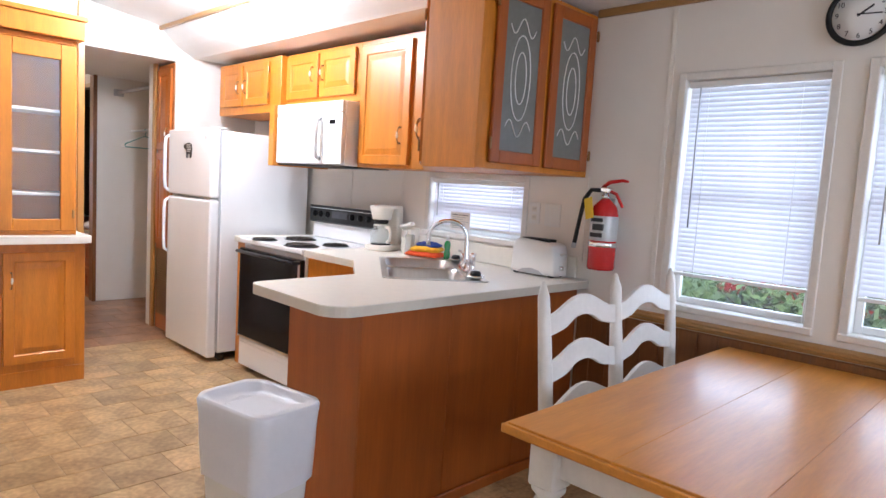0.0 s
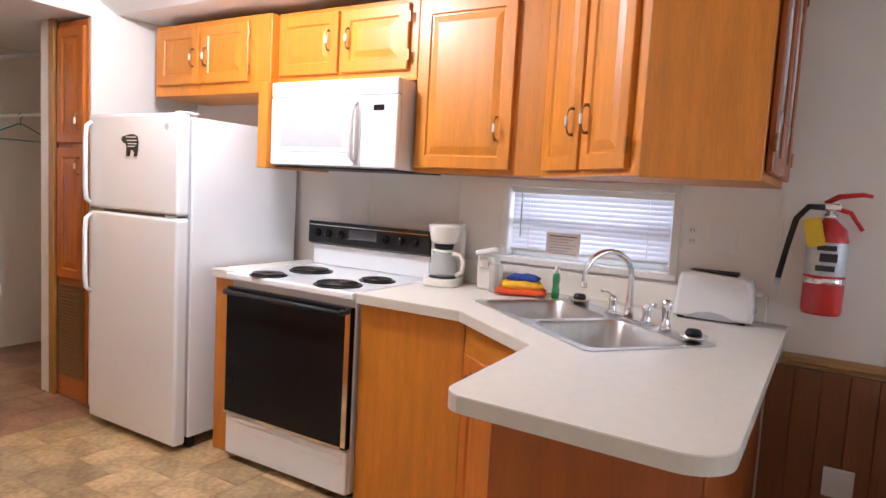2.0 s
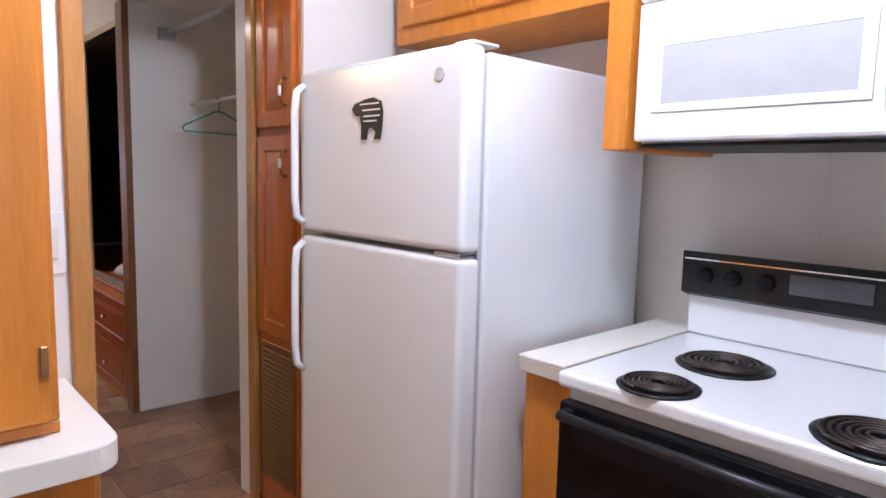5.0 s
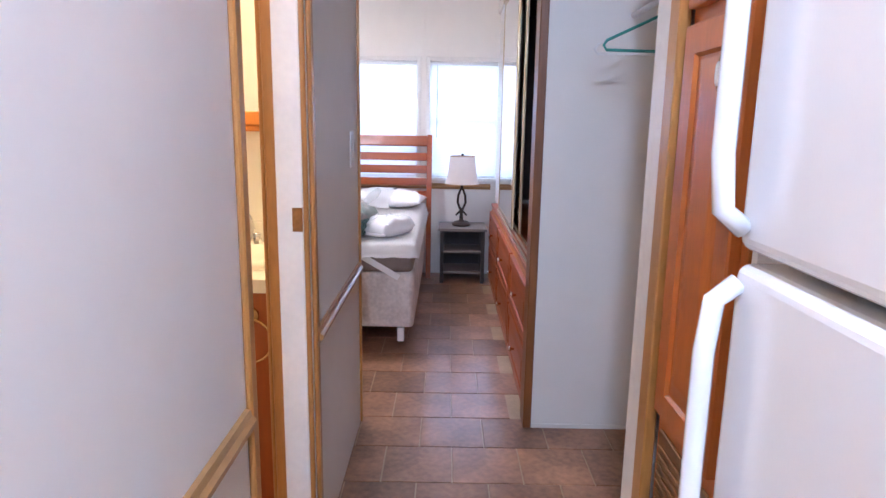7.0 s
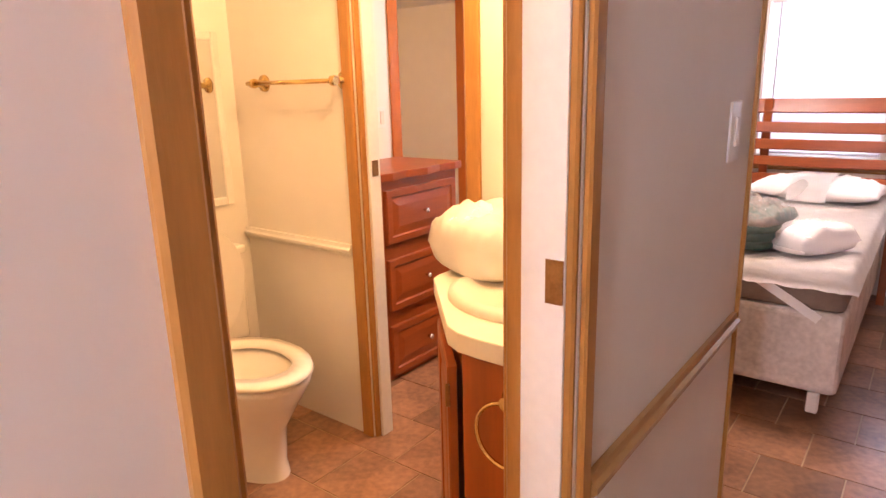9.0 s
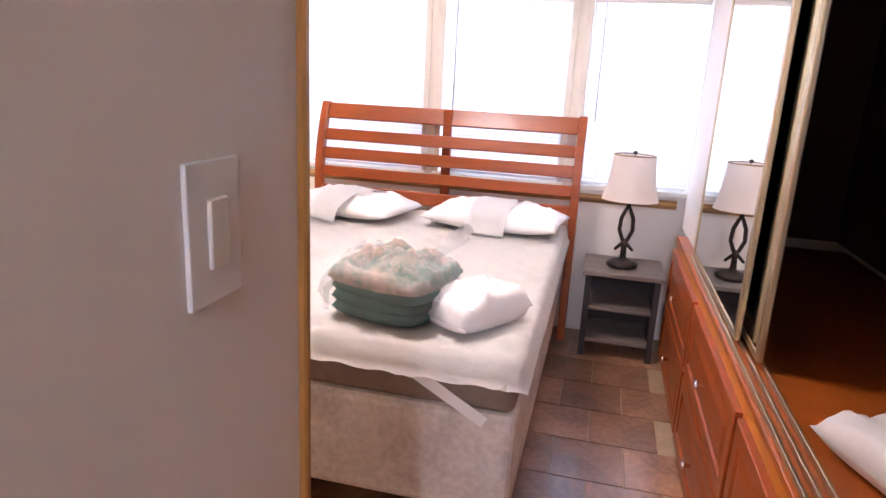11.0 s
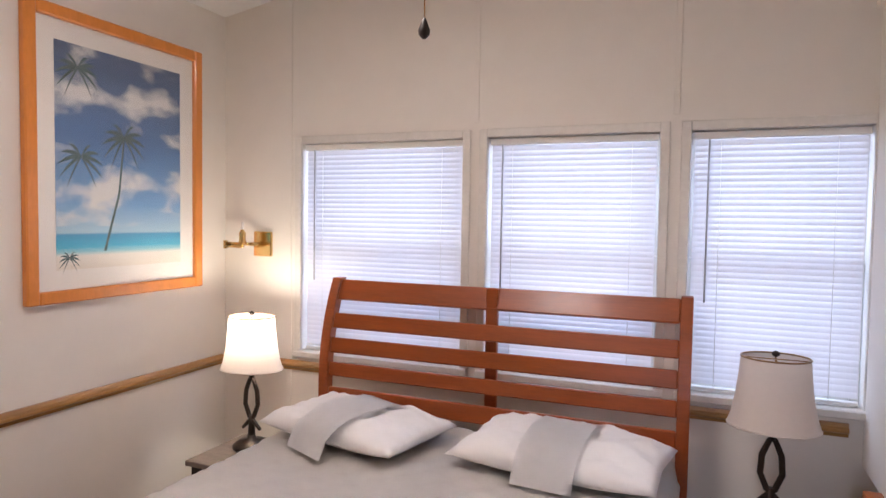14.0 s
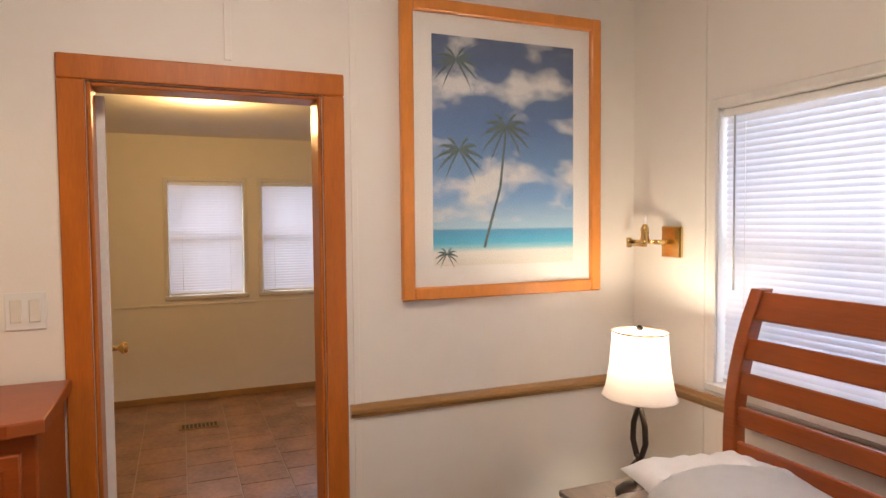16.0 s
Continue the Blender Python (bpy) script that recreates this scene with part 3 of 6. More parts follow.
def window(name, axis, wall, side, hole, drop=1.0, wand=True, label="white double-hung window with white mini blinds"):
    """A sash window in a wall face; side is the way into the room; drop is how far down the blind hangs."""
    a0, a1, z0, z1 = hole
    ob = thing(name, pose(0, 0, 0), label, "window")
    tagged(ob, kind="structure")

    def bx(u0, u1, d0, d1, v0, v1, bev=0.003):
        lo, hi = wall + side * d0, wall + side * d1
        return box(lo, hi, u0, u1, v0, v1, bev) if axis == "x" else box(u0, u1, lo, hi, v0, v1, bev)

    w = 0.034
    part("window_frame", merge(bx(a0 - w, a0, 0.001, 0.012, z0 - w, z1 + w), bx(a1, a1 + w, 0.001, 0.012, z0 - w, z1 + w), bx(a0, a1, 0.001, 0.012, z1, z1 + w)), PAINTW, ob)
    part("window_sill", bx(a0 - w, a1 + w, 0.001, 0.024, z0 - 0.03, z0, 0.004), PAINTW, ob)
    zm = (z0 + z1) / 2
    for v0, v1, d in ((z0, zm + 0.015, -0.085), (zm - 0.015, z1, -0.10)):
        s = part("sash", merge(bx(a0, a0 + 0.028, d, d + 0.02, v0, v1), bx(a1 - 0.028, a1, d, d + 0.02, v0, v1), bx(a0 + 0.028, a1 - 0.028, d, d + 0.02, v0, v0 + 0.03), bx(a0 + 0.028, a1 - 0.028, d, d + 0.02, v1 - 0.03, v1)), PLASTIC, ob)
        g = part("pane", bx(a0 + 0.026, a1 - 0.026, d + 0.008, d + 0.012, v0 + 0.028, v1 - 0.028, 0), GLASS, s)
        g.visible_shadow = False
    blind = thing("window_blind", pose(0, 0, 0), "white aluminium mini blind, slats closed", "blind", "window blinds")
    part("headrail", bx(a0 + 0.006, a1 - 0.006, -0.045, -0.012, z1 - 0.030, z1 - 0.003), PLASTIC, blind)
    zb = z1 - (z1 - z0) * drop
    part("bottom_rail", bx(a0 + 0.01, a1 - 0.01, -0.04, -0.018, zb + 0.004, zb + 0.020), PLASTIC, blind)
    pitch, n = 0.0215, 0
    key = (axis, round(a1 - a0, 3))
    z = z1 - 0.042
    mid = (a0 + a1) / 2
    while z > zb + 0.028:
        at = pose(wall + side * -0.028, mid, z, 0, 0, 0) if axis == "x" else pose(mid, wall + side * -0.028, z)
        if key not in slat_meshes:
            half = (a1 - a0) / 2 - 0.012
            tilt = radians(64)
            bm = bmesh.new()
            rows_ = []
            for k in range(4):
                s_ = (k / 3 - 0.5) * 0.025
                crown = 0.0016 * (1 - (2 * k / 3 - 1) ** 2)
                d_, v_ = s_ * math.cos(tilt) + crown * math.sin(tilt), -s_ * math.sin(tilt) + crown * math.cos(tilt)
                rows_.append([bm.verts.new((side * d_, q, v_) if axis == "x" else (q, side * d_, v_)) for q in (-half, half)])
            for p_, q_ in zip(rows_, rows_[1:]):
                bm.faces.new((p_[0], p_[1], q_[1], q_[0])).smooth = True
            ob_s = part("slat", bm, BLIND, blind, at=at)
            slat_meshes[key] = ob_s
        else:
            again(slat_meshes[key], "slat", blind, at)
        z -= pitch
    for q in (a0 + 0.10, a1 - 0.10):
        p0 = (wall + side * -0.014, q) if axis == "x" else (q, wall + side * -0.014)
        part("ladder_cord", tube([(*p0, z1 - 0.03), (*p0, zb + 0.01)], 0.0009, 5), PLASTIC, blind)
    if wand:
        q = a1 - 0.06 if axis == "x" else a0 + 0.06
        p0 = (wall + side * -0.009, q) if axis == "x" else (q, wall + side * -0.009)
        part("wand", tube([(*p0, z1 - 0.03), (*p0, z1 - 0.03 - 0.62 * (z1 - z0))], 0.0035, 6), GREY, blind)
    return ob


window("window_1", "x", X_E, -1, KWIN, 0.93, True, "low wide kitchen window with white mini blinds")
for h in DWIN:
    window("window_2", "x", X_E, -1, h, 0.875)
for h in NWIN:
    window("window_3", "y", Y_N, -1, h, 1.0)
for h in PWIN:
    window("window_4", "x", -3.65, 1, h, 1.0, False)
# unseen window, added with its blind raised for the south fill
window("window_unseen", "y", Y_S, 1, SWIN, 0.12, False)
# ---- kitchen ----
def raised_door(w, h, t=0.02, st=0.052):
    """A raised-panel door: front at y = 0, looking to -y, from the origin to (w, t, h)."""
    bm = bmesh.new()
    steps = [(0.0, t), (0.0, 0.003), (0.004, 0.0), (st, 0.0), (st + 0.006, 0.007), (st + 0.012, 0.007), (st + 0.040, 0.001), (st + 0.044, 0.0005)]
    loops = []
    for inset, y in steps:
        inset = min(inset, 0.46 * min(w, h))
        loops.append([bm.verts.new((x, y, z)) for x, z in ((inset, inset), (w - inset, inset), (w - inset, h - inset), (inset, h - inset))])
    for a, b in zip(loops, loops[1:]):
        for k in range(4):
            bm.faces.new((a[k], a[(k + 1) % 4], b[(k + 1) % 4], b[k]))
    bm.faces.new(loops[-1])
    bm.faces.new(list(reversed(loops[0])))
    bmesh.ops.recalc_face_normals(bm, faces=bm.faces)
    return bm


def bow_handle(parent, x, z, vertical=True):
    """A brass bow pull with a white porcelain grip."""
    pts = [(0, 0, -0.045), (0, -0.012, -0.047), (0, -0.020, -0.038), (0, -0.026, -0.020), (0, -0.026, 0.020), (0, -0.020, 0.038), (0, -0.012, 0.047), (0, 0, 0.045)]
    at = pose(x, 0, z, 0, 0 if vertical else 90, 0)
    h = part("handle", tube(pts, [0.006, 0.005, 0.004, 0.0035, 0.0035, 0.004, 0.005, 0.006], 8), BRONZE, parent, "antique brass bow handle", at)
    part("grip", xf(lathe([(0.004, -0.018), (0.0062, -0.013), (0.0068, 0), (0.0062, 0.013), (0.004, 0.018)], 10), pose(0, -0.026, 0)), PORCELAIN, h, "white porcelain grip")


def hinge(parent, x, z):
    part("hinge", box(x - 0.006, x + 0.006, -0.006, 0.004, z - 0.025, z + 0.025, 0.002), BRONZE, parent, "antique brass hinge")


def cabinet(name, at, w, d, h, doors, label, toe=0.0, group="kitchen cabinets", mat=OAK):
    """A box with raised-panel doors; front at y = 0 looking to -y. doors: (x0, x1, z0, z1, handle x, handle z, hinge x)."""
    ob = thing(name, at, label, "cabinet", group)
    bms = [box(0, w, 0.0, d, toe, h, 0.003)]
    if toe:
        bms.append(box(0.0, w, 0.06, d, 0.001, toe + 0.004, 0.002))
    part("body", merge(*bms), mat, ob)
    for x0, x1, z0, z1, hx, hz, jx in doors:
        dr = part("door", raised_door(x1 - x0, z1 - z0), mat, ob, at=pose(x0, -0.0205, z0))
        if hx is not None:
            bow_handle(dr, hx - x0, hz - z0)
        if jx is not None:
            for zz in (0.06, z1 - z0 - 0.06):
                hinge(dr, jx - x0, zz)
    return ob


UP_X = 2.67
# over the fridge
cabinet("wall_cabinet", pose(2.62, 5.27, 1.797, rz=FACE_W), 0.94, 0.37, 0.395, [(0.05, 0.40, 0.06, 0.365, 0.36, 0.20, None), (0.424, 0.79, 0.06, 0.365, 0.464, 0.20, 0.797)], "honey oak wall cabinet with two doors above the fridge")
# over the microwave
cabinet("wall_cabinet", pose(UP_X, 4.328, 1.835, rz=FACE_W), 0.86, 0.325, 0.36, [(0.02, 0.405, 0.045, 0.335, 0.355, 0.20, None), (0.43, 0.815, 0.045, 0.335, 0.475, 0.20, 0.822)], "honey oak wall cabinet with two doors above the microwave")
structure("trim", box(2.530, X_E - 0.004, 4.250, 4.316, 1.412, 1.832, 0.003), OAK, "honey oak side panel beside the microwave")
# right of the microwave
cabinet("wall_cabinet", pose(UP_X, 3.466, 1.425, rz=FACE_W), 0.62, 0.325, 0.77, [(0.02, 0.485, 0.02, 0.735, 0.42, 0.19, None)], "tall honey oak wall cabinet with one raised-panel door")

# diagonal corner cabinet and the peninsula cabinet, one unit each
A, B = Vector((2.665, 2.845)), Vector((2.165, 2.325))
ang = math.degrees(math.atan2(B.y - A.y, B.x - A.x))
dlen = (B - A).length
corner = thing("corner_wall_cabinet", pose(A.x, A.y, 1.425, rz=ang), "honey oak diagonal corner wall cabinet with two doors", "cabinet", "kitchen cabinets")
inv = pose(A.x, A.y, 1.425, rz=ang).inverted()
part("body", xf(prism([(2.665, 2.8455), (2.165, 2.3255), (2.995, 2.3255), (2.995, 2.8455)], 1.425, 2.195), inv), OAK, corner)
hd = dlen / 2
for x0, x1, hx, jx in ((0.055, hd - 0.012, hd - 0.055, None), (hd + 0.012, dlen - 0.055, hd + 0.055, dlen - 0.048)):
    dr = part("door", raised_door(x1 - x0, 0.72), OAK, corner, at=pose(x0, -0.0205, 0.02))
    bow_handle(dr, hx - x0, 0.17)
    if jx:
        for zz in (0.07, 0.65):
            hinge(dr, jx - x0, zz)

display = thing("display_cabinet", pose(2.16, 2.0, 1.425), "honey oak wall cabinet with two leaded glass doors", "cabinet", "kitchen cabinets")
part("body", box(0, 0.835, 0.003, 0.322, 0, 0.79, 0.003), OAK, display)
part("end_panel", box(-0.006, -0.0005, 0.0, 0.322, -0.004, 0.80, 0.002), OAK, display)


def leaded_door(w, h):
    fr = merge(box(0, 0.055, 0, 0.02, 0, h, 0.004), box(w - 0.055, w, 0, 0.02, 0, h, 0.004), box(0.055, w - 0.055, 0, 0.02, 0, 0.055, 0.004), box(0.055, w - 0.055, 0, 0.02, h - 0.055, h, 0.004))
    return fr


for x0 in (0.07, 0.455):
    w, h = 0.345, 0.74
    dr = part("door", leaded_door(w, h), PANEL, display, "reddish oak door frame", pose(x0, -0.0205, 0.025))
    part("glass", box(0.05, w - 0.05, 0.009, 0.013, 0.05, h - 0.05, 0), FROST, dr, "grey frosted glass")
    c, r = w / 2, (w - 0.11) / 2 - 0.03
    oval = [(c + 0.75 * r * math.cos(2 * math.pi * k / 28), 0.0085, h / 2 + 0.18 * math.sin(2 * math.pi * k / 28)) for k in range(28)]
    inner = [(c + 0.42 * r * math.cos(2 * math.pi * k / 24), 0.0085, h / 2 + 0.11 * math.sin(2 * math.pi * k / 24)) for k in range(24)]
    part("lead_line", merge(tube(oval, 0.003, 6, True), tube(inner, 0.003, 6, True)), LEAD, dr, "silvery lead came")
    for s in (1, -1):
        swag = [(c + r * u, 0.0085, h / 2 + s * (0.215 + 0.035 * math.cos(u * math.pi * 1.5))) for u in [k / 10 - 1 for k in range(21)]]
        part("lead_line", tube(swag, 0.003, 6), LEAD, dr, "silvery lead came")
    for zz in (0.08, h - 0.08):
        hinge(dr, -0.008 if x0 < 0.2 else w + 0.008, zz)

# ---- base units and worktop ----
BASE_X, TOP_Z = 2.335, 0.91
filler = thing("base_cabinet", pose(2.36, 4.388, 0, rz=FACE_W), "narrow honey oak filler cabinet between fridge and stove", "cabinet", "kitchen cabinets")
part("body", box(0, 0.135, 0.008, 0.63, 0.001, 0.868, 0.003), OAK, filler)
part("face_panel", box(0, 0.135, 0, 0.0075, 0.001, 0.868, 0.002), OAK, filler)
sliver = thing("worktop", pose(0, 0, 0), "short white laminate worktop between fridge and stove", "worktop")
part("slab", box(2.331, 2.995, 4.253, 4.389, 0.869, TOP_Z - 0.006, 0.003), LAMEDGE, sliver, "beige laminate edge")
part("surface", box(2.330, 2.995, 4.252, 4.390, TOP_Z - 0.006, TOP_Z, 0.002), LAMINATE, sliver)

run = thing("base_cabinet", pose(BASE_X, 3.462, 0, rz=FACE_W), "honey oak base cabinet with a plain side panel beside the stove", "cabinet", "kitchen cabinets")
part("body", box(0, 0.497, 0.008, 0.655, 0.001, 0.868, 0.003), OAK, run)
part("face_panel", box(0, 0.497, 0, 0.0075, 0.001, 0.868, 0.002), OAK, run)
C1, C2 = Vector((2.335, 2.963)), Vector((2.02, 2.545))
ang2, clen = math.degrees(math.atan2(C2.y - C1.y, C2.x - C1.x)), (C2 - C1).length
sinkcab = thing("sink_cabinet", pose(C1.x, C1.y, 0, rz=ang2), "honey oak diagonal sink cabinet with one raised-panel door", "cabinet", "kitchen cabinets")
part("body", xf(prism([(2.335, 2.963), (2.02, 2.545), (2.02, 2.48), (2.98, 2.48), (2.98, 2.963)], 0.001, 0.70), pose(C1.x, C1.y, 0, rz=ang2).inverted()), DOORWOOD, sinkcab)
part("front_rail", box(0, clen, 0.0, 0.05, 0.70, 0.868, 0.003), OAKH, sinkcab)
dr = part("door", raised_door(clen - 0.09, 0.62), DOORWOOD, sinkcab, at=pose(0.05, -0.0205, 0.14))
bow_handle(dr, 0.045, 0.50)
hinge(dr, clen - 0.083, 0.52)
pen = thing("peninsula_cabinet", pose(1.61, 2.0, 0), "peninsula cabinet clad in dark cherry plywood panels", "cabinet", "kitchen cabinets")
part("body", box(0.008, 1.375, 0.008, 0.478, 0.001, 0.70, 0.002), PANEL, pen)
part("end_panel", box(0, 0.007, 0, 0.482, 0.001, 0.868, 0.002), PANEL, pen)
for x0, x1 in ((0.0, 0.46), (0.461, 0.92), (0.921, 1.38)):
    part("side_panel", box(x0, x1, -0.0065, -0.0005, 0.001, 0.868, 0.0015), PANEL, pen)
part("back_panel", box(0.008, 0.40, 0.479, 0.484, 0.001, 0.868, 0.0015), PANEL, pen)
structure("baseboard", box(1.60, 2.99, 1.975, 1.992, 0, 0.05, 0.004), PANEL, "brown baseboard of the peninsula")

outline = [(2.995, 3.462), (2.302, 3.462), (2.302, 2.975), (1.995, 2.555), *arc(1.505, 2.475, 0.06, 90, 180, 6), *arc(1.535, 2.035, 0.10, 180, 270, 8), (2.90, 1.935), (2.995, 1.935)]
US = Vector((0.617, 0.787, 0)).normalized()
SINK_C = Vector((2.475, 2.57, 0))
SINK = Matrix.Translation((SINK_C.x, SINK_C.y, TOP_Z)) @ Matrix.Rotation(math.atan2(US.y, US.x), 4, "Z")


def slab(outer, hole, z0, z1):
    bm = bmesh.new()
    edges = []
    for loop in (outer, hole):
        vs = [bm.verts.new((x, y, z1)) for x, y in loop]
        edges += [bm.edges.new((vs[k], vs[(k + 1) % len(vs)])) for k in range(len(vs))]
    bmesh.ops.triangle_fill(bm, use_beauty=True, edges=edges)
    res = bmesh.ops.extrude_face_region(bm, geom=list(bm.faces))
    bmesh.ops.translate(bm, vec=(0, 0, z0 - z1), verts=[g for g in res["geom"] if isinstance(g, bmesh.types.BMVert)])
    bmesh.ops.recalc_face_normals(bm, faces=bm.faces)
    return bm


hole = [(SINK @ Vector((x, y, 0)))[:2] for x, y in ((-0.395, -0.225), (0.395, -0.225), (0.395, 0.225), (-0.395, 0.225))]
worktop = thing("worktop", pose(0, 0, 0), "white laminate worktop with a rounded peninsula end and inset sink", "worktop")
part("slab", slab(outline, hole, 0.870, TOP_Z - 0.004), LAMEDGE, worktop, "beige laminate edge")
part("surface", slab(outline, hole, TOP_Z - 0.004, TOP_Z), LAMINATE, worktop)
part("backsplash", box(2.975, 2.996, 2.01, 3.46, TOP_Z + 0.001, 1.02, 0.004), LAMINATE, worktop, "cream laminate backsplash")

# ---- sink and tap ----
sink = thing("sink", SINK, "stainless steel double bowl sink set diagonally in the worktop", "sink")


def rrect(cx, cy, lx, ly, r, n=5):
    return arc(cx + lx / 2 - r, cy + ly / 2 - r, r, 0, 90, n) + arc(cx - lx / 2 + r, cy + ly / 2 - r, r, 90, 180, n) + arc(cx - lx / 2 + r, cy - ly / 2 + r, r, 180, 270, n) + arc(cx + lx / 2 - r, cy - ly / 2 + r, r, 270, 360, n)


bowls = [(-0.205, 0.035), (0.205, 0.035)]
bm = bmesh.new()
edges = []
for lp in [rrect(0, 0, 0.83, 0.49, 0.03)] + [rrect(cx, cy, 0.375, 0.36, 0.05) for cx, cy in bowls]:
    vs = [bm.verts.new((x, y, 0.005)) for x, y in lp]
    edges += [bm.edges.new((vs[k], vs[(k + 1) % len(vs)])) for k in range(len(vs))]
bmesh.ops.triangle_fill(bm, use_beauty=True, edges=edges)
bmesh.ops.recalc_face_normals(bm, faces=bm.faces)
ext = bmesh.ops.extrude_face_region(bm, geom=list(bm.faces))
bmesh.ops.translate(bm, vec=(0, 0, -0.0045), verts=[g for g in ext["geom"] if isinstance(g, bmesh.types.BMVert)])
bmesh.ops.recalc_face_normals(bm, faces=bm.faces)
part("rim", bm, STEEL, sink)
for cx, cy in bowls:
    bm = bmesh.new()
    rings = []
    for lx, ly, r, z in ((0.375, 0.36, 0.05, 0.004), (0.362, 0.347, 0.05, -0.006), (0.345, 0.33, 0.055, -0.10), (0.31, 0.295, 0.06, -0.155), (0.12, 0.12, 0.05, -0.163)):
        rings.append([bm.verts.new((x, y, z)) for x, y in rrect(cx, cy, lx, ly, r)])
    for a, b in zip(rings, rings[1:]):
        for k in range(len(a)):
            bm.faces.new((a[k], a[(k + 1) % len(a)], b[(k + 1) % len(a)], b[k])).smooth = True
    bm.faces.new(rings[-1])
    part("bowl", bm, STEEL, sink)
    part("drain", xf(lathe([(0.04, 0), (0.04, 0.004), (0.02, 0.004)], 20), pose(cx, cy, -0.162)), CHROME, sink, "chrome drain")

# the tap deck lies on the wall side of the bowls
DECK = -0.192
tap = thing("kitchen_tap", SINK @ pose(-0.02, DECK, 0.005), "chrome high-arc kitchen tap with two lever handles and a side spray", "tap")
part("deck_plate", box(-0.12, 0.12, -0.024, 0.024, 0, 0.012, 0.006, 2), CHROME, tap)
spout = [(0, 0, 0.01), (0, 0, 0.05), (0, 0.0, 0.16)] + [(0, 0.10 - 0.10 * math.cos(a), 0.16 + 0.09 * math.sin(a)) for a in [k * math.pi / 12 for k in range(1, 12)]] + [(0, 0.20, 0.145), (0, 0.20, 0.12)]
part("spout", tube(spout, [0.019, 0.015, 0.0105] + [0.0105] * 11 + [0.0105, 0.012], 14), CHROME, tap)
for s in (-1, 1):
    part("handle", merge(xf(lathe([(0.020, 0.01), (0.016, 0.02), (0.013, 0.045), (0.017, 0.055), (0.013, 0.07), (0.004, 0.075)], 16), pose(s * 0.10, 0, 0)), tube([(s * 0.10, 0, 0.066), (s * 0.128, 0.008, 0.080), (s * 0.158, 0.012, 0.082)], [0.006, 0.0055, 0.007], 8)), CHROME, tap)
part("side_spray", xf(lathe([(0.021, 0), (0.018, 0.015), (0.012, 0.03), (0.014, 0.06), (0.018, 0.09), (0.016, 0.105), (0.006, 0.108)], 16), pose(-0.20, 0, 0.003)), CHROME, tap)

for px in (0.30, -0.36):
    st = thing("sink_strainer", SINK @ pose(px, DECK + 0.005, 0.005), "chrome and black sink strainer lying on the sink edge", "strainer", "strainers")
    part("basket", lathe([(0.022, 0), (0.040, 0.012), (0.044, 0.016), (0.044, 0.020), (0.03, 0.021)], 20), CHROME, st)
    part("knob", lathe([(0.026, 0.021), (0.026, 0.030), (0.020, 0.040), (0.006, 0.042)], 16), BLACKP, st, "black rubber knob")

# ---- stove ----
stove = thing("stove", pose(2.305, 4.238, 0, rz=FACE_W), "white electric coil stove with a black glass oven door", "stove")
SW = 0.762
part("body", box(0.004, SW - 0.004, 0.025, 0.64, 0.03, 0.875, 0.004), ENAMEL, stove)
for fx in (0.04, SW - 0.04):
    part("foot", xf(lathe([(0.018, 0), (0.018, 0.03)], 12), pose(fx, 0.08, 0.0)), BLACKP, stove)
part("cooktop", box(-0.004, SW + 0.004, -0.012, 0.665, 0.876, 0.912, 0.010, 3), ENAMEL, stove)
part("drawer", merge(box(0.006, SW - 0.006, 0.0, 0.024, 0.035, 0.225, 0.006, 2), box(0.03, SW - 0.03, -0.004, 0.0, 0.17, 0.20, 0.002)), ENAMEL, stove)
od = part("oven_door", box(0.006, SW - 0.006, -0.012, 0.024, 0.235, 0.845, 0.006, 2), BLACK, stove, "black glass oven door")
part("trim_strip", merge(box(SW - 0.030, SW - 0.005, -0.0135, -0.0125, 0.24, 0.84, 0), box(0.006, SW - 0.006, -0.0135, -0.0125, 0.236, 0.248, 0)), CHROME, od, "chrome door edge")
part("handle", merge(tube([(0.03, -0.045, 0.825), (SW - 0.03, -0.045, 0.825)], 0.011, 10), box(0.025, 0.05, -0.045, -0.012, 0.815, 0.835, 0.003), box(SW - 0.05, SW - 0.025, -0.045, -0.012, 0.815, 0.835, 0.003)), BLACKP, od, "black bar handle")
bg = part("backguard", box(0.0, SW, 0.575, 0.655, 0.913, 1.045, 0.006), ENAMEL, stove, "white enamel backguard")
cp = part("control_panel", xf(prism([(0.0, 0.0), (0.115, 0.0), (0.095, 0.055), (0.02, 0.085), (-0.012, 0.03)], 0, SW + 0.02, 0.004), Matrix(((0, 0, 1, -0.01), (0, 1, 0, 0.545), (1, 0, 0, 1.035), (0, 0, 0, 1)))), BLACKP, stove, "black control panel")
for k, kx in enumerate((0.06, 0.135, 0.22, 0.51, 0.60, 0.69)):
    part("knob", xf(lathe([(0.022, 0), (0.021, 0.012), (0.018, 0.022), (0.004, 0.023)], 16), pose(kx, 0.548, 1.088, 84)), BLACK, cp, "black control knob")
part("clock_display", box(0.275, 0.455, 0.539, 0.543, 1.068, 1.118, 0.002), SMOKE, cp, "smoked oven clock panel")
part("chrome_line", box(0.0, SW, 0.5405, 0.5425, 1.128, 1.132, 0), CHROME, cp, "thin chrome line")


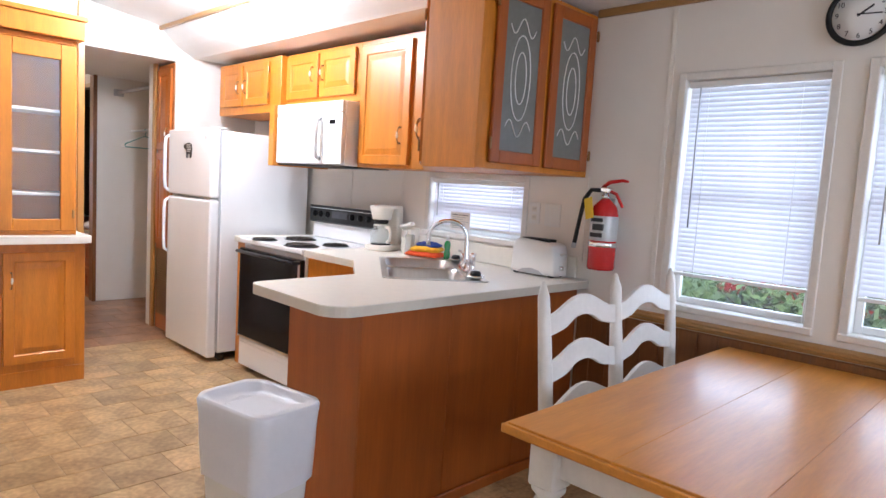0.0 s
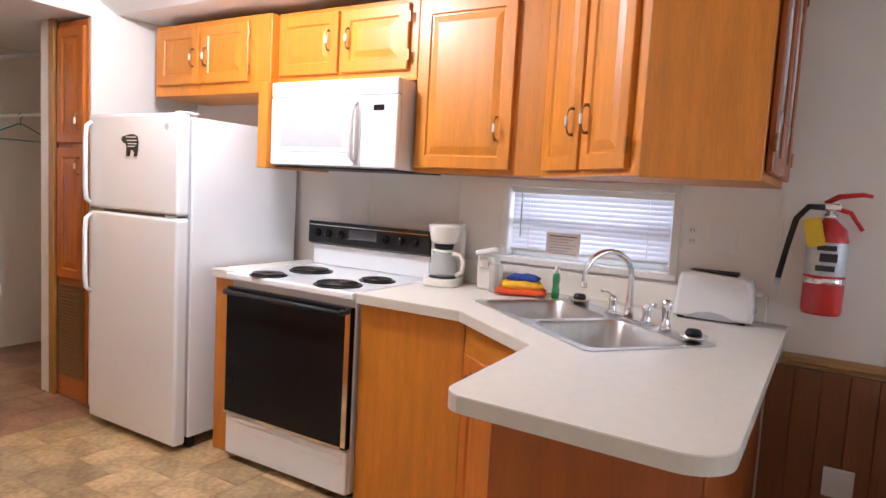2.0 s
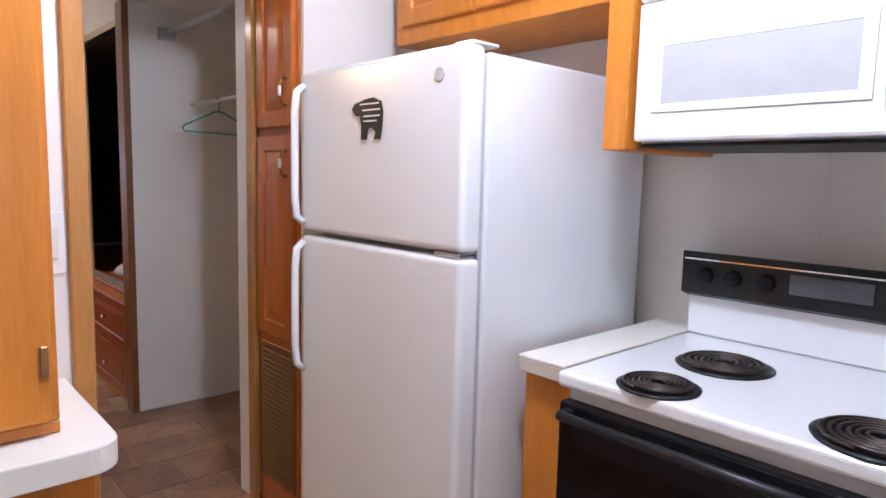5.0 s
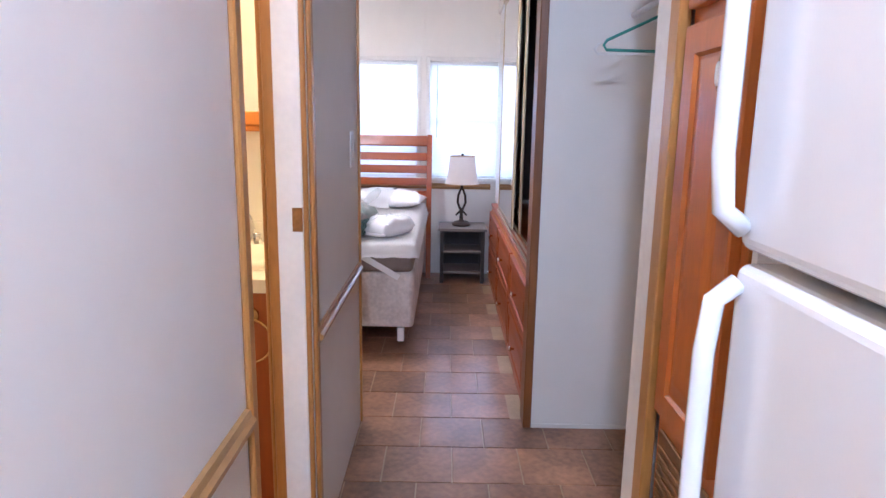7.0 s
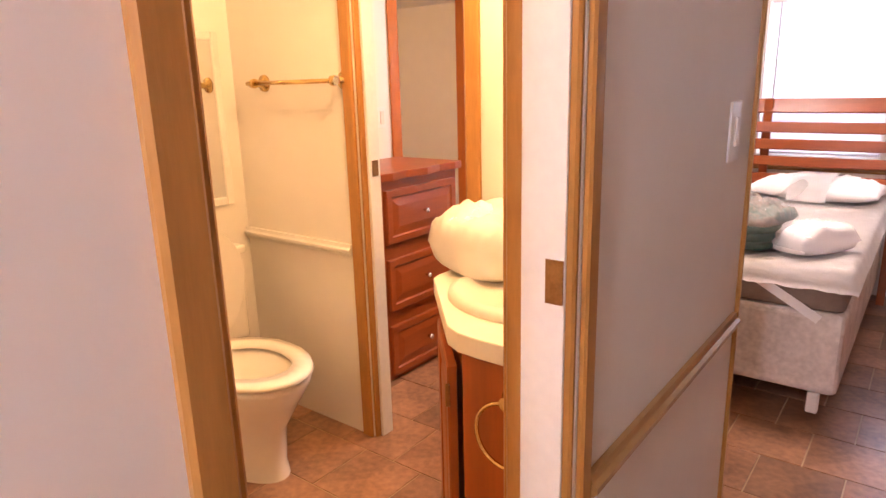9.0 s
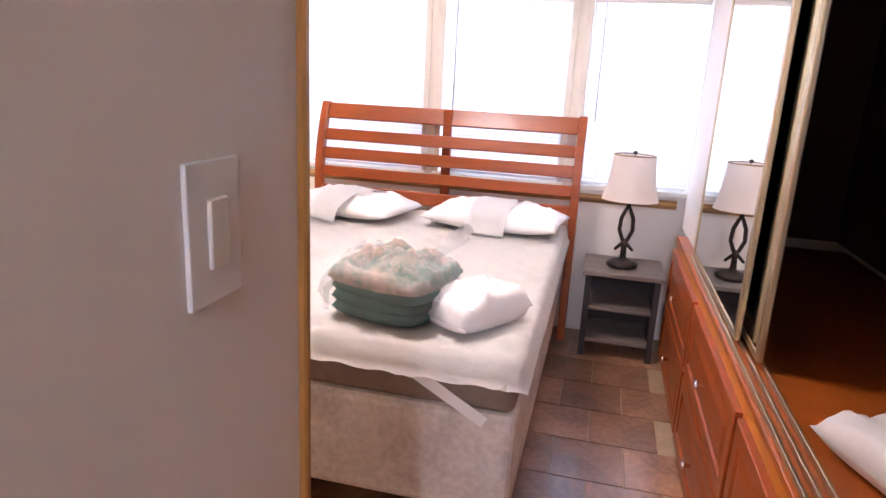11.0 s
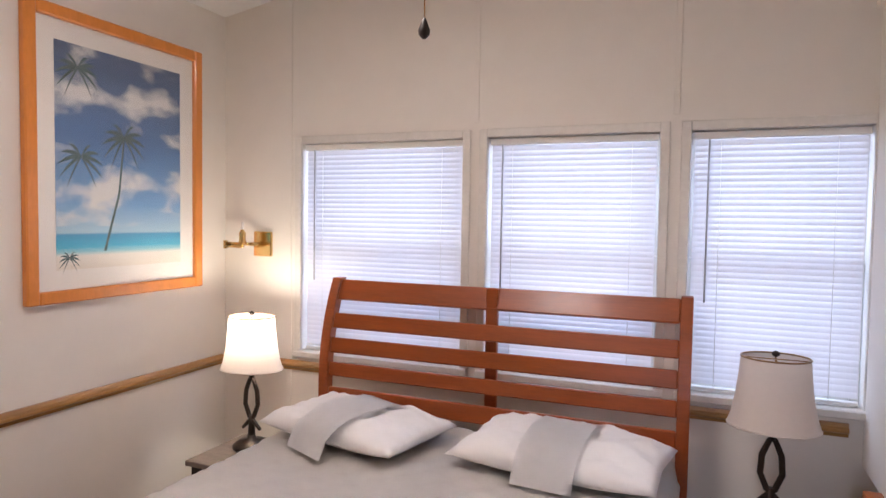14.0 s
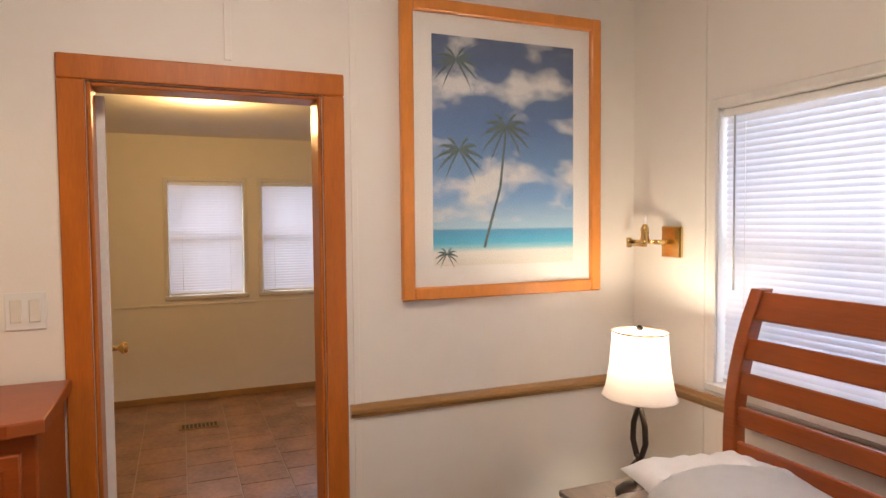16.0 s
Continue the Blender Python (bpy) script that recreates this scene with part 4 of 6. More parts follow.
def coil(x, y, r):
    b = part("burner", xf(lathe([(r + 0.014, 0), (r + 0.016, 0.004), (r + 0.008, 0.006), (r - 0.005, 0.002), (0.01, 0.0015)], 28), pose(x, y, 0.912)), BLACKP, stove, "black drip bowl and coil burner")
    turns = []
    for k in range(110):
        a = k * 0.33
        rr = 0.014 + (r - 0.012) * k / 109
        turns.append((x + rr * math.cos(a), y + rr * math.sin(a), 0.922))
    part("coil", tube(turns, 0.0042, 6), IRON, b, "dark metal heating coil")


for x, y, r in ((0.202, 0.062, 0.070), (0.222, 0.325, 0.093), (0.592, 0.097, 0.093), (0.630, 0.33, 0.070)):
    coil(x, y, r)

# ---- microwave ----
mw = thing("microwave", pose(2.56, 4.242, 1.42, rz=FACE_W), "white over-the-range microwave under the wall cabinet", "microwave")
MW, MH = 0.765, 0.408
part("body", box(0.003, MW - 0.003, 0.02, 0.43, 0.008, MH, 0.004), ENAMEL, mw)
part("base_vent", box(0.01, MW - 0.01, 0.01, 0.39, 0.0, 0.0075, 0.002), BLACKP, mw, "black underside vent")
dr = part("door", box(0, 0.565, -0.012, 0.019, 0.012, MH - 0.075, 0.008, 2), ENAMEL, mw)
part("window", box(0.07, 0.47, -0.0145, -0.0125, 0.098, 0.228, 0.001), GREY, dr, "pale grey mesh window")
part("window_frame", merge(box(0.045, 0.495, -0.0155, -0.0125, 0.228, 0.246, 0.001), box(0.045, 0.495, -0.0155, -0.0125, 0.078, 0.098, 0.001), box(0.045, 0.07, -0.0155, -0.0125, 0.098, 0.228, 0.001), box(0.47, 0.495, -0.0155, -0.0125, 0.098, 0.228, 0.001)), PLASTIC, dr)
part("handle", tube([(0.535, -0.012, 0.045), (0.535, -0.040, 0.06), (0.535, -0.048, 0.13), (0.535, -0.048, 0.21), (0.535, -0.040, 0.29), (0.535, -0.012, 0.305)], 0.014, 10), ENAMEL, dr, "white bow handle")
pn = part("control_panel", box(0.567, MW, -0.012, 0.019, 0.012, MH - 0.075, 0.008, 2), ENAMEL, mw)
part("display", box(0.635, 0.695, -0.0145, -0.0125, 0.265, 0.29, 0.001), BLACK, pn, "black clock display")
for r_ in range(7):
    for c_ in range(3):
        part("key", box(0.607 + 0.042 * c_, 0.638 + 0.042 * c_, -0.0135, -0.0125, 0.055 + 0.027 * r_, 0.072 + 0.027 * r_, 0), CREAM, pn)
part("top_vent", box(0, MW, -0.012, 0.019, MH - 0.073, MH, 0.008, 2), ENAMEL, mw)
part("badge", xf(lathe([(0.012, 0), (0.012, 0.003)], 16), pose(0.385, -0.012, MH - 0.037, 90)), GREY, mw, "round grey badge")

# ---- fridge ----
fridge = thing("fridge", pose(2.172, 5.165, 0, rz=FACE_W), "white top-freezer fridge with a bear magnet", "fridge")
FW = 0.725
part("body", box(0.006, FW - 0.006, 0.085, 0.78, 0.06, 1.628, 0.006, 2), ENAMEL, fridge)
part("gasket", box(0.015, FW - 0.015, 0.07, 0.085, 0.07, 1.62, 0.001), GREY, fridge, "grey door gasket")
part("kick_grille", box(0.02, FW - 0.02, 0.09, 0.12, 0.012, 0.058, 0.003), BLACKP, fridge, "black kick grille")
for fx in (0.05, FW - 0.05):
    part("foot", xf(lathe([(0.022, 0), (0.022, 0.06)], 12), pose(fx, 0.13, 0)), BLACKP, fridge)
fd = part("freezer_door", box(0, FW, 0, 0.069, 1.160, 1.640, 0.016, 4), ENAMEL, fridge)
rd = part("fridge_door", box(0, FW, 0, 0.069, 0.035, 1.146, 0.016, 4), ENAMEL, fridge)
part("hinge_cap", box(FW - 0.07, FW - 0.01, 0.03, 0.12, 1.641, 1.649, 0.003), PLASTIC, fridge)
part("hinge", box(FW - 0.10, FW - 0.01, 0.005, 0.06, 1.1475, 1.1585, 0.002), CHROME, fridge, "chrome middle hinge")
for d, z0, z1 in ((fd, 1.185, 1.60), (rd, 0.72, 1.125)):
    part("handle", merge(tube([(0.02, -0.001, z0), (0.02, -0.026, z0 + 0.02), (0.02, -0.032, z0 + 0.08), (0.02, -0.032, z1 - 0.08), (0.02, -0.026, z1 - 0.02), (0.02, -0.001, z1)], 0.012, 10)), ENAMEL, d, "white curved handle")
part("badge", xf(lathe([(0.016, 0), (0.016, 0.003)], 18), pose(FW - 0.085, 0, 1.575, 90)), GREY, fd, "round grey badge")
magnet = thing("bear_magnet", pose(2.1705, 4.81, 1.488, rz=FACE_W), "black bear-shaped fridge magnet with white lines", "magnet")
bear = [(-0.075, 0.03), (-0.06, 0.05), (-0.035, 0.055), (-0.01, 0.062), (0.03, 0.066), (0.065, 0.05), (0.075, 0.01), (0.070, -0.045), (0.064, -0.085), (0.036, -0.085), (0.042, -0.06), (0.022, -0.04), (0.004, -0.045), (-0.002, -0.085), (-0.028, -0.085), (-0.026, -0.03), (-0.034, 0.0), (-0.055, 0.005)]
part("silhouette", xf(prism([(x * 0.94, z * 0.72 + 0.004) for x, z in bear], 0, 0.003), pose(0, -0.0005, 0, 90)), BLACKP, magnet)
for zz, xa, xb in ((0.034, -0.03, 0.055), (0.018, -0.02, 0.06), (0.002, -0.015, 0.058), (-0.011, -0.015, 0.046)):
    part("line", box(xa, xb, -0.0045, -0.0036, zz, zz + 0.004, 0), PLASTIC, magnet, "white line")
# ---- small kitchen things ----
def outlet(at, label, w=0.07, h=0.115, kind="outlet", group=""):
    ob = thing("wall_plate", at, label, kind, group)
    part("plate", box(-w / 2, w / 2, -0.006, -0.0005, -h / 2, h / 2, 0.002, 2), PLASTIC, ob)
    if kind == "outlet":
        for z in (-0.022, 0.022):
            s = part("socket", box(-0.016, 0.016, -0.008, -0.0062, z - 0.014, z + 0.014, 0.001), CREAM, ob)
            part("slots", merge(box(-0.007, -0.005, -0.0086, -0.0081, z - 0.004, z + 0.006, 0), box(0.005, 0.007, -0.0086, -0.0081, z - 0.004, z + 0.006, 0)), BLACKP, s)
    elif kind == "light switch":
        for k in range(max(1, round(w / 0.06) - 0)):
            x = (k - (max(1, round(w / 0.06)) - 1) / 2) * 0.046
            part("rocker", box(x - 0.014, x + 0.014, -0.011, -0.0062, -0.032, 0.032, 0.002), CREAM, ob)
    return ob


outlet(pose(X_E, 2.305, 1.225, rz=FACE_W), "white double power outlet above the worktop")
outlet(pose(X_E, 2.187, 1.22, rz=FACE_W), "white blank wall plate above the worktop", 0.1, 0.12, "wall plate")
outlet(pose(X_E - 0.0125, 1.72, 0.355, rz=FACE_W), "white blank plate on the dark wainscot", 0.1, 0.11, "wall plate")
outlet(pose(1.428, HALL_Y, 1.187), "white light switch beside the hutch", 0.056, 0.125, "light switch")
outlet(pose(HALL_X, 6.88, 1.185, rz=90), "white light switch plate in the hallway", 0.08, 0.13, "light switch")
outlet(pose(X_W, 7.75, 1.152, rz=90), "white double light switch beside the doorway", 0.10, 0.105, "light switch")

# fire extinguisher
ext = thing("fire_extinguisher", pose(2.925, 1.835, 0.98), "red fire extinguisher with yellow tag hung on the wall", "fire extinguisher")
part("cylinder", lathe([(0.03, 0), (0.062, 0.004), (0.066, 0.015), (0.066, 0.27), (0.055, 0.31), (0.03, 0.335), (0.022, 0.345)], 28), RED, ext)
part("label_band", lathe([(0.0665, 0.145), (0.0668, 0.146), (0.0668, 0.262), (0.0665, 0.263)], 28), SILVER, ext, "silver and black label")
for z, h_, y0, y1 in ((0.235, 0.018, -0.03, 0.03), (0.195, 0.03, -0.035, 0.02), (0.162, 0.02, -0.03, 0.03)):
    part("print_bar", box(-0.0685, -0.058, y0, y1, z, z + h_, 0), INK, ext, "black print")
part("strap", lathe([(0.0672, 0.115), (0.069, 0.117), (0.069, 0.135), (0.0672, 0.137)], 28), CHROME, ext, "silver wall strap")
part("valve", merge(lathe([(0.022, 0.345), (0.024, 0.36), (0.016, 0.365), (0.016, 0.40)], 14), box(-0.02, 0.02, -0.03, 0.025, 0.375, 0.40, 0.005)), CHROME, ext)
part("lever", merge(tube([(0, 0.02, 0.40), (-0.01, -0.02, 0.425), (-0.015, -0.09, 0.435), (-0.018, -0.12, 0.43)], [0.009, 0.010, 0.008, 0.006], 8), tube([(0, -0.01, 0.385), (-0.01, -0.06, 0.37), (-0.015, -0.10, 0.31)], [0.009, 0.008, 0.007], 8)), RED, ext, "red squeeze levers")
part("hose", tube([(-0.01, 0.02, 0.385), (-0.02, 0.07, 0.385), (-0.02, 0.105, 0.34), (-0.02, 0.125, 0.24), (-0.02, 0.145, 0.12)], [0.011, 0.011, 0.011, 0.010, 0.011], 10), BLACKP, ext, "black rubber hose")
part("nozzle", tube([(-0.02, 0.145, 0.12), (-0.02, 0.149, 0.095)], 0.012, 10), SILVER, ext)
part("tag", xf(box(-0.03, 0.03, -0.001, 0.001, -0.10, 0, 0), pose(-0.070, 0.055, 0.345, 0, 14, 70)), YELLOW, ext, "yellow inspection tag")
part("bracket", box(0.055, 0.0745, -0.02, 0.02, 0.08, 0.35, 0.003), GREY, ext)

# toaster
toaster = thing("toaster", pose(2.905, 2.19, TOP_Z + 0.001, rz=FACE_W), "white two-slice toaster on the worktop", "toaster")
prof = [(-0.135, 0.0), (-0.125, 0.15), (-0.115, 0.17), (-0.09, 0.178), (0.10, 0.165), (0.125, 0.155), (0.138, 0.12), (0.142, 0.0)]
part("body", xf(prism(prof, -0.065, 0.065, 0.014), pose(0, 0, 0.008, 90)), PLASTIC, toaster)
part("base_arch", xf(prism([(-0.09, 0.0), (-0.05, 0.022), (0, 0.03), (0.05, 0.022), (0.09, 0.0)], 0.0655, 0.067), pose(0, 0, 0.008, 90)), GREY, toaster, "grey arched base")
part("slot", merge(box(-0.09, 0.08, -0.035, -0.012, 0.170, 0.1885, 0), box(-0.09, 0.08, 0.012, 0.035, 0.170, 0.1885, 0)), BLACKP, toaster, "dark bread slots")
part("lever", box(0.141, 0.165, -0.015, 0.015, 0.11, 0.125, 0.004), PLASTIC, toaster)
part("dial", xf(lathe([(0.014, 0), (0.012, 0.012), (0.003, 0.013)], 14), pose(0.140, 0, 0.05, 0, 90)), CHROME, toaster, "chrome browning dial")
for x in (-0.11, 0.11):
    part("foot", box(x - 0.012, x + 0.012, -0.05, 0.05, 0, 0.009, 0.002), BLACKP, toaster)

# coffee maker
cm = thing("coffee_maker", pose(2.80, 3.355, TOP_Z + 0.001, rz=-70), "white drip coffee maker with glass carafe", "coffee maker")
part("base", xf(prism(rrect(0, 0.03, 0.17, 0.23, 0.05), 0, 0.035, 0.008), pose(0, 0, 0)), CREAM, cm)
part("tower", box(-0.08, 0.08, 0.075, 0.145, 0.03, 0.275, 0.018, 3), CREAM, cm)
part("brew_head", xf(merge(lathe([(0.058, 0.195), (0.062, 0.21), (0.075, 0.265), (0.076, 0.278), (0.05, 0.284)], 24), box(-0.075, 0.075, 0.02, 0.14, 0.265, 0.284, 0.008, 2)), pose(0, 0, 0)), CREAM, cm)
part("lower_head", lathe([(0.036, 0.168), (0.044, 0.172), (0.046, 0.196)], 20), BLACKP, cm, "dark filter basket")
part("hotplate", lathe([(0.064, 0.035), (0.064, 0.041), (0.03, 0.042)], 24), BLACKP, cm, "black hot plate")
ca = part("carafe", lathe([(0.055, 0.042), (0.066, 0.05), (0.068, 0.09), (0.055, 0.13), (0.048, 0.145), (0.052, 0.155)], 24), JARGLASS, cm, "clear glass carafe")
part("handle", tube([(0.05, -0.03, 0.15), (0.085, -0.055, 0.15), (0.105, -0.065, 0.12), (0.10, -0.062, 0.075), (0.072, -0.045, 0.055)], 0.010, 8), CREAM, ca, "cream handle")
part("lid", lathe([(0.05, 0.155), (0.05, 0.163), (0.015, 0.167)], 20), CREAM, ca)

pitcher = thing("can_opener", pose(2.86, 3.15, TOP_Z + 0.001, rz=-80), "white electric can opener standing on the worktop", "can opener")
part("body", box(-0.045, 0.045, -0.03, 0.05, 0, 0.16, 0.015, 3), CREAM, pitcher)
part("lever", xf(box(-0.05, 0.05, -0.045, -0.005, 0, 0.022, 0.006), pose(0.0, 0, 0.165, 0, -14)), PLASTIC, pitcher)
part("cutter", box(-0.03, 0.015, -0.043, -0.031, 0.10, 0.145, 0.003), CHROME, pitcher, "chrome cutter head")
part("jar", xf(lathe([(0.028, 0), (0.03, 0.005), (0.03, 0.12), (0.026, 0.125)], 18), pose(0.06, -0.07, 0)), JARGLASS, pitcher, "clear plastic cup")

cloths = thing("dish_cloths", pose(2.845, 2.975, TOP_Z + 0.001, rz=-68), "stack of folded orange, yellow and blue dish cloths", "dish cloths")
part("orange_cloth", pillowy(0.23, 0.16, 0.035, wrinkle=0.006, seed=2), SPONGE_O, cloths)
part("yellow_cloth", xf(pillowy(0.19, 0.13, 0.04, wrinkle=0.008, seed=4), pose(0.005, 0, 0.026, 0, 0, 8)), SPONGE_Y, cloths)
part("blue_cloth", xf(pillowy(0.14, 0.10, 0.032, wrinkle=0.010, seed=6), pose(0.01, 0.01, 0.056, 0, 0, -12)), SPONGE_B, cloths)
soap = thing("soap_bottle", pose(2.865, 2.82, TOP_Z + 0.001), "green dish soap bottle with clear cap", "soap bottle")
part("bottle", lathe([(0.018, 0), (0.022, 0.006), (0.022, 0.04), (0.017, 0.055), (0.022, 0.085), (0.018, 0.105), (0.010, 0.112)], 18, 0.75), SOAP, soap)
part("cap", lathe([(0.010, 0.112), (0.010, 0.13), (0.005, 0.142), (0.002, 0.143)], 12), PLASTIC, soap)
notice = thing("notice", pose(2.992, 2.85, 1.135, rz=FACE_W), "pinkish printed notice taped to the kitchen window", "notice")
part("sheet", box(-0.08, 0.08, -0.0015, 0, -0.055, 0.055, 0), PAPER, notice)
for k in range(7):
    part("text_bar", box(-0.065, 0.065 - 0.02 * (k % 3), -0.0022, -0.0016, 0.036 - 0.013 * k, 0.040 - 0.013 * k, 0), INK if k == 0 else GREY, notice)

# wall clock
clock = thing("wall_clock", pose(2.996, 0.871, 2.063, rz=FACE_W), "round black wall clock with a white face", "clock")
part("rim", xf(merge(tube([(0.105 * math.cos(2 * math.pi * k / 40), 0.105 * math.sin(2 * math.pi * k / 40), 0.02) for k in range(40)], 0.011, 8, True), lathe([(0.108, 0.002), (0.108, 0.018), (0.10, 0.019)], 40)), pose(0, 0, 0, 90)), BLACKP, clock)
part("face", xf(lathe([(0.0985, 0.0195), (0.0985, 0.0205), (0.01, 0.021)], 40), pose(0, 0, 0, 90)), CLOCKFACE, clock)
for k in range(1, 13):
    cu = bpy.data.curves.new("numeral", "FONT")
    cu.body, cu.size, cu.align_x, cu.align_y, cu.extrude = str(k), 0.026, "CENTER", "CENTER", 0.0003
    cu.materials.append(INK)
    nb = new("numeral", cu)
    a = radians(90 - 30 * k)
    nb.matrix_basis = pose(0.078 * math.cos(a), -0.0222, 0.078 * math.sin(a), 90)
    nb.parent = clock
for a, l_, w in ((35, 0.05, 0.0035), (-3, 0.07, 0.0025)):
    part("pointer", xf(box(-0.012, l_, -0.0238, -0.0230, -w, w, 0), pose(0, 0, 0, 0, -a, 0)), INK, clock, "black clock hand")

# bin
bin_ = thing("waste_bin", pose(1.225, 2.03, 0, rz=10), "white plastic waste bin lined with a white bag", "waste bin")
bm = bmesh.new()
rings = []
for sx, sy, z in ((0.19, 0.25, 0.0), (0.20, 0.26, 0.02), (0.245, 0.325, 0.60), (0.25, 0.33, 0.605), (0.242, 0.322, 0.60), (0.188, 0.248, 0.03)):
    rings.append([bm.verts.new((x, y, z)) for x, y in rrect(0, 0, sx, sy, 0.05)])
for a, b in zip(rings, rings[1:]):
    for k in range(len(a)):
        bm.faces.new((a[k], a[(k + 1) % len(a)], b[(k + 1) % len(a)], b[k])).smooth = True
bm.faces.new(list(reversed(rings[0]))), bm.faces.new(rings[-1])
part("tub", bm, PLASTIC, bin_)
bm = bmesh.new()
rings = []
for sx, sy, z, j in ((0.243, 0.318, 0.36, 0.010), (0.256, 0.333, 0.47, 0.008), (0.264, 0.344, 0.57, 0.006), (0.272, 0.352, 0.612, 0.004), (0.264, 0.344, 0.622, 0.004), (0.238, 0.318, 0.616, 0.006), (0.215, 0.29, 0.600, 0.014), (0.15, 0.21, 0.596, 0.012)):
    rings.append([bm.verts.new((x + j * noise.noise((x * 19, y * 19, z * 9)), y + j * noise.noise((x * 19, y * 19, z * 9 + 5)), z + j * 1.4 * noise.noise((x * 14, y * 14, 3)))) for x, y in rrect(0, 0, sx, sy, 0.055, 8)])
for a, b in zip(rings, rings[1:]):
    for k in range(len(a)):
        bm.faces.new((a[k], a[(k + 1) % len(a)], b[(k + 1) % len(a)], b[k])).smooth = True
bm.faces.new(rings[-1])
part("liner", bm, BAG, bin_, "white plastic bin bag")

# ---- dining ----
table = thing("dining_table", pose(1.493, 0.30, 0), "farmhouse dining table with honey wood top and white turned legs", "table")
TW, TD = 1.477, 0.915
for k in range(3):
    part("top_board", box(0, TW, TD / 3 * k + 0.0002, TD / 3 * (k + 1) - 0.0002, 0.700, 0.732, 0.0015), TABLETOP, table, "honey-coloured wood board")
part("edge_moulding", merge(box(-0.013, -0.0005, -0.013, TD + 0.013, 0.703, 0.727, 0.007, 3), box(0, TW, TD + 0.0005, TD + 0.013, 0.703, 0.727, 0.007, 3), box(0, TW, -0.013, -0.0005, 0.703, 0.727, 0.007, 3), box(0.012, TW - 0.012, 0.012, TD - 0.012, 0.690, 0.6995, 0.004, 2)), TABLETOP, table, "rounded honey wood edge")
part("apron", merge(box(0.07, TW - 0.07, 0.07, 0.09, 0.60, 0.689, 0.003), box(0.07, TW - 0.07, TD - 0.09, TD - 0.07, 0.60, 0.689, 0.003), box(0.07, 0.09, 0.09, TD - 0.09, 0.60, 0.689, 0.003), box(TW - 0.09, TW - 0.07, 0.09, TD - 0.09, 0.60, 0.689, 0.003)), PAINTW, table, "white painted apron")
for x in (0.085, TW - 0.085):
    for y in (0.085, TD - 0.085):
        part("leg", merge(xf(lathe([(0.018, 0), (0.026, 0.02), (0.022, 0.06), (0.032, 0.25), (0.046, 0.38), (0.050, 0.43), (0.046, 0.47), (0.030, 0.495), (0.042, 0.515), (0.030, 0.535), (0.046, 0.555), (0.046, 0.57)], 20), pose(x, y, 0)), box(x - 0.042, x + 0.042, y - 0.042, y + 0.042, 0.565, 0.689, 0.006)), PAINTW, table, "white turned leg")

chair = thing("dining_chair", pose(2.118, 1.19, 0), "white painted ladder-back dining chair pushed under the table", "chair", "chairs round the table")


def ladder(w):
    """A scroll-cut back slat: arched above and below, with small brackets at its ends."""
    n = 20
    us = [2 * k / n - 1 for k in range(n + 1)]
    hump = [0.5 * (1 + math.cos(math.pi * min(1.0, abs(u) / 0.88))) for u in us]
    pts = [(u * w / 2, 0.028 + 0.056 * h ** 0.8) for u, h in zip(us, hump)]
    pts += [(u * w / 2, -0.040 + 0.052 * h ** 0.7 - 0.010 * math.sin(math.pi * abs(u)) ** 6) for u, h in zip(us[::-1], hump[::-1])]
    return xf(prism(pts, -0.009, 0.009, 0.003), pose(0, 0, 0, 90))


for x in (-0.215, 0.215):
    part("back_post", tube([(x, 0.15, 0), (x, 0.165, 0.25), (x, 0.175, 0.45), (x * 1.03, 0.20, 0.75), (x * 1.06, 0.225, 1.0), (x * 1.06, 0.23, 1.05)], [0.018, 0.022, 0.024, 0.024, 0.020, 0.005], 10), PAINTW, chair)
    part("front_leg", tube([(x * 0.95, -0.22, 0), (x * 0.97, -0.215, 0.2), (x, -0.21, 0.43)], [0.014, 0.021, 0.021], 10), PAINTW, chair)
    part("stretcher", tube([(x * 0.97, -0.21, 0.20), (x, 0.16, 0.20)], 0.010, 8), PAINTW, chair)
part("stretcher", tube([(-0.21, -0.215, 0.25), (0.21, -0.215, 0.25)], 0.010, 8), PAINTW, chair)
part("seat", box(-0.225, 0.225, -0.235, 0.175, 0.43, 0.458, 0.012, 3), PAINTW, chair)
for z, yy in ((0.60, 0.186), (0.755, 0.200), (0.91, 0.216)):
    part("back_slat", xf(ladder(0.44), pose(0, yy, z, -7)), PAINTW, chair)
copy_thing(chair, pose(2.587, 1.20, 0))

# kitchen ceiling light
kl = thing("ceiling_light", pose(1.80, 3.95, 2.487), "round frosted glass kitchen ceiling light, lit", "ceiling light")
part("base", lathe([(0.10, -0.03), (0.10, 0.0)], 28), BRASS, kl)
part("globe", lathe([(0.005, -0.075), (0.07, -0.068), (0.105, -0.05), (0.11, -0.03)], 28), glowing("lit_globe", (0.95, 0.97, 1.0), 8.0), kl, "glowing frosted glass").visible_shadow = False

# ---- hutch ----
hutch = thing("hutch", pose(0.56, 4.52, 0), "honey oak hutch with glass-doored shelves above a white counter", "hutch")
part("base", merge(box(0, 0.86, 0, 0.325, 0.10, 0.862, 0.003), box(0, 0.86, -0.0, 0.325, 0.001, 0.10, 0.003)), OAK, hutch)
for x0, x1, hx in ((0.03, 0.40, 0.36), (0.43, 0.80, 0.47)):
    d = part("door", raised_door(x1 - x0, 0.66), OAK, hutch, at=pose(x0, -0.0205, 0.15))
    bow_handle(d, hx - x0, 0.50)
top = [(-0.01, 0.328), (-0.01, -0.08), *arc(0.835, -0.03, 0.05, 270, 360, 6), (0.885, 0.328)]
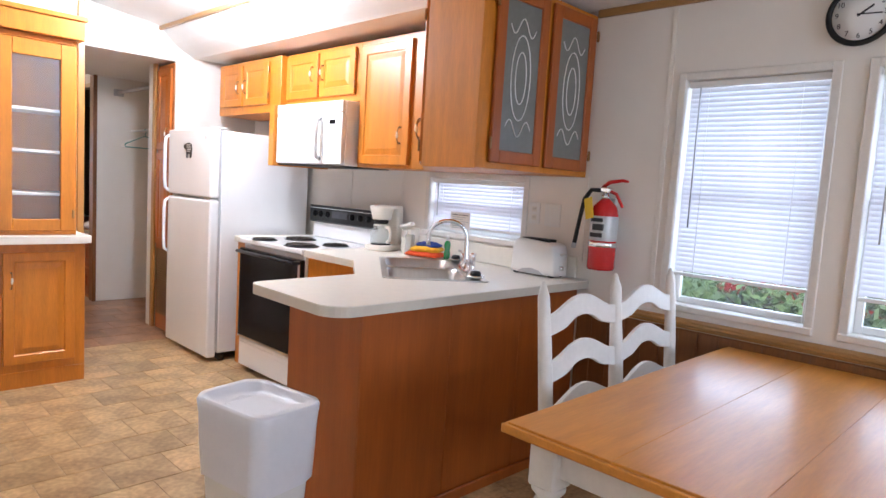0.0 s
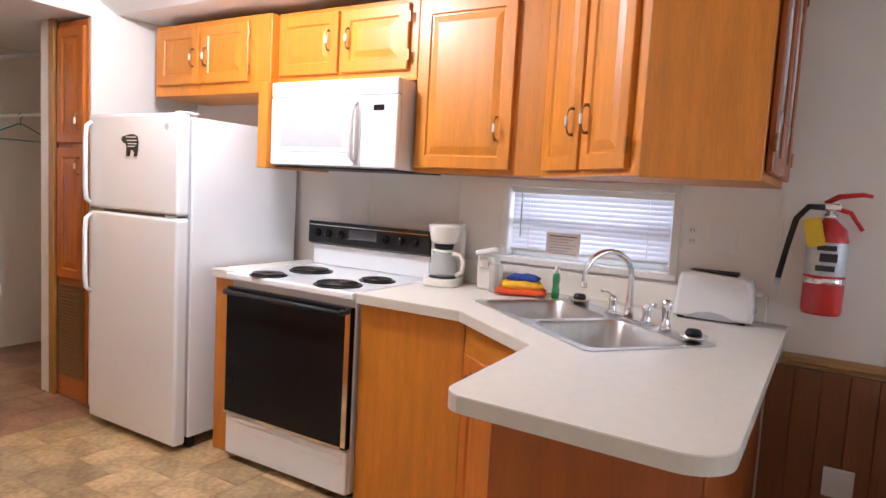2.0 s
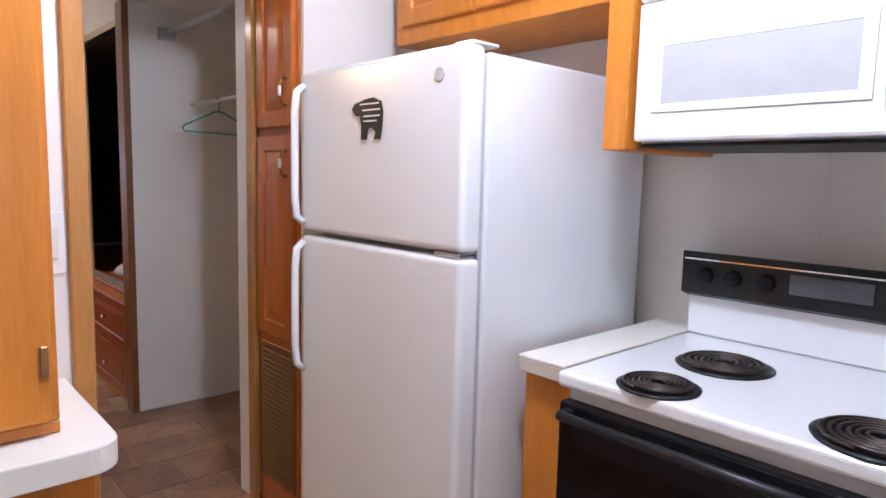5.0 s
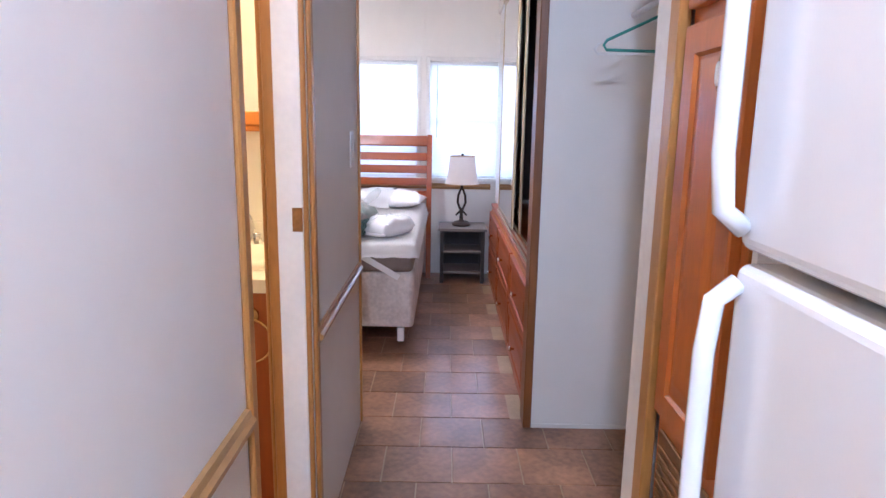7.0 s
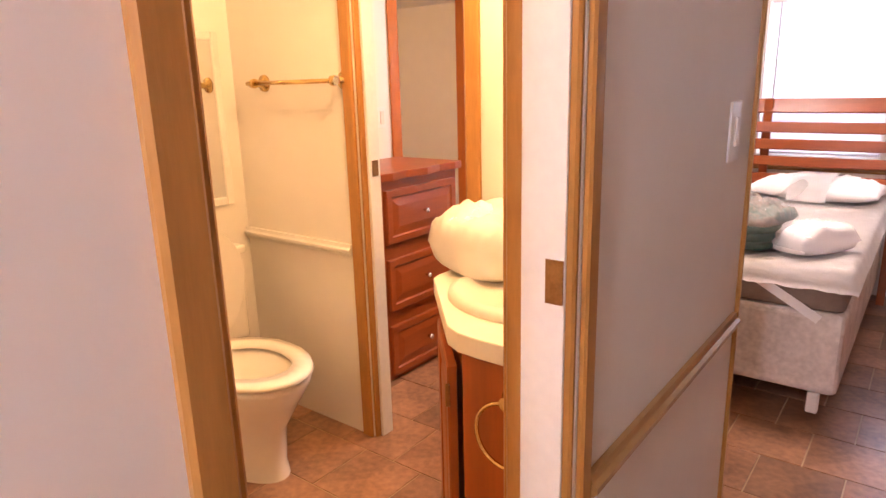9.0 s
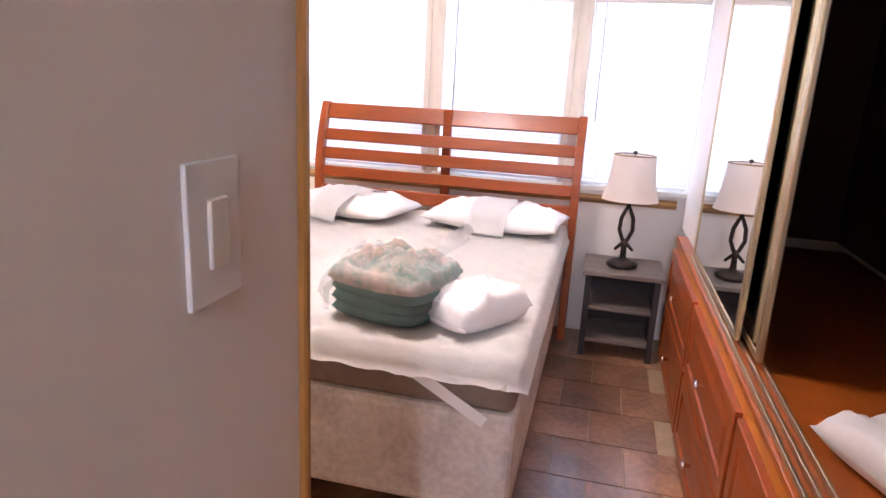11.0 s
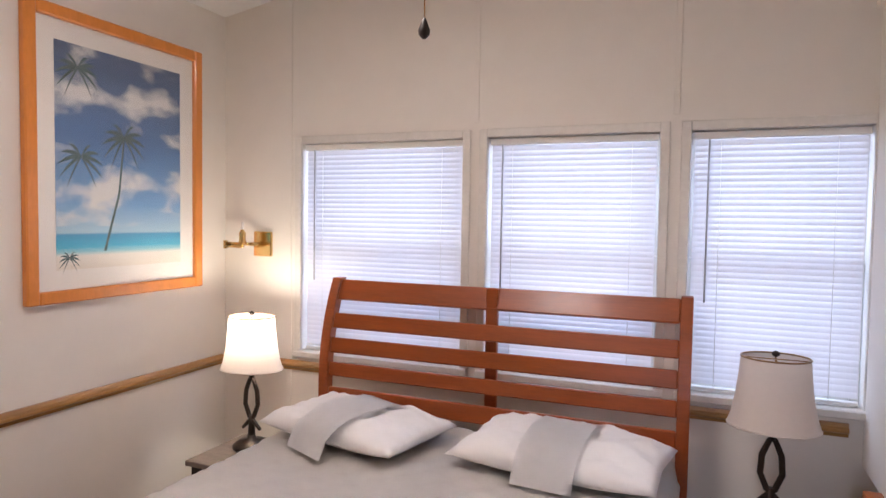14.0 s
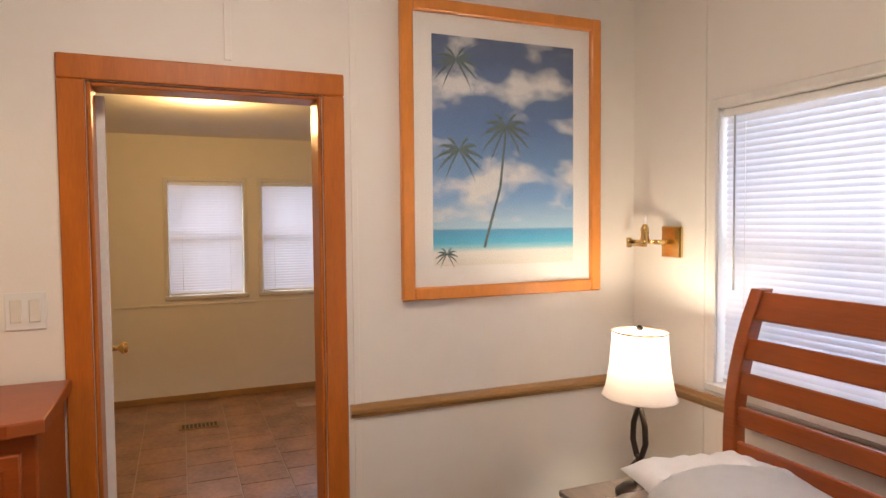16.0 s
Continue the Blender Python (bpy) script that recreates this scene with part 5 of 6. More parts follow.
part("counter", prism(top, 0.863, 0.908, 0.003), LAMINATE, hutch, "white laminate counter")
part("upper_case", merge(box(0, 0.02, 0.02, 0.325, 0.930, 2.06, 0.002), box(0.795, 0.815, 0.02, 0.325, 0.930, 2.06, 0.002), box(0.02, 0.795, 0.315, 0.325, 0.93, 2.06, 0), box(0.02, 0.795, 0.02, 0.315, 0.93, 0.955, 0.002), box(0.02, 0.795, 0.02, 0.315, 2.03, 2.06, 0.002)), OAK, hutch)
part("plinth", box(0, 0.815, 0.02, 0.325, 0.909, 0.929, 0.002), OAK, hutch)
for z in (1.14, 1.39, 1.63):
    part("shelf", box(0.022, 0.793, 0.04, 0.313, z, z + 0.018, 0.002), PAINTW, hutch, "white shelf")
for x0 in (0.015, 0.42):
    w, h = 0.385, 1.09
    d = part("glass_door", merge(box(0, 0.062, 0, 0.019, 0, h, 0.004), box(w - 0.08, w, 0, 0.019, 0, h, 0.004), box(0.062, w - 0.08, 0, 0.019, 0, 0.07, 0.004), box(0.062, w - 0.08, 0, 0.019, h - 0.09, h, 0.004)), OAK, hutch, at=pose(x0, 0.0, 0.935))
    g = part("glass", box(0.058, w - 0.076, 0.008, 0.011, 0.066, h - 0.086, 0), GLASS, d, "clear glass")
    g.visible_shadow = False
    hinge(d, w - 0.012, 0.10)
part("crown", merge(box(-0.03, 0.845, -0.03, 0.325, 2.061, 2.17, 0.004), box(-0.045, 0.86, -0.045, 0.325, 2.171, 2.20, 0.004)), OAK, hutch)

# ---- pantry and hall closet ----
pantry = thing("pantry_cabinet", pose(2.302, 5.71, 0, rz=FACE_W), "tall reddish oak pantry cabinet with two doors and a vent grille", "cabinet", "kitchen cabinets")
part("body", box(0, 0.305, 0.0, 0.67, 0.001, 2.18, 0.003), DOORWOOD, pantry)
for z0, z1, hz in ((0.72, 1.47, 0.65), (1.50, 2.14, 0.12)):
    d = part("door", raised_door(0.265, z1 - z0), DOORWOOD, pantry, at=pose(0.02, -0.0205, z0))
    bow_handle(d, 0.232, hz)
gr = part("grille", box(0.025, 0.28, -0.006, -0.0005, 0.13, 0.68, 0.002), BRONZE, pantry, "brown metal vent grille")
lv = box(0.035, 0.27, -0.011, -0.0065, -0.004, 0.004, 0.001)
lv0 = part("louvre", lv, BRONZE, gr, at=pose(0, 0, 0.16))
for k in range(1, 26):
    again(lv0, "louvre", gr, pose(0, 0, 0.16 + 0.0195 * k))

rod = thing("closet_rod", pose(2.42, 5.80, 2.06), "white painted closet rail with brackets", "closet rod")
part("rod", tube([(0, 0.002, 0), (0, 1.228, 0)], 0.016, 12), GREY, rod)
part("bracket", box(-0.045, 0.045, 1.205, 1.229, -0.035, 0.03, 0.004), GREY, rod)
rod2 = thing("closet_rod", pose(2.55, 5.80, 1.70), "thin white closet rail", "closet rod")
part("rod", tube([(0, 0.002, 0), (0, 1.228, 0)], 0.010, 10), PLASTIC, rod2)


def hanger(at, mat, label):
    ob = thing("clothes_hanger", at, label, "hanger", "hangers")
    part("frame", tube([(-0.19, 0, -0.165), (-0.20, 0, -0.15), (-0.19, 0, -0.135), (-0.02, 0, -0.055), (0.02, 0, -0.055), (0.19, 0, -0.135), (0.20, 0, -0.15), (0.19, 0, -0.165)], 0.005, 8, True), mat, ob)
    part("hook", tube([(0, 0, -0.055), (0, 0, -0.02), (0.014, 0, -0.002), (0.012, 0, 0.014), (0, 0, 0.019), (-0.014, 0, 0.008)], 0.0035, 8), mat, ob)
    return ob


hanger(pose(2.55, 6.66, 1.694, rz=8), TEALP, "teal plastic clothes hanger on the closet rail")
hanger(pose(2.55, 6.74, 1.694, rz=-4), PLASTIC, "white plastic clothes hanger on the closet rail")
# ---- bathroom ----
rail("y", BATH_N, -1, X_W + 0.001, 0.225, 0.705, 0.048, PAINTW, "white bathroom wall moulding")
toilet = thing("toilet", pose(X_W, 6.545, 0, rz=90), "white porcelain toilet with the lid raised", "toilet")
# local: back at y = 0, bowl towards -y
def egg(cx, cy, rx, ry, n=28):
    return [(cx + rx * math.sin(2 * math.pi * k / n), cy - ry * math.cos(2 * math.pi * k / n) * (1.08 if math.cos(2 * math.pi * k / n) > 0 else 0.92)) for k in range(n)]


bm = bmesh.new()
rings = []
for cy, rx, ry, z in ((-0.37, 0.105, 0.22, 0.0), (-0.37, 0.10, 0.21, 0.05), (-0.39, 0.11, 0.20, 0.18), (-0.43, 0.155, 0.225, 0.29), (-0.45, 0.182, 0.245, 0.36), (-0.45, 0.185, 0.248, 0.385), (-0.45, 0.14, 0.19, 0.385), (-0.44, 0.10, 0.13, 0.30), (-0.43, 0.05, 0.07, 0.24)):
    rings.append([bm.verts.new((x, y, z)) for x, y in egg(0, cy, rx, ry)])
for a, b in zip(rings, rings[1:]):
    for k in range(len(a)):
        bm.faces.new((a[k], a[(k + 1) % len(a)], b[(k + 1) % len(a)], b[k])).smooth = True
bm.faces.new(rings[-1])
part("bowl", bm, PORCELAIN, toilet)
bm = bmesh.new()
rings = []
for k_, z in ((1.0, 0.388), (1.03, 0.395), (1.0, 0.408), (0.72, 0.408), (0.70, 0.388)):
    rings.append([bm.verts.new((x, y, z)) for x, y in egg(0, -0.45, 0.187 * k_, 0.25 * k_)])
for a, b in zip(rings, rings[1:]):
    for k in range(len(a)):
        bm.faces.new((a[k], a[(k + 1) % len(a)], b[(k + 1) % len(a)], b[k])).smooth = True
part("seat", bm, PORCELAIN, toilet)
part("lid", xf(prism(egg(0, 0.21, 0.182, 0.225), -0.008, 0.008, 0.004), pose(0, -0.222, 0.425, 93)), PORCELAIN, toilet)
part("hinge", box(-0.09, 0.09, -0.245, -0.205, 0.386, 0.425, 0.006), PORCELAIN, toilet)
part("tank", box(-0.215, 0.215, -0.195, -0.012, 0.36, 0.70, 0.02, 3), PORCELAIN, toilet)
part("tank_lid", box(-0.225, 0.225, -0.205, -0.006, 0.701, 0.735, 0.01, 3), PORCELAIN, toilet)
part("flush_lever", merge(box(-0.19, -0.16, -0.205, -0.195, 0.63, 0.65, 0.003), tube([(-0.175, -0.21, 0.64), (-0.12, -0.215, 0.635)], 0.006, 8)), CHROME, toilet, "chrome flush lever")
tub_ = thing("waste_basket", pose(X_W + 0.115, 6.60, 0.737), "small white plastic basket on the toilet tank", "basket")
part("bucket", lathe([(0.065, 0), (0.07, 0.005), (0.085, 0.15), (0.092, 0.155), (0.092, 0.168), (0.083, 0.165), (0.066, 0.01)], 24), PLASTIC, tub_)

wm = thing("wall_mirror", pose(X_W, 6.64, 1.19, rz=90), "mirror in a painted wood frame above the toilet", "mirror")
part("glass", box(-0.195, 0.195, -0.012, -0.008, -0.30, 0.30, 0), MIRROR, wm)
part("frame", merge(box(-0.225, -0.193, -0.022, -0.001, -0.33, 0.33, 0.004), box(0.193, 0.225, -0.022, -0.001, -0.33, 0.33, 0.004), box(-0.193, 0.193, -0.022, -0.001, 0.298, 0.33, 0.004), box(-0.193, 0.193, -0.022, -0.001, -0.33, -0.298, 0.004)), PAINTW, wm)

bar = thing("towel_bar", pose(0.02, BATH_N, 1.325), "brass towel bar on the bathroom wall", "towel bar")
part("bar", tube([(-0.255, -0.05, 0), (0.225, -0.05, 0)], 0.008, 10), BRASS, bar)
for x in (-0.215, 0.215):
    part("post", merge(xf(lathe([(0.032, 0), (0.03, 0.008), (0.012, 0.012), (0.010, 0.05)], 16), pose(x, -0.0005, 0, 90)), xf(lathe([(0.016, -0.012), (0.018, 0), (0.016, 0.012)], 12), pose(x, -0.05, 0, 0, 90))), BRASS, bar)

vanity = thing("vanity", pose(0, 0, 0), "oak bathroom vanity with a clipped corner and white counter", "vanity")
VX = HALL_X - 0.112
part("body", prism([(0.90, 6.928), (0.90, 6.60), (1.13, 6.345), (VX, 6.345), (VX, 6.928)], 0.001, 0.778), PANEL, vanity)
dv = part("door", raised_door(0.29, 0.66), PANEL, vanity, at=pose(0.905, 6.575, 0.07, rz=-48) @ pose(0.02, -0.018, 0))
hinge(dv, 0.30, 0.60), hinge(dv, 0.30, 0.06)
ct = [(0.86, 6.928), (0.86, 6.62), *[(0.868, 6.585)], (1.10, 6.335), (1.14, 6.315), (1.19, 6.309), (VX, 6.309), (VX, 6.928)]
part("counter", prism(ct, 0.779, 0.822, 0.003), LAMINATE, vanity)
part("side_splash", box(0.87, VX, 6.905, 6.928, 0.823, 0.90, 0.003), LAMINATE, vanity)
basin = thing("wash_basin", pose(1.175, 6.575, 0.823), "cream oval basin set in the vanity counter", "basin")
part("bowl", smooth(lathe([(0.04, 0.004), (0.12, 0.006), (0.17, 0.016), (0.195, 0.024), (0.215, 0.016), (0.218, 0.0)], 36, 0.8)), CREAM, basin)
part("faucet", merge(tube([(0.06, 0.20, 0), (0.06, 0.20, 0.08), (0.05, 0.14, 0.10), (0.045, 0.10, 0.085)], 0.010, 10), xf(lathe([(0.022, 0), (0.014, 0.04), (0.018, 0.055), (0.005, 0.06)], 14), pose(0.14, 0.20, 0)), xf(lathe([(0.022, 0), (0.014, 0.04), (0.018, 0.055), (0.005, 0.06)], 14), pose(-0.02, 0.20, 0))), CHROME, basin, "chrome basin tap")
ring = thing("towel_ring", pose(1.255, 6.345, 0.70), "brass towel ring on the vanity's side", "towel ring")
part("mount", xf(lathe([(0.026, 0), (0.024, 0.008), (0.010, 0.012), (0.010, 0.03), (0.014, 0.036)], 16), pose(0, -0.0005, 0.0, 90)), BRASS, ring)
part("ring", tube([(0.070 * math.sin(2 * math.pi * k / 32), -0.032, -0.072 + 0.070 * math.cos(2 * math.pi * k / 32)) for k in range(32)], 0.0045, 8, True), BRASS, ring)
bag1 = thing("towel_bag", pose(0.975, 6.71, 0.826, rz=-24), "folded white towels in a clear plastic bag on the vanity", "towels")
for k in range(2):
    part("towel", xf(pillowy(0.30 - 0.03 * k, 0.25, 0.10, 26, 20, wrinkle=0.03, power=0.3, seed=11 + 3 * k, rounded=0.5), pose(0.012 * k, 0.004 * k, 0.062 * k, 0, 0, 6 * k)), TOWEL, bag1)
part("bag", xf(pillowy(0.325, 0.285, 0.172, 26, 20, wrinkle=0.035, power=0.24, seed=12, rounded=0.5), pose(0, 0, -0.002)), MILKY, bag1, "clear plastic bag").visible_shadow = False
cab = thing("medicine_cabinet", pose(1.055, BATH_N, 1.268), "oak framed medicine cabinet over the vanity", "cabinet")
part("case", box(0, 0.315, -0.10, -0.001, 0, 0.62, 0.004), OAK, cab)
part("mirror", box(0.04, 0.28, -0.106, -0.102, 0.05, 0.58, 0), MIRROR, cab)
part("frame", merge(box(0, 0.045, -0.118, -0.1005, 0, 0.62, 0.004), box(0.27, 0.315, -0.118, -0.1005, 0, 0.62, 0.004), box(0.045, 0.27, -0.118, -0.1005, 0, 0.05, 0.004), box(0.045, 0.27, -0.118, -0.1005, 0.575, 0.62, 0.004), box(-0.01, 0.32, -0.11, -0.001, -0.022, -0.0005, 0.004)), OAK, cab)

# ---- bedroom ----
bed = thing("bed", pose(0, 0, 0), "double bed with cherry slatted headboard and stripped quilted mattress", "bed")
BX0, BX1, BY0, BY1 = 0.275, 1.68, 7.93, 9.70
part("box_spring", merge(box(BX0 + 0.005, BX1 - 0.005, BY0 + 0.01, BY1, 0.135, 0.455, 0.025, 3)), FLORAL, bed, "floral box spring")
part("mattress", box(BX0 + 0.01, BX1 - 0.01, BY0 + 0.015, BY1, 0.456, 0.60, 0.03, 3), TAUPE, bed, "taupe mattress side")
for x in (BX0 + 0.08, BX1 - 0.10):
    for y in (BY0 + 0.32, BY1 - 0.10):
        part("leg", tube([(x, y, 0.03), (x, y, 0.134)], [0.022, 0.026], 10), IRON, bed)
        part("caster", xf(lathe([(0.012, -0.012), (0.028, -0.010), (0.028, 0.010), (0.012, 0.012)], 16), pose(x + 0.0, y, 0.028, 0, 90)), BLACKP, bed, "black caster")
part("frame_foot", box(BX1 - 0.10, BX1 - 0.06, BY0 + 0.02, BY0 + 0.06, 0.05, 0.134, 0.005), PLASTIC, bed, "white foot block")
# quilted cover with diamond relief, draped over the edge
bm = bmesh.new()
NX, NY = 74, 90
grid = []
for i in range(NX + 1):
    row = []
    for j in range(NY + 1):
        u, v = i / NX, j / NY
        x, y = BX0 - 0.05 + u * (BX1 - BX0 + 0.10), BY0 - 0.045 + v * (BY1 - BY0 + 0.045)
        q = abs(math.sin((x + y) * math.pi / 0.13)) * abs(math.sin((x - y) * math.pi / 0.13))
        z = 0.622 + 0.010 * q ** 0.5 + 0.006 * noise.noise((x * 3, y * 3, 0))
        dx, dy = max(0, BX0 + 0.02 - x, x - BX1 + 0.02), max(0, BY0 + 0.02 - y)
        d = math.hypot(dx, dy)
        z -= min(0.075, d * d * 26) + 0.006 * noise.noise((x * 9, y * 9, 4)) * min(1, d * 20)
        x -= 0.55 * max(0, x - BX1 - 0.004) - 0.55 * max(0, BX0 + 0.004 - x)
        y += 0.55 * max(0, BY0 - 0.004 - y)
        row.append(bm.verts.new((x, y, z)))
    grid.append(row)
for i in range(NX):
    for j in range(NY):
        bm.faces.new((grid[i][j], grid[i + 1][j], grid[i + 1][j + 1], grid[i][j + 1])).smooth = True
bmesh.ops.solidify(bm, geom=list(bm.faces), thickness=0.012)
bmesh.ops.recalc_face_normals(bm, faces=bm.faces)
part("mattress_pad", bm, QUILT, bed, "white quilted mattress pad")
for x0, x1, s in ((1.40, 1.56, 1),):
    part("corner_strap", xf(box(-0.14, 0.14, -0.002, 0.002, -0.017, 0.017, 0), pose(1.47, BY0 + 0.008, 0.50, 0, 30)), PLASTIC, bed, "white elastic strap")
hb = part("headboard", merge(box(1.0 - 0.024, 1.0 + 0.024, 9.752, 9.775, 0.40, 1.175, 0.004)), CHERRY, bed, "cherry slatted sleigh headboard")


def sleigh_y(z):
    return 9.735 + 0.11 * max(0.0, (z - 0.75) / 0.43) ** 2


for x in (0.27, 1.685):
    pts = [(sleigh_y(z) - 0.02, z) for z in [0.0 + 1.18 * k / 14 for k in range(15)]] + [(sleigh_y(z) + 0.03, z) for z in [1.18 - 1.18 * k / 14 for k in range(15)]]
    part("post", xf(prism(pts, 0, 0.042, 0.004), Matrix(((0, 0, 1, x), (1, 0, 0, -0.045), (0, 1, 0, 0), (0, 0, 0, 1)))), CHERRY, hb)
for z0, z1 in ((1.085, 1.175), (0.972, 1.036), (0.872, 0.936), (0.777, 0.834), (0.660, 0.730), (0.50, 0.60)):
    zm = (z0 + z1) / 2
    part("slat", xf(box(0.312, 1.685, -0.009, 0.009, -(z1 - z0) / 2, (z1 - z0) / 2, 0.004), pose(0, sleigh_y(zm) - 0.045, zm, -math.degrees(math.atan(2 * 0.11 * max(0, zm - 0.75) / 0.43 ** 2)))), CHERRY, hb)


def draped(w, length, over, at, parent, name, mat, label):
    """A folded towel laid across a pillow: it follows an arch of height over."""
    bm_ = bmesh.new()
    rows_ = []
    for j in range(19):
        v = 2 * j / 18 - 1
        z = over * max(0.0, 1 - abs(v) ** 2.4) ** 0.55 + 0.012
        rows_.append([bm_.verts.new((w * (k / 6 - 0.5), length / 2 * v, z + 0.004 * noise.noise((k, v * 3, 2)))) for k in range(7)])
    for a, b in zip(rows_, rows_[1:]):
        for k in range(6):
            bm_.faces.new((a[k], a[k + 1], b[k + 1], b[k])).smooth = True
    bmesh.ops.solidify(bm_, geom=list(bm_.faces), thickness=0.010)
    bmesh.ops.recalc_face_normals(bm_, faces=bm_.faces)
    return part(name, bm_, mat, parent, label, at)


p1 = thing("pillow", pose(0.59, 9.44, 0.628, rz=-12), "white pillow with a towel folded across it", "pillow", "pillows on the bed")
part("cushion", pillowy(0.62, 0.40, 0.125, 34, 24, 0.5, 0.034, 3), SHEET, p1)
t1 = thing("folded_towel", pose(0.62, 9.40, 0.635, rz=-24), "folded white towel laid across the pillow", "towel", "towels on the pillows")
draped(0.20, 0.47, 0.125, pose(0, 0, 0), t1, "fold", SHEET, "")
p2 = thing("pillow", pose(1.345, 9.47, 0.628, rz=-6), "white pillow with a towel folded across it", "pillow", "pillows on the bed")
part("cushion", pillowy(0.66, 0.42, 0.125, 34, 24, 0.5, 0.034, 8), SHEET, p2)
t2 = thing("folded_towel", pose(1.35, 9.45, 0.635, rz=-6), "folded white towel laid across the pillow", "towel", "towels on the pillows")
draped(0.19, 0.46, 0.128, pose(0, 0, 0), t2, "fold", SHEET, "")

bundle = thing("blanket_bundle", pose(1.255, 8.15, 0.630, rz=-14), "folded teal blanket and printed quilt in a clear bag", "blankets")
for k, (sx, sy, mt) in enumerate(((0.32, 0.30, TEAL), (0.325, 0.31, TEAL), (0.33, 0.315, TEAL))):
    part("blanket", xf(pillowy(sx, sy, 0.072, 26, 22, wrinkle=0.034, power=0.3, seed=20 + k, rounded=0.5), pose(0.004 * k, 0, 0.034 * k)), mt, bundle, "teal folded blanket")
part("quilt", xf(pillowy(0.35, 0.34, 0.105, 32, 30, 0.42, 0.055, 27, rounded=0.5), pose(0.0, 0.012, 0.078)), QUILTPRINT, bundle, "pink and teal printed quilt")
part("bag", xf(pillowy(0.385, 0.375, 0.190, 32, 30, 0.33, 0.055, 31, rounded=0.5), pose(0, 0, -0.002)), FILM, bundle, "clear plastic bag").visible_shadow = False
part("bag_tail", tube([(0.08, 0.06, 0.165), (0.09, 0.12, 0.185), (0.12, 0.17, 0.22), (0.14, 0.21, 0.25)], [0.01, 0.018, 0.028, 0.018], 8), FILM, bundle, "gathered bag end").visible_shadow = False
part("bag_fold", tube([(-0.13, -0.165, 0.03), (-0.135, -0.16, 0.09), (-0.10, -0.10, 0.155), (-0.04, -0.02, 0.178), (0.05, 0.04, 0.178)], [0.008, 0.010, 0.009, 0.009, 0.012], 6), FILM, bundle, "twisted bag fold").visible_shadow = False
tb = thing("towel_bag", pose(1.505, 8.17, 0.630, rz=-32), "folded white towels in a clear plastic bag on the bed", "towels")
for k in range(2):
    part("towel", xf(pillowy(0.20 - 0.01 * k, 0.31 - 0.015 * k, 0.075, 22, 28, wrinkle=0.028, power=0.3, seed=41 + k, rounded=0.3), pose(0, 0, 0.034 * k, 0, 0, 3 * k)), TOWEL, tb)
part("bag", xf(pillowy(0.215, 0.325, 0.113, wrinkle=0.022, power=0.24, seed=42, rounded=0.3), pose(0, 0, -0.001)), MILKY, tb, "clear plastic bag").visible_shadow = False

# nightstands and lamps
ns = thing("nightstand", pose(1.985, 9.68, 0), "grey-brown board nightstand with open shelves", "nightstand", "nightstands")
part("top", box(-0.195, 0.195, -0.185, 0.175, 0.43, 0.452, 0.003), GREYWOOD, ns)
for x in (-0.165, 0.165):
    for y in (-0.15, 0.15):
        part("leg", box(x - 0.015, x + 0.015, y - 0.015, y + 0.015, 0, 0.429, 0.002), DARKWOOD, ns)
part("back", box(-0.15, 0.15, 0.155, 0.163, 0.05, 0.428, 0), DARKWOOD, ns)
for z in (0.08, 0.25):
    part("shelf", box(-0.15, 0.15, -0.165, 0.154, z, z + 0.016, 0.002), GREYWOOD, ns)
copy_thing(ns, pose(0.04, 9.545, 0))


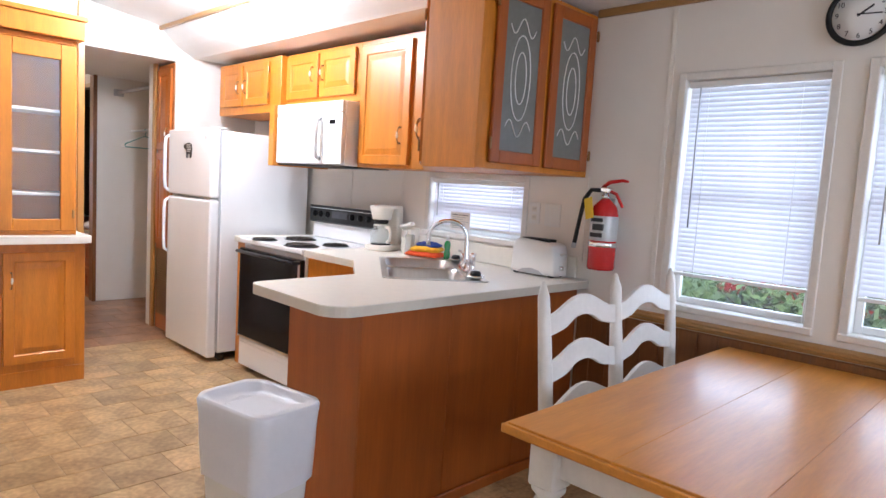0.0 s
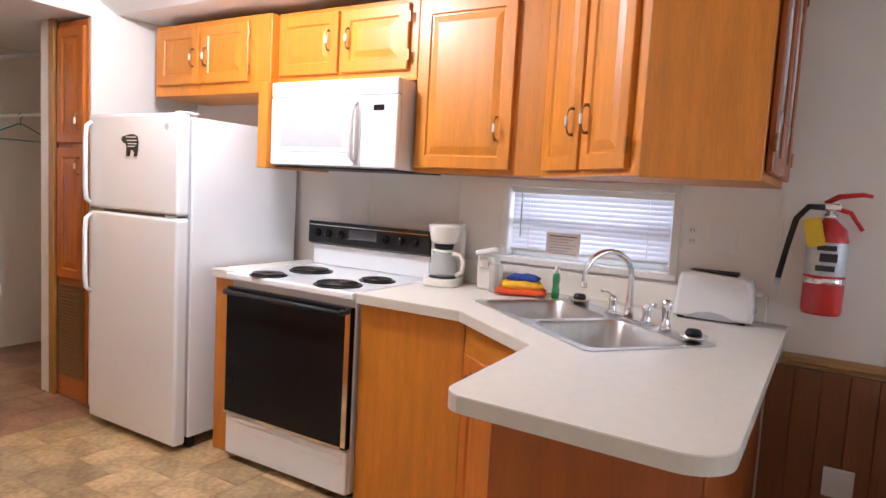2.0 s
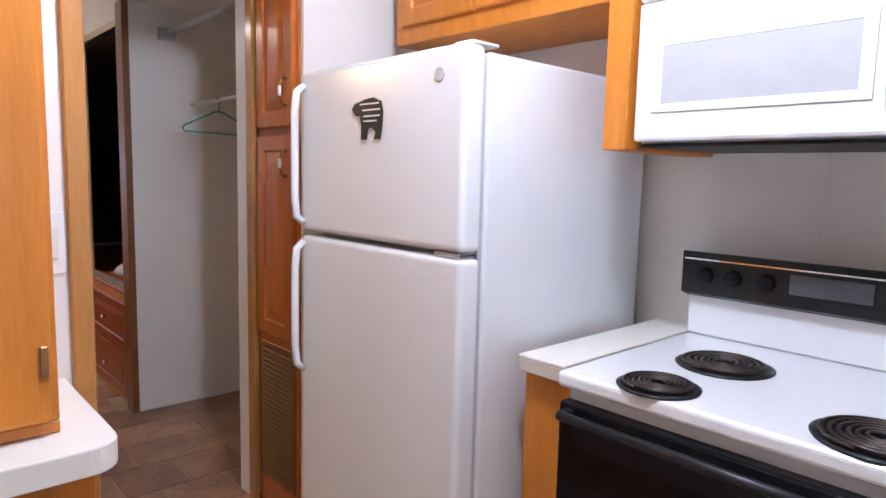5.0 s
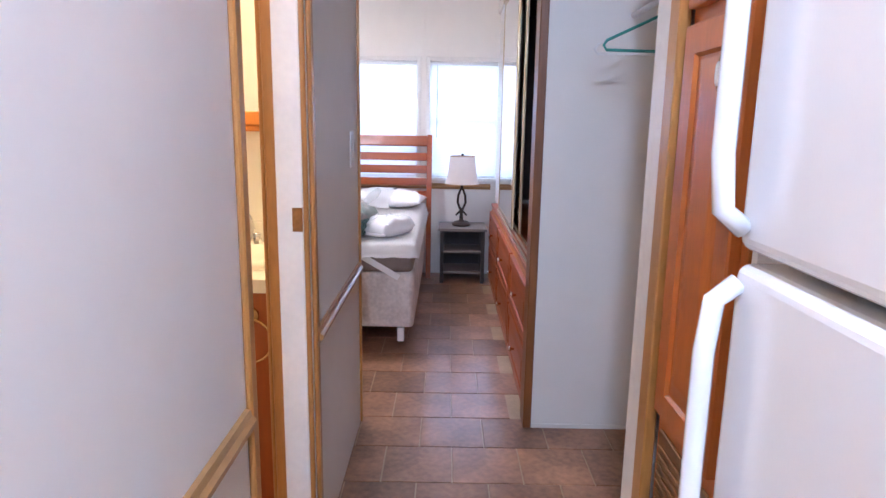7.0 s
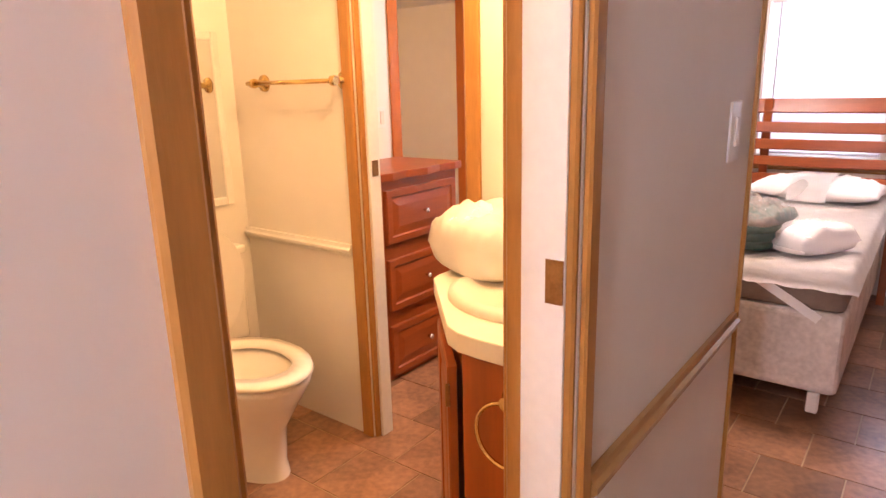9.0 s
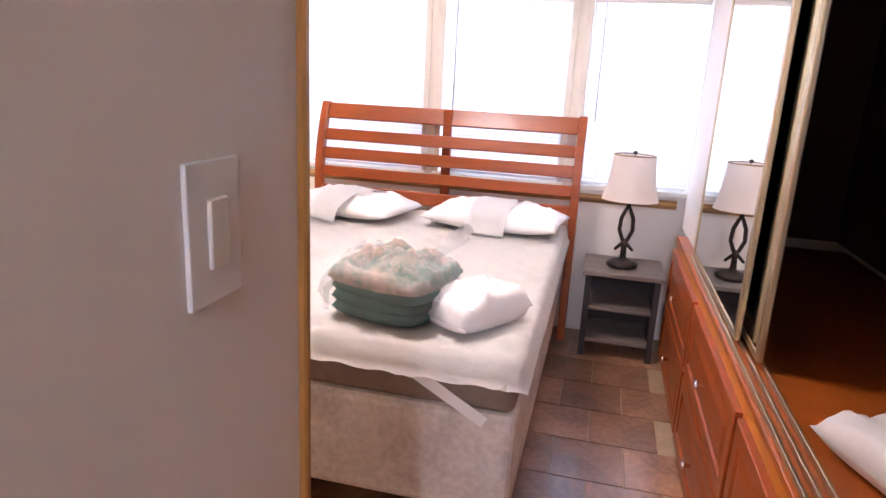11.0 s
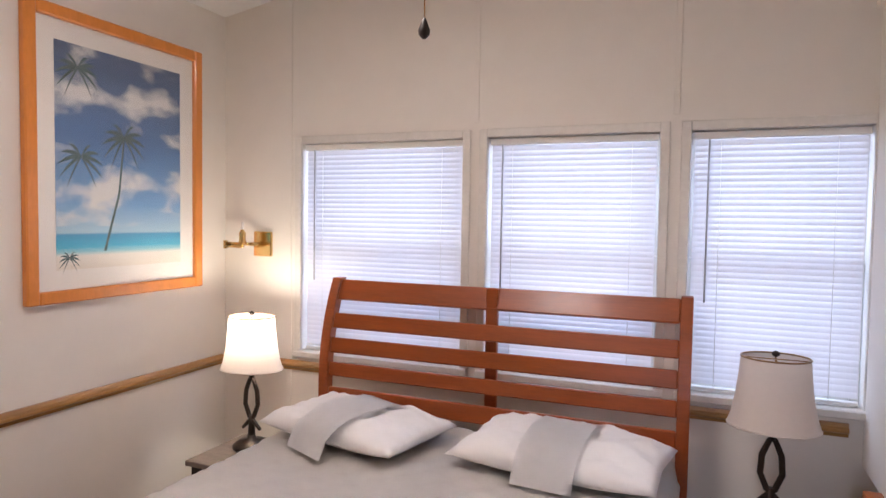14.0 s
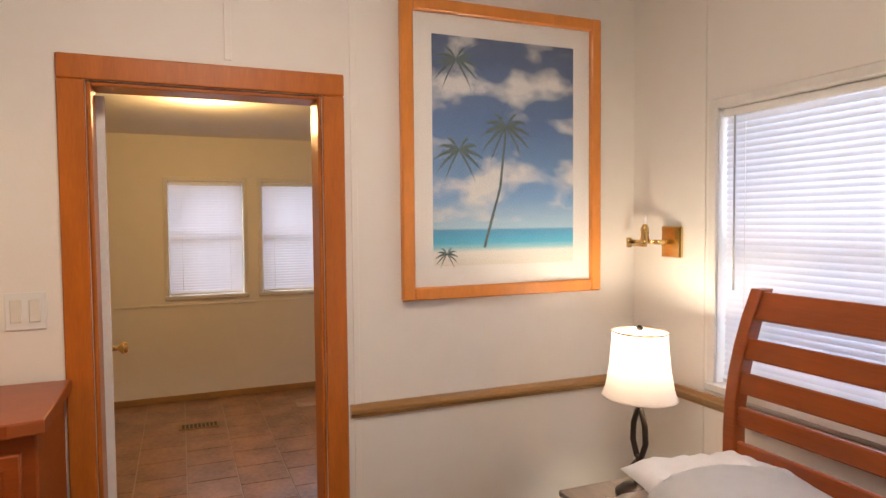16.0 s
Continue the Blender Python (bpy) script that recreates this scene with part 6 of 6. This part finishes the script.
def table_lamp(at, label, lit):
    ob = thing("table_lamp", at, label, "lamp", "bedside lamps")
    part("base", lathe([(0.07, 0), (0.078, 0.008), (0.078, 0.02), (0.055, 0.036), (0.018, 0.045), (0.016, 0.06)], 28), IRON, ob)
    for s in (1, -1):
        pts = [(s * -0.045, 0, 0.085), (s * -0.02, 0, 0.11), (s * 0.012, 0, 0.14), (s * 0.032, 0, 0.19), (s * 0.028, 0, 0.25), (s * 0.010, 0, 0.295), (0, 0, 0.31)]
        part("branch", tube(pts, [0.007, 0.009, 0.010, 0.010, 0.010, 0.009, 0.008], 10), IRON, ob)
    part("stem", tube([(0, 0, 0.055), (0, 0, 0.145)], [0.016, 0.011], 12), IRON, ob)
    part("neck", tube([(0, 0, 0.30), (0, 0, 0.35)], [0.012, 0.010], 12), IRON, ob)
    n = 32
    bm_ = bmesh.new()
    rings_ = []
    for k, (r, z) in enumerate(((0.135, 0.345), (0.124, 0.38), (0.112, 0.44), (0.104, 0.51), (0.100, 0.565))):
        rings_.append([bm_.verts.new((r * (1 + 0.012 * math.cos(4 * a)) * math.cos(a), 0.85 * r * (1 + 0.012 * math.cos(4 * a)) * math.sin(a), z)) for a in [2 * math.pi * q / n for q in range(n)]])
    for a, b in zip(rings_, rings_[1:]):
        for q in range(n):
            bm_.faces.new((a[q], a[(q + 1) % n], b[(q + 1) % n], b[q])).smooth = True
    sh = part("shade", bm_, SHADE, ob, "white linen shade")
    for z, r in ((0.345, 0.1355), (0.565, 0.1005)):
        part("shade_ring", tube([(r * math.cos(2 * math.pi * q / n), 0.85 * r * math.sin(2 * math.pi * q / n), z) for q in range(n)], 0.003, 6, True), BRONZE if z > 0.5 else SHADE, sh)
    part("spider", merge(tube([(-0.1, 0, 0.56), (0.1, 0, 0.56)], 0.002, 6), tube([(0, -0.085, 0.56), (0, 0.085, 0.56)], 0.002, 6), tube([(0, 0, 0.35), (0, 0, 0.57)], 0.003, 6)), BRONZE, ob)
    part("finial", xf(lathe([(0.004, 0), (0.012, 0.006), (0.012, 0.014), (0.003, 0.02)], 12), pose(0, 0, 0.567)), IRON, ob)
    if lit:
        part("bulb", xf(lathe([(0.012, 0), (0.02, 0.02), (0.028, 0.045), (0.02, 0.065), (0.004, 0.072)], 16), pose(0.02, 0, 0.475)), glowing("lit_bulb", (1.0, 0.88, 0.66), 12.0), ob, "glowing bulb").visible_shadow = False


table_lamp(pose(1.975, 9.66, 0.453), "table lamp with twisted dark bronze base and linen shade, off", False)
table_lamp(pose(0.0, 9.58, 0.453), "lit table lamp with twisted dark bronze base and linen shade", True)

sconce = thing("wall_sconce", pose(-0.16, Y_N, 1.31), "polished brass swing-arm wall sconce without a shade", "wall lamp")
part("plate", box(-0.05, 0.05, -0.018, -0.001, -0.058, 0.058, 0.004), BRASS, sconce)
part("arm", merge(tube([(0, -0.018, 0), (0, -0.07, 0), (-0.02, -0.075, 0)], 0.009, 8), tube([(-0.02, -0.075, 0), (-0.16, -0.08, 0)], 0.007, 8), tube([(-0.16, -0.085, -0.012), (-0.045, -0.095, -0.012)], 0.007, 8), tube([(-0.16, -0.08, -0.024), (-0.16, -0.08, 0.014)], 0.010, 8)), BRASS, sconce)
part("socket", xf(lathe([(0.012, 0), (0.018, 0.01), (0.014, 0.03), (0.016, 0.055), (0.005, 0.075)], 14), pose(-0.05, -0.095, -0.005)), BRASS, sconce)
part("candle", tube([(-0.05, -0.095, 0.065), (-0.05, -0.095, 0.10)], 0.007, 8), PLASTIC, sconce, "white candle sleeve")

# framed picture
def picture_paint():
    m = bpy.data.materials.new("beach_print")
    m.use_nodes = True
    nt, n = m.node_tree, m.node_tree.nodes
    p = n["Principled BSDF"]
    co, sep, ramp = n.new("ShaderNodeTexCoord"), n.new("ShaderNodeSeparateXYZ"), n.new("ShaderNodeValToRGB")
    nt.links.new(co.outputs["Object"], sep.inputs[0])
    mr = n.new("ShaderNodeMapRange")
    mr.inputs[1].default_value, mr.inputs[2].default_value = -0.4075, 0.4075
    nt.links.new(sep.outputs["Z"], mr.inputs[0]), nt.links.new(mr.outputs[0], ramp.inputs[0])
    els = ramp.color_ramp.elements
    els[0].position, els[0].color = 0.0, (0.72, 0.66, 0.56, 1)
    els[1].position, els[1].color = 1.0, (0.020, 0.065, 0.17, 1)
    for pos, c in ((0.06, (0.78, 0.74, 0.66)), (0.075, (0.30, 0.58, 0.62)), (0.10, (0.01, 0.40, 0.62)), (0.155, (0.01, 0.27, 0.52)), (0.165, (0.36, 0.55, 0.66)), (0.30, (0.13, 0.32, 0.60)), (0.6, (0.045, 0.15, 0.36))):
        e = els.new(pos)
        e.color = (*c, 1)
    cl, cr, mx, mp = n.new("ShaderNodeTexNoise"), n.new("ShaderNodeValToRGB"), n.new("ShaderNodeMix"), n.new("ShaderNodeMapping")
    mp.inputs["Scale"].default_value, mp.inputs["Location"].default_value = (2.6, 1, 4.4), (1.3, 0, 0.7)
    cl.inputs["Scale"].default_value, cl.inputs["Detail"].default_value = 1.5, 4
    nt.links.new(co.outputs["Object"], mp.inputs[0]), nt.links.new(mp.outputs[0], cl.inputs["Vector"]), nt.links.new(cl.outputs[0], cr.inputs[0])
    cr.color_ramp.elements[0].position, cr.color_ramp.elements[1].position = 0.50, 0.64
    gt, mu = n.new("ShaderNodeMath"), n.new("ShaderNodeMath")
    gt.operation, gt.inputs[1].default_value, mu.operation = "GREATER_THAN", -0.25, "MULTIPLY"
    nt.links.new(sep.outputs["Z"], gt.inputs[0]), nt.links.new(cr.outputs[0], mu.inputs[0]), nt.links.new(gt.outputs[0], mu.inputs[1])
    mx.data_type = "RGBA"
    nt.links.new(mu.outputs[0], mx.inputs[0]), nt.links.new(ramp.outputs[0], mx.inputs[6])
    mx.inputs[7].default_value = (0.66, 0.66, 0.64, 1)
    nt.links.new(mx.outputs[2], p.inputs["Base Color"])
    p.inputs["Roughness"].default_value = 0.5
    return m


pic = thing("framed_picture", pose(X_W, 9.277, 1.642, rz=90), "framed palm beach print in an orange wood frame", "picture")
PW, PH = 0.41, 0.524
part("frame", merge(box(-PW, -PW + 0.045, -0.032, -0.001, -PH, PH, 0.005), box(PW - 0.045, PW, -0.032, -0.001, -PH, PH, 0.005), box(-PW + 0.045, PW - 0.045, -0.032, -0.001, PH - 0.045, PH, 0.005), box(-PW + 0.045, PW - 0.045, -0.032, -0.001, -PH, -PH + 0.045, 0.005)), ORANGEW, pic, "orange stained wood frame")
part("mount", box(-PW + 0.04, PW - 0.04, -0.012, -0.002, -PH + 0.04, PH - 0.04, 0), MAT_CARD, pic, "white mount card")
pr = part("print", box(-0.2915, 0.2915, -0.0135, -0.0125, -0.4075, 0.4075, 0), picture_paint(), pic, "palm beach print")
PALM = shader("palm_print", (0.03, 0.085, 0.09), 0.6, var=0.3, scale=20)


def palm(cx, cz, size, trunk):
    bms = []
    for k in range(11):
        a = radians(-48 + 28 * k)
        pts = [(cx + size * r * math.cos(a), cz + size * (r * math.sin(a) - 0.42 * r * r)) for r in (0, 0.35, 0.7, 1.0)]
        wd = (0.03, 0.085, 0.065, 0.008)
        up_ = [(x, z + size * w) for (x, z), w in zip(pts, wd)]
        dn_ = [(x, z - size * w) for (x, z), w in zip(pts, wd)]
        bms.append(xf(prism(up_ + dn_[::-1], 0.0137 + 0.0001 * k, 0.0139 + 0.0001 * k), pose(0, 0, 0, 90)))
    if trunk:
        bms.append(xf(prism([(cx - 0.004, cz), (cx + 0.004, cz), (cx - 0.02, cz - trunk * 0.5), (cx - 0.085, cz - trunk), (cx - 0.097, cz - trunk), (cx - 0.03, cz - trunk * 0.5)], 0.0137, 0.0139), pose(0, 0, 0, 90)))
    return merge(*bms)


part("palm_tree", palm(0.00, 0.095, 0.105, 0.44), PALM, pr)
part("palm_tree", palm(-0.19, 0.005, 0.095, 0.0), PALM, pr)
part("palm_tree", palm(-0.20, 0.325, 0.09, 0.0), PALM, pr)
part("palm_tree", palm(-0.24, -0.365, 0.045, 0.0), PALM, pr)
gl = part("glass", box(-PW + 0.043, PW - 0.043, -0.0185, -0.0165, -PH + 0.043, PH - 0.043, 0), clear("picture_glass", (1, 1, 1), 0.02, 0.95), pic, "clear glass")
gl.visible_shadow = False

# pull cord
cord = thing("pull_cord", pose(1.31, 8.38, 1.737), "ceiling pull cord with a dark wooden drop", "pull cord")
part("drop", lathe([(0.003, 0), (0.009, 0.006), (0.010, 0.014), (0.005, 0.028), (0.002, 0.034)], 14), DARKWOOD, cord)
part("cord", tube([(0, 0, 0.033), (0, 0, 0.895)], 0.0012, 5), BRASS, cord)

# wardrobe: drawers, ledge, sliding mirror doors
ward = thing("wardrobe", pose(0, 0, 0), "built-in cherry drawer chest under sliding mirror wardrobe doors", "wardrobe")
WX = 2.222
part("carcass", box(WX, 2.96, 7.13, 9.62, 0.001, 0.625, 0.003), OAKH, ward, "oak drawer carcass")
part("ledge", box(WX - 0.006, 2.96, 7.13, 9.62, 0.626, 0.648, 0.003), PANEL, ward, "reddish wood closet floor")
for y0, y1 in ((8.775, 9.605), (7.925, 8.745), (7.15, 7.895)):
    for z0, z1 in ((0.045, 0.305), (0.325, 0.585)):
        d = part("drawer", raised_door(y1 - y0, z1 - z0, 0.02, 0.045), CHERRY, ward, at=pose(WX - 0.0205, y1, z0, rz=FACE_W))
        part("knob", xf(lathe([(0.006, 0), (0.006, 0.012), (0.014, 0.018), (0.014, 0.026), (0.005, 0.03)], 14), pose((y1 - y0) * 0.5, 0, (z1 - z0) * 0.5, 90)), CHROME, d, "bright metal knob")
for x0 in (0.004, 0.030, 0.058):
    part("track_rib", box(WX + x0, WX + x0 + 0.006, 7.13, 9.17, 0.649, 0.664, 0.001), GOLD, ward, "gold metal track rib")
part("track", box(WX + 0.002, WX + 0.068, 7.13, 9.17, 2.10, 2.138, 0.002), GOLD, ward, "gold metal track")
for x, y0, y1 in ((WX + 0.012, 8.20, 9.165), (WX + 0.040, 8.055, 9.02)):
    d = part("sliding_door", merge(box(x, x + 0.016, y0, y0 + 0.03, 0.666, 2.098, 0.003), box(x, x + 0.016, y1 - 0.03, y1, 0.666, 2.098, 0.003), box(x, x + 0.016, y0 + 0.03, y1 - 0.03, 0.666, 0.69, 0.003), box(x, x + 0.016, y0 + 0.03, y1 - 0.03, 2.07, 2.098, 0.003)), GOLD, ward, "gold framed sliding door")
    part("mirror", box(x + 0.003, x + 0.008, y0 + 0.028, y1 - 0.028, 0.688, 2.072, 0), MIRROR, d)
# added dark sheets carry the shade inside the open wardrobe
structure("wall_closet_lining", merge(box(2.985, 2.9985, 7.115, 9.86, 0.65, 2.4, 0), box(2.31, 2.984, 9.845, 9.862, 0.65, 2.4, 0), box(2.31, 2.984, 7.115, 7.13, 0.65, 2.4, 0)), DARKIN, "wardrobe lining coloured dark for shade")
structure("ceiling_wardrobe", box(2.30, 2.984, 7.131, 9.844, 2.12, 2.14, 0), DARKIN, "wardrobe ceiling coloured dark for shade")
wb = thing("towel_bag", pose(2.46, 7.60, 0.650, rz=20), "crumpled white bag on the wardrobe floor", "bag")
part("bag", pillowy(0.26, 0.30, 0.10, wrinkle=0.03, power=0.3, seed=52), BAG, wb)

# dresser
dres = thing("dresser", pose(0.02, 7.29, 0, rz=90), "small cherry dresser with three drawers and scalloped top", "dresser")
# local: x runs south to north, front at y = 0 looking to -y (east)
part("body", box(0, 0.55, 0.0, 0.385, 0.001, 0.915, 0.004), CHERRY, dres)
topo = [(-0.02, 0.39), (-0.02, -0.02), (0.06, -0.035), (0.16, -0.02), (0.28, -0.045), (0.40, -0.02), (0.50, -0.035), (0.57, -0.02), (0.57, 0.39)]
part("top", prism(topo, 0.916, 0.95, 0.004), CHERRY, dres)
for z0, z1 in ((0.03, 0.265), (0.335, 0.57), (0.64, 0.875)):
    d = part("drawer", raised_door(0.49, z1 - z0, 0.02, 0.03), CHERRY, dres, at=pose(0.03, -0.0205, z0))
    part("knob", xf(lathe([(0.005, 0), (0.005, 0.012), (0.013, 0.018), (0.012, 0.026), (0.004, 0.03)], 14), pose(0.245, 0, (z1 - z0) / 2, 90)), CHROME, d, "bright metal knob")

# porch room
leaf = thing("door_4", pose(X_W - 0.125, 7.935, 0, rz=186), "white hinged door standing open into the porch", "door")
part("panel", box(0, 0.66, -0.018, 0.018, 0.01, 1.79, 0.003), PAINTW, leaf)
part("knob", merge(xf(lathe([(0.028, 0), (0.012, 0.01), (0.010, 0.03), (0.026, 0.045), (0.022, 0.062), (0.004, 0.066)], 16), pose(0.60, -0.018, 0.90, 90)), xf(lathe([(0.028, 0), (0.012, 0.01), (0.010, 0.03), (0.026, 0.045), (0.022, 0.062), (0.004, 0.066)], 16), pose(0.60, 0.018, 0.90, -90))), BRASS, leaf, "brass door knob")
reg = thing("floor_vent", pose(-2.93, 8.25, 0.001), "brown metal floor register", "floor vent")
part("frame", box(-0.06, 0.06, -0.13, 0.13, 0, 0.005, 0.001), BRONZE, reg)
for k in range(9):
    part("slot", box(-0.045, 0.045, -0.108 + 0.026 * k, -0.092 + 0.026 * k, 0.0052, 0.006, 0), BLACKP, reg)
structure("trim", box(-3.646, -3.640, 6.2, 10.6, 0.75, 0.765, 0.001), WALL, "cream panel seam trim")
# added globe, out of view, in place of the supposed fan light
bl = thing("ceiling_light", pose(0.9, 8.3, 2.595), "plain globe standing in for the unseen bedroom fan light, lit", "ceiling light")
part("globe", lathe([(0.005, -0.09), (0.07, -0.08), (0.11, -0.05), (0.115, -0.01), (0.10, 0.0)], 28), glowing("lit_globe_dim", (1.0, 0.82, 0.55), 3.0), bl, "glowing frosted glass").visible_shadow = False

# ---- outside the dining windows ----
random.seed(5)


def shrub(x, y, h, w):
    ob = thing("shrub", pose(x, y, -0.72), "leafy green garden shrub on the lawn", "shrub", "garden shrubs")
    part("stem", merge(*[tube([(0, 0, 0), (0.15 * w * math.cos(a), 0.15 * w * math.sin(a), h * 0.4), (0.35 * w * math.cos(a), 0.35 * w * math.sin(a), h * 0.75)], [0.04, 0.025, 0.01], 6) for a in (0.3, 2.2, 4.4)]), BARK, ob)
    bm_ = bmesh.new()
    for k in range(900):
        a, r, z = random.uniform(0, 6.283), w * 0.5 * random.random() ** 0.5, random.uniform(0.12, 1) * h
        r *= 1.15 - 0.75 * (z / h - 0.45) ** 2 * 2 + 0.25 * math.sin(3 * a + z * 4)
        c = Vector((r * math.cos(a), r * math.sin(a), z))
        u, v = Vector((random.gauss(0, 1), random.gauss(0, 1), random.gauss(0, 1))).normalized(), Vector((random.gauss(0, 1), random.gauss(0, 1), random.gauss(0, 1))).normalized()
        s = random.uniform(0.05, 0.10)
        bm_.faces.new([bm_.verts.new(c + s * q) for q in (u, v * 0.5, -u, -v * 0.5)])
    part("leaves", bm_, LEAF, ob)


for x, y, h, w in ((9.5, 1.6, 1.1, 2.0), (10.2, 3.2, 1.0, 2.2), (9.0, 0.0, 1.2, 2.0), (11, 5.6, 1.3, 2.4)):
    shrub(x, y, h, w)
car = thing("parked_car", pose(13.5, 3.0, -0.72, rz=80), "red parked car on the grass beyond the shrubs", "car")
part("body", xf(prism([(-2.1, 0.3), (-2.1, 0.75), (-1.5, 0.9), (-0.9, 1.4), (0.7, 1.42), (1.3, 0.95), (2.1, 0.8), (2.15, 0.3)], -0.85, 0.85, 0.08), pose(0, 0, 0, 90)), CARRED, car)
part("side_glass", merge(box(-0.8, 0.65, -0.865, -0.852, 0.98, 1.32, 0.01), box(-0.8, 0.65, 0.852, 0.865, 0.98, 1.32, 0.01)), BLACK, car, "dark side windows")
for x in (-1.3, 1.3):
    for y in (-0.75, 0.75):
        w_ = part("wheel", xf(lathe([(0.2, -0.1), (0.32, -0.1), (0.33, 0), (0.32, 0.1), (0.2, 0.1)], 20), pose(x, y, 0.33, 90)), RUBBER, car, "black tyre")
        part("rim", xf(lathe([(0.19, -0.09), (0.2, 0), (0.19, 0.09)], 16), pose(x, y, 0.33, 90)), SILVER, w_)
# ---- vinyl tiles, last ----
T = 0.262


def in_rooms(x, y):
    if x > X_E or x < X_W or y < Y_S or y > Y_N:
        return False
    if y > 7.1 and x > 2.23:
        return False
    return True


tile_bm = box(-T / 2 + 0.0022, T / 2 - 0.0022, -T / 2 + 0.0022, T / 2 - 0.0022, -0.0034, 0.0, 0.0012)
tile_one, tile_two = None, None
rest = []
count = 0
ny = int((Y_N - Y_S) / T) + 2
for j in range(ny):
    y = Y_S + 0.02 + T * j
    shift = (j % 2) * T / 2
    for i in range(16):
        x = X_W - 0.08 + shift + T * i
        if not in_rooms(x, y):
            continue
        near = (3.0 < y < 5.7 and 0.5 < x < 2.35) or (5.7 <= y < 9.9 and 1.55 < x < 2.30) or (5.7 < y < 7.4 and -0.2 < x < 1.0) or (2.2 < y <= 3.0 and 0.9 < x < 1.7)
        if near and count < 300:
            count += 1
            if tile_one is None:
                tile_two = part("tile", tile_bm.copy(), TILE_DIM, floor, at=pose(2.6, 8.5, 0))
                tile_one = part("tile", tile_bm, TILE, floor, at=pose(x, y, 0))
            else:
                again(tile_one if y < HEAD_Y else tile_two, "tile", floor, pose(x, y, 0, 0, 0, random.choice((0, 90, 180, 270))))
        else:
            rest.append((x, y))
for i in range(13):
    for j in range(18):
        x = -3.62 + T * i + (j % 2) * T / 2
        if x + T / 2 < X_W - 0.004:
            rest.append((x, 6.2 + T * j))
g, b = T / 2 - 0.0022, 0.0012
# rows past HEAD_Y take the vinyl with the dimness in its colour
for mat, some in ((TILE, [p for p in rest if p[1] < HEAD_Y]), (TILE_DIM, [p for p in rest if p[1] >= HEAD_Y])):
    verts, faces = [], []
    for x, y in some:
        k = len(verts)
        verts += [(x + sx * g, y + sy * g, -0.0034) for sx, sy in ((-1, -1), (1, -1), (1, 1), (-1, 1))]
        verts += [(x + sx * (g - b), y + sy * (g - b), 0.0) for sx, sy in ((-1, -1), (1, -1), (1, 1), (-1, 1))]
        faces += [(k + 4, k + 5, k + 6, k + 7)] + [(k + a, k + (a + 1) % 4, k + 4 + (a + 1) % 4, k + 4 + a) for a in range(4)]
    me = bpy.data.meshes.new("far_tiles")
    me.from_pydata(verts, [], faces)
    me.materials.append(mat)
    far = new("far_tiles", me)
    far.parent = floor
    tagged(far, "stone-patterned vinyl tiles", "", "", "stuff")
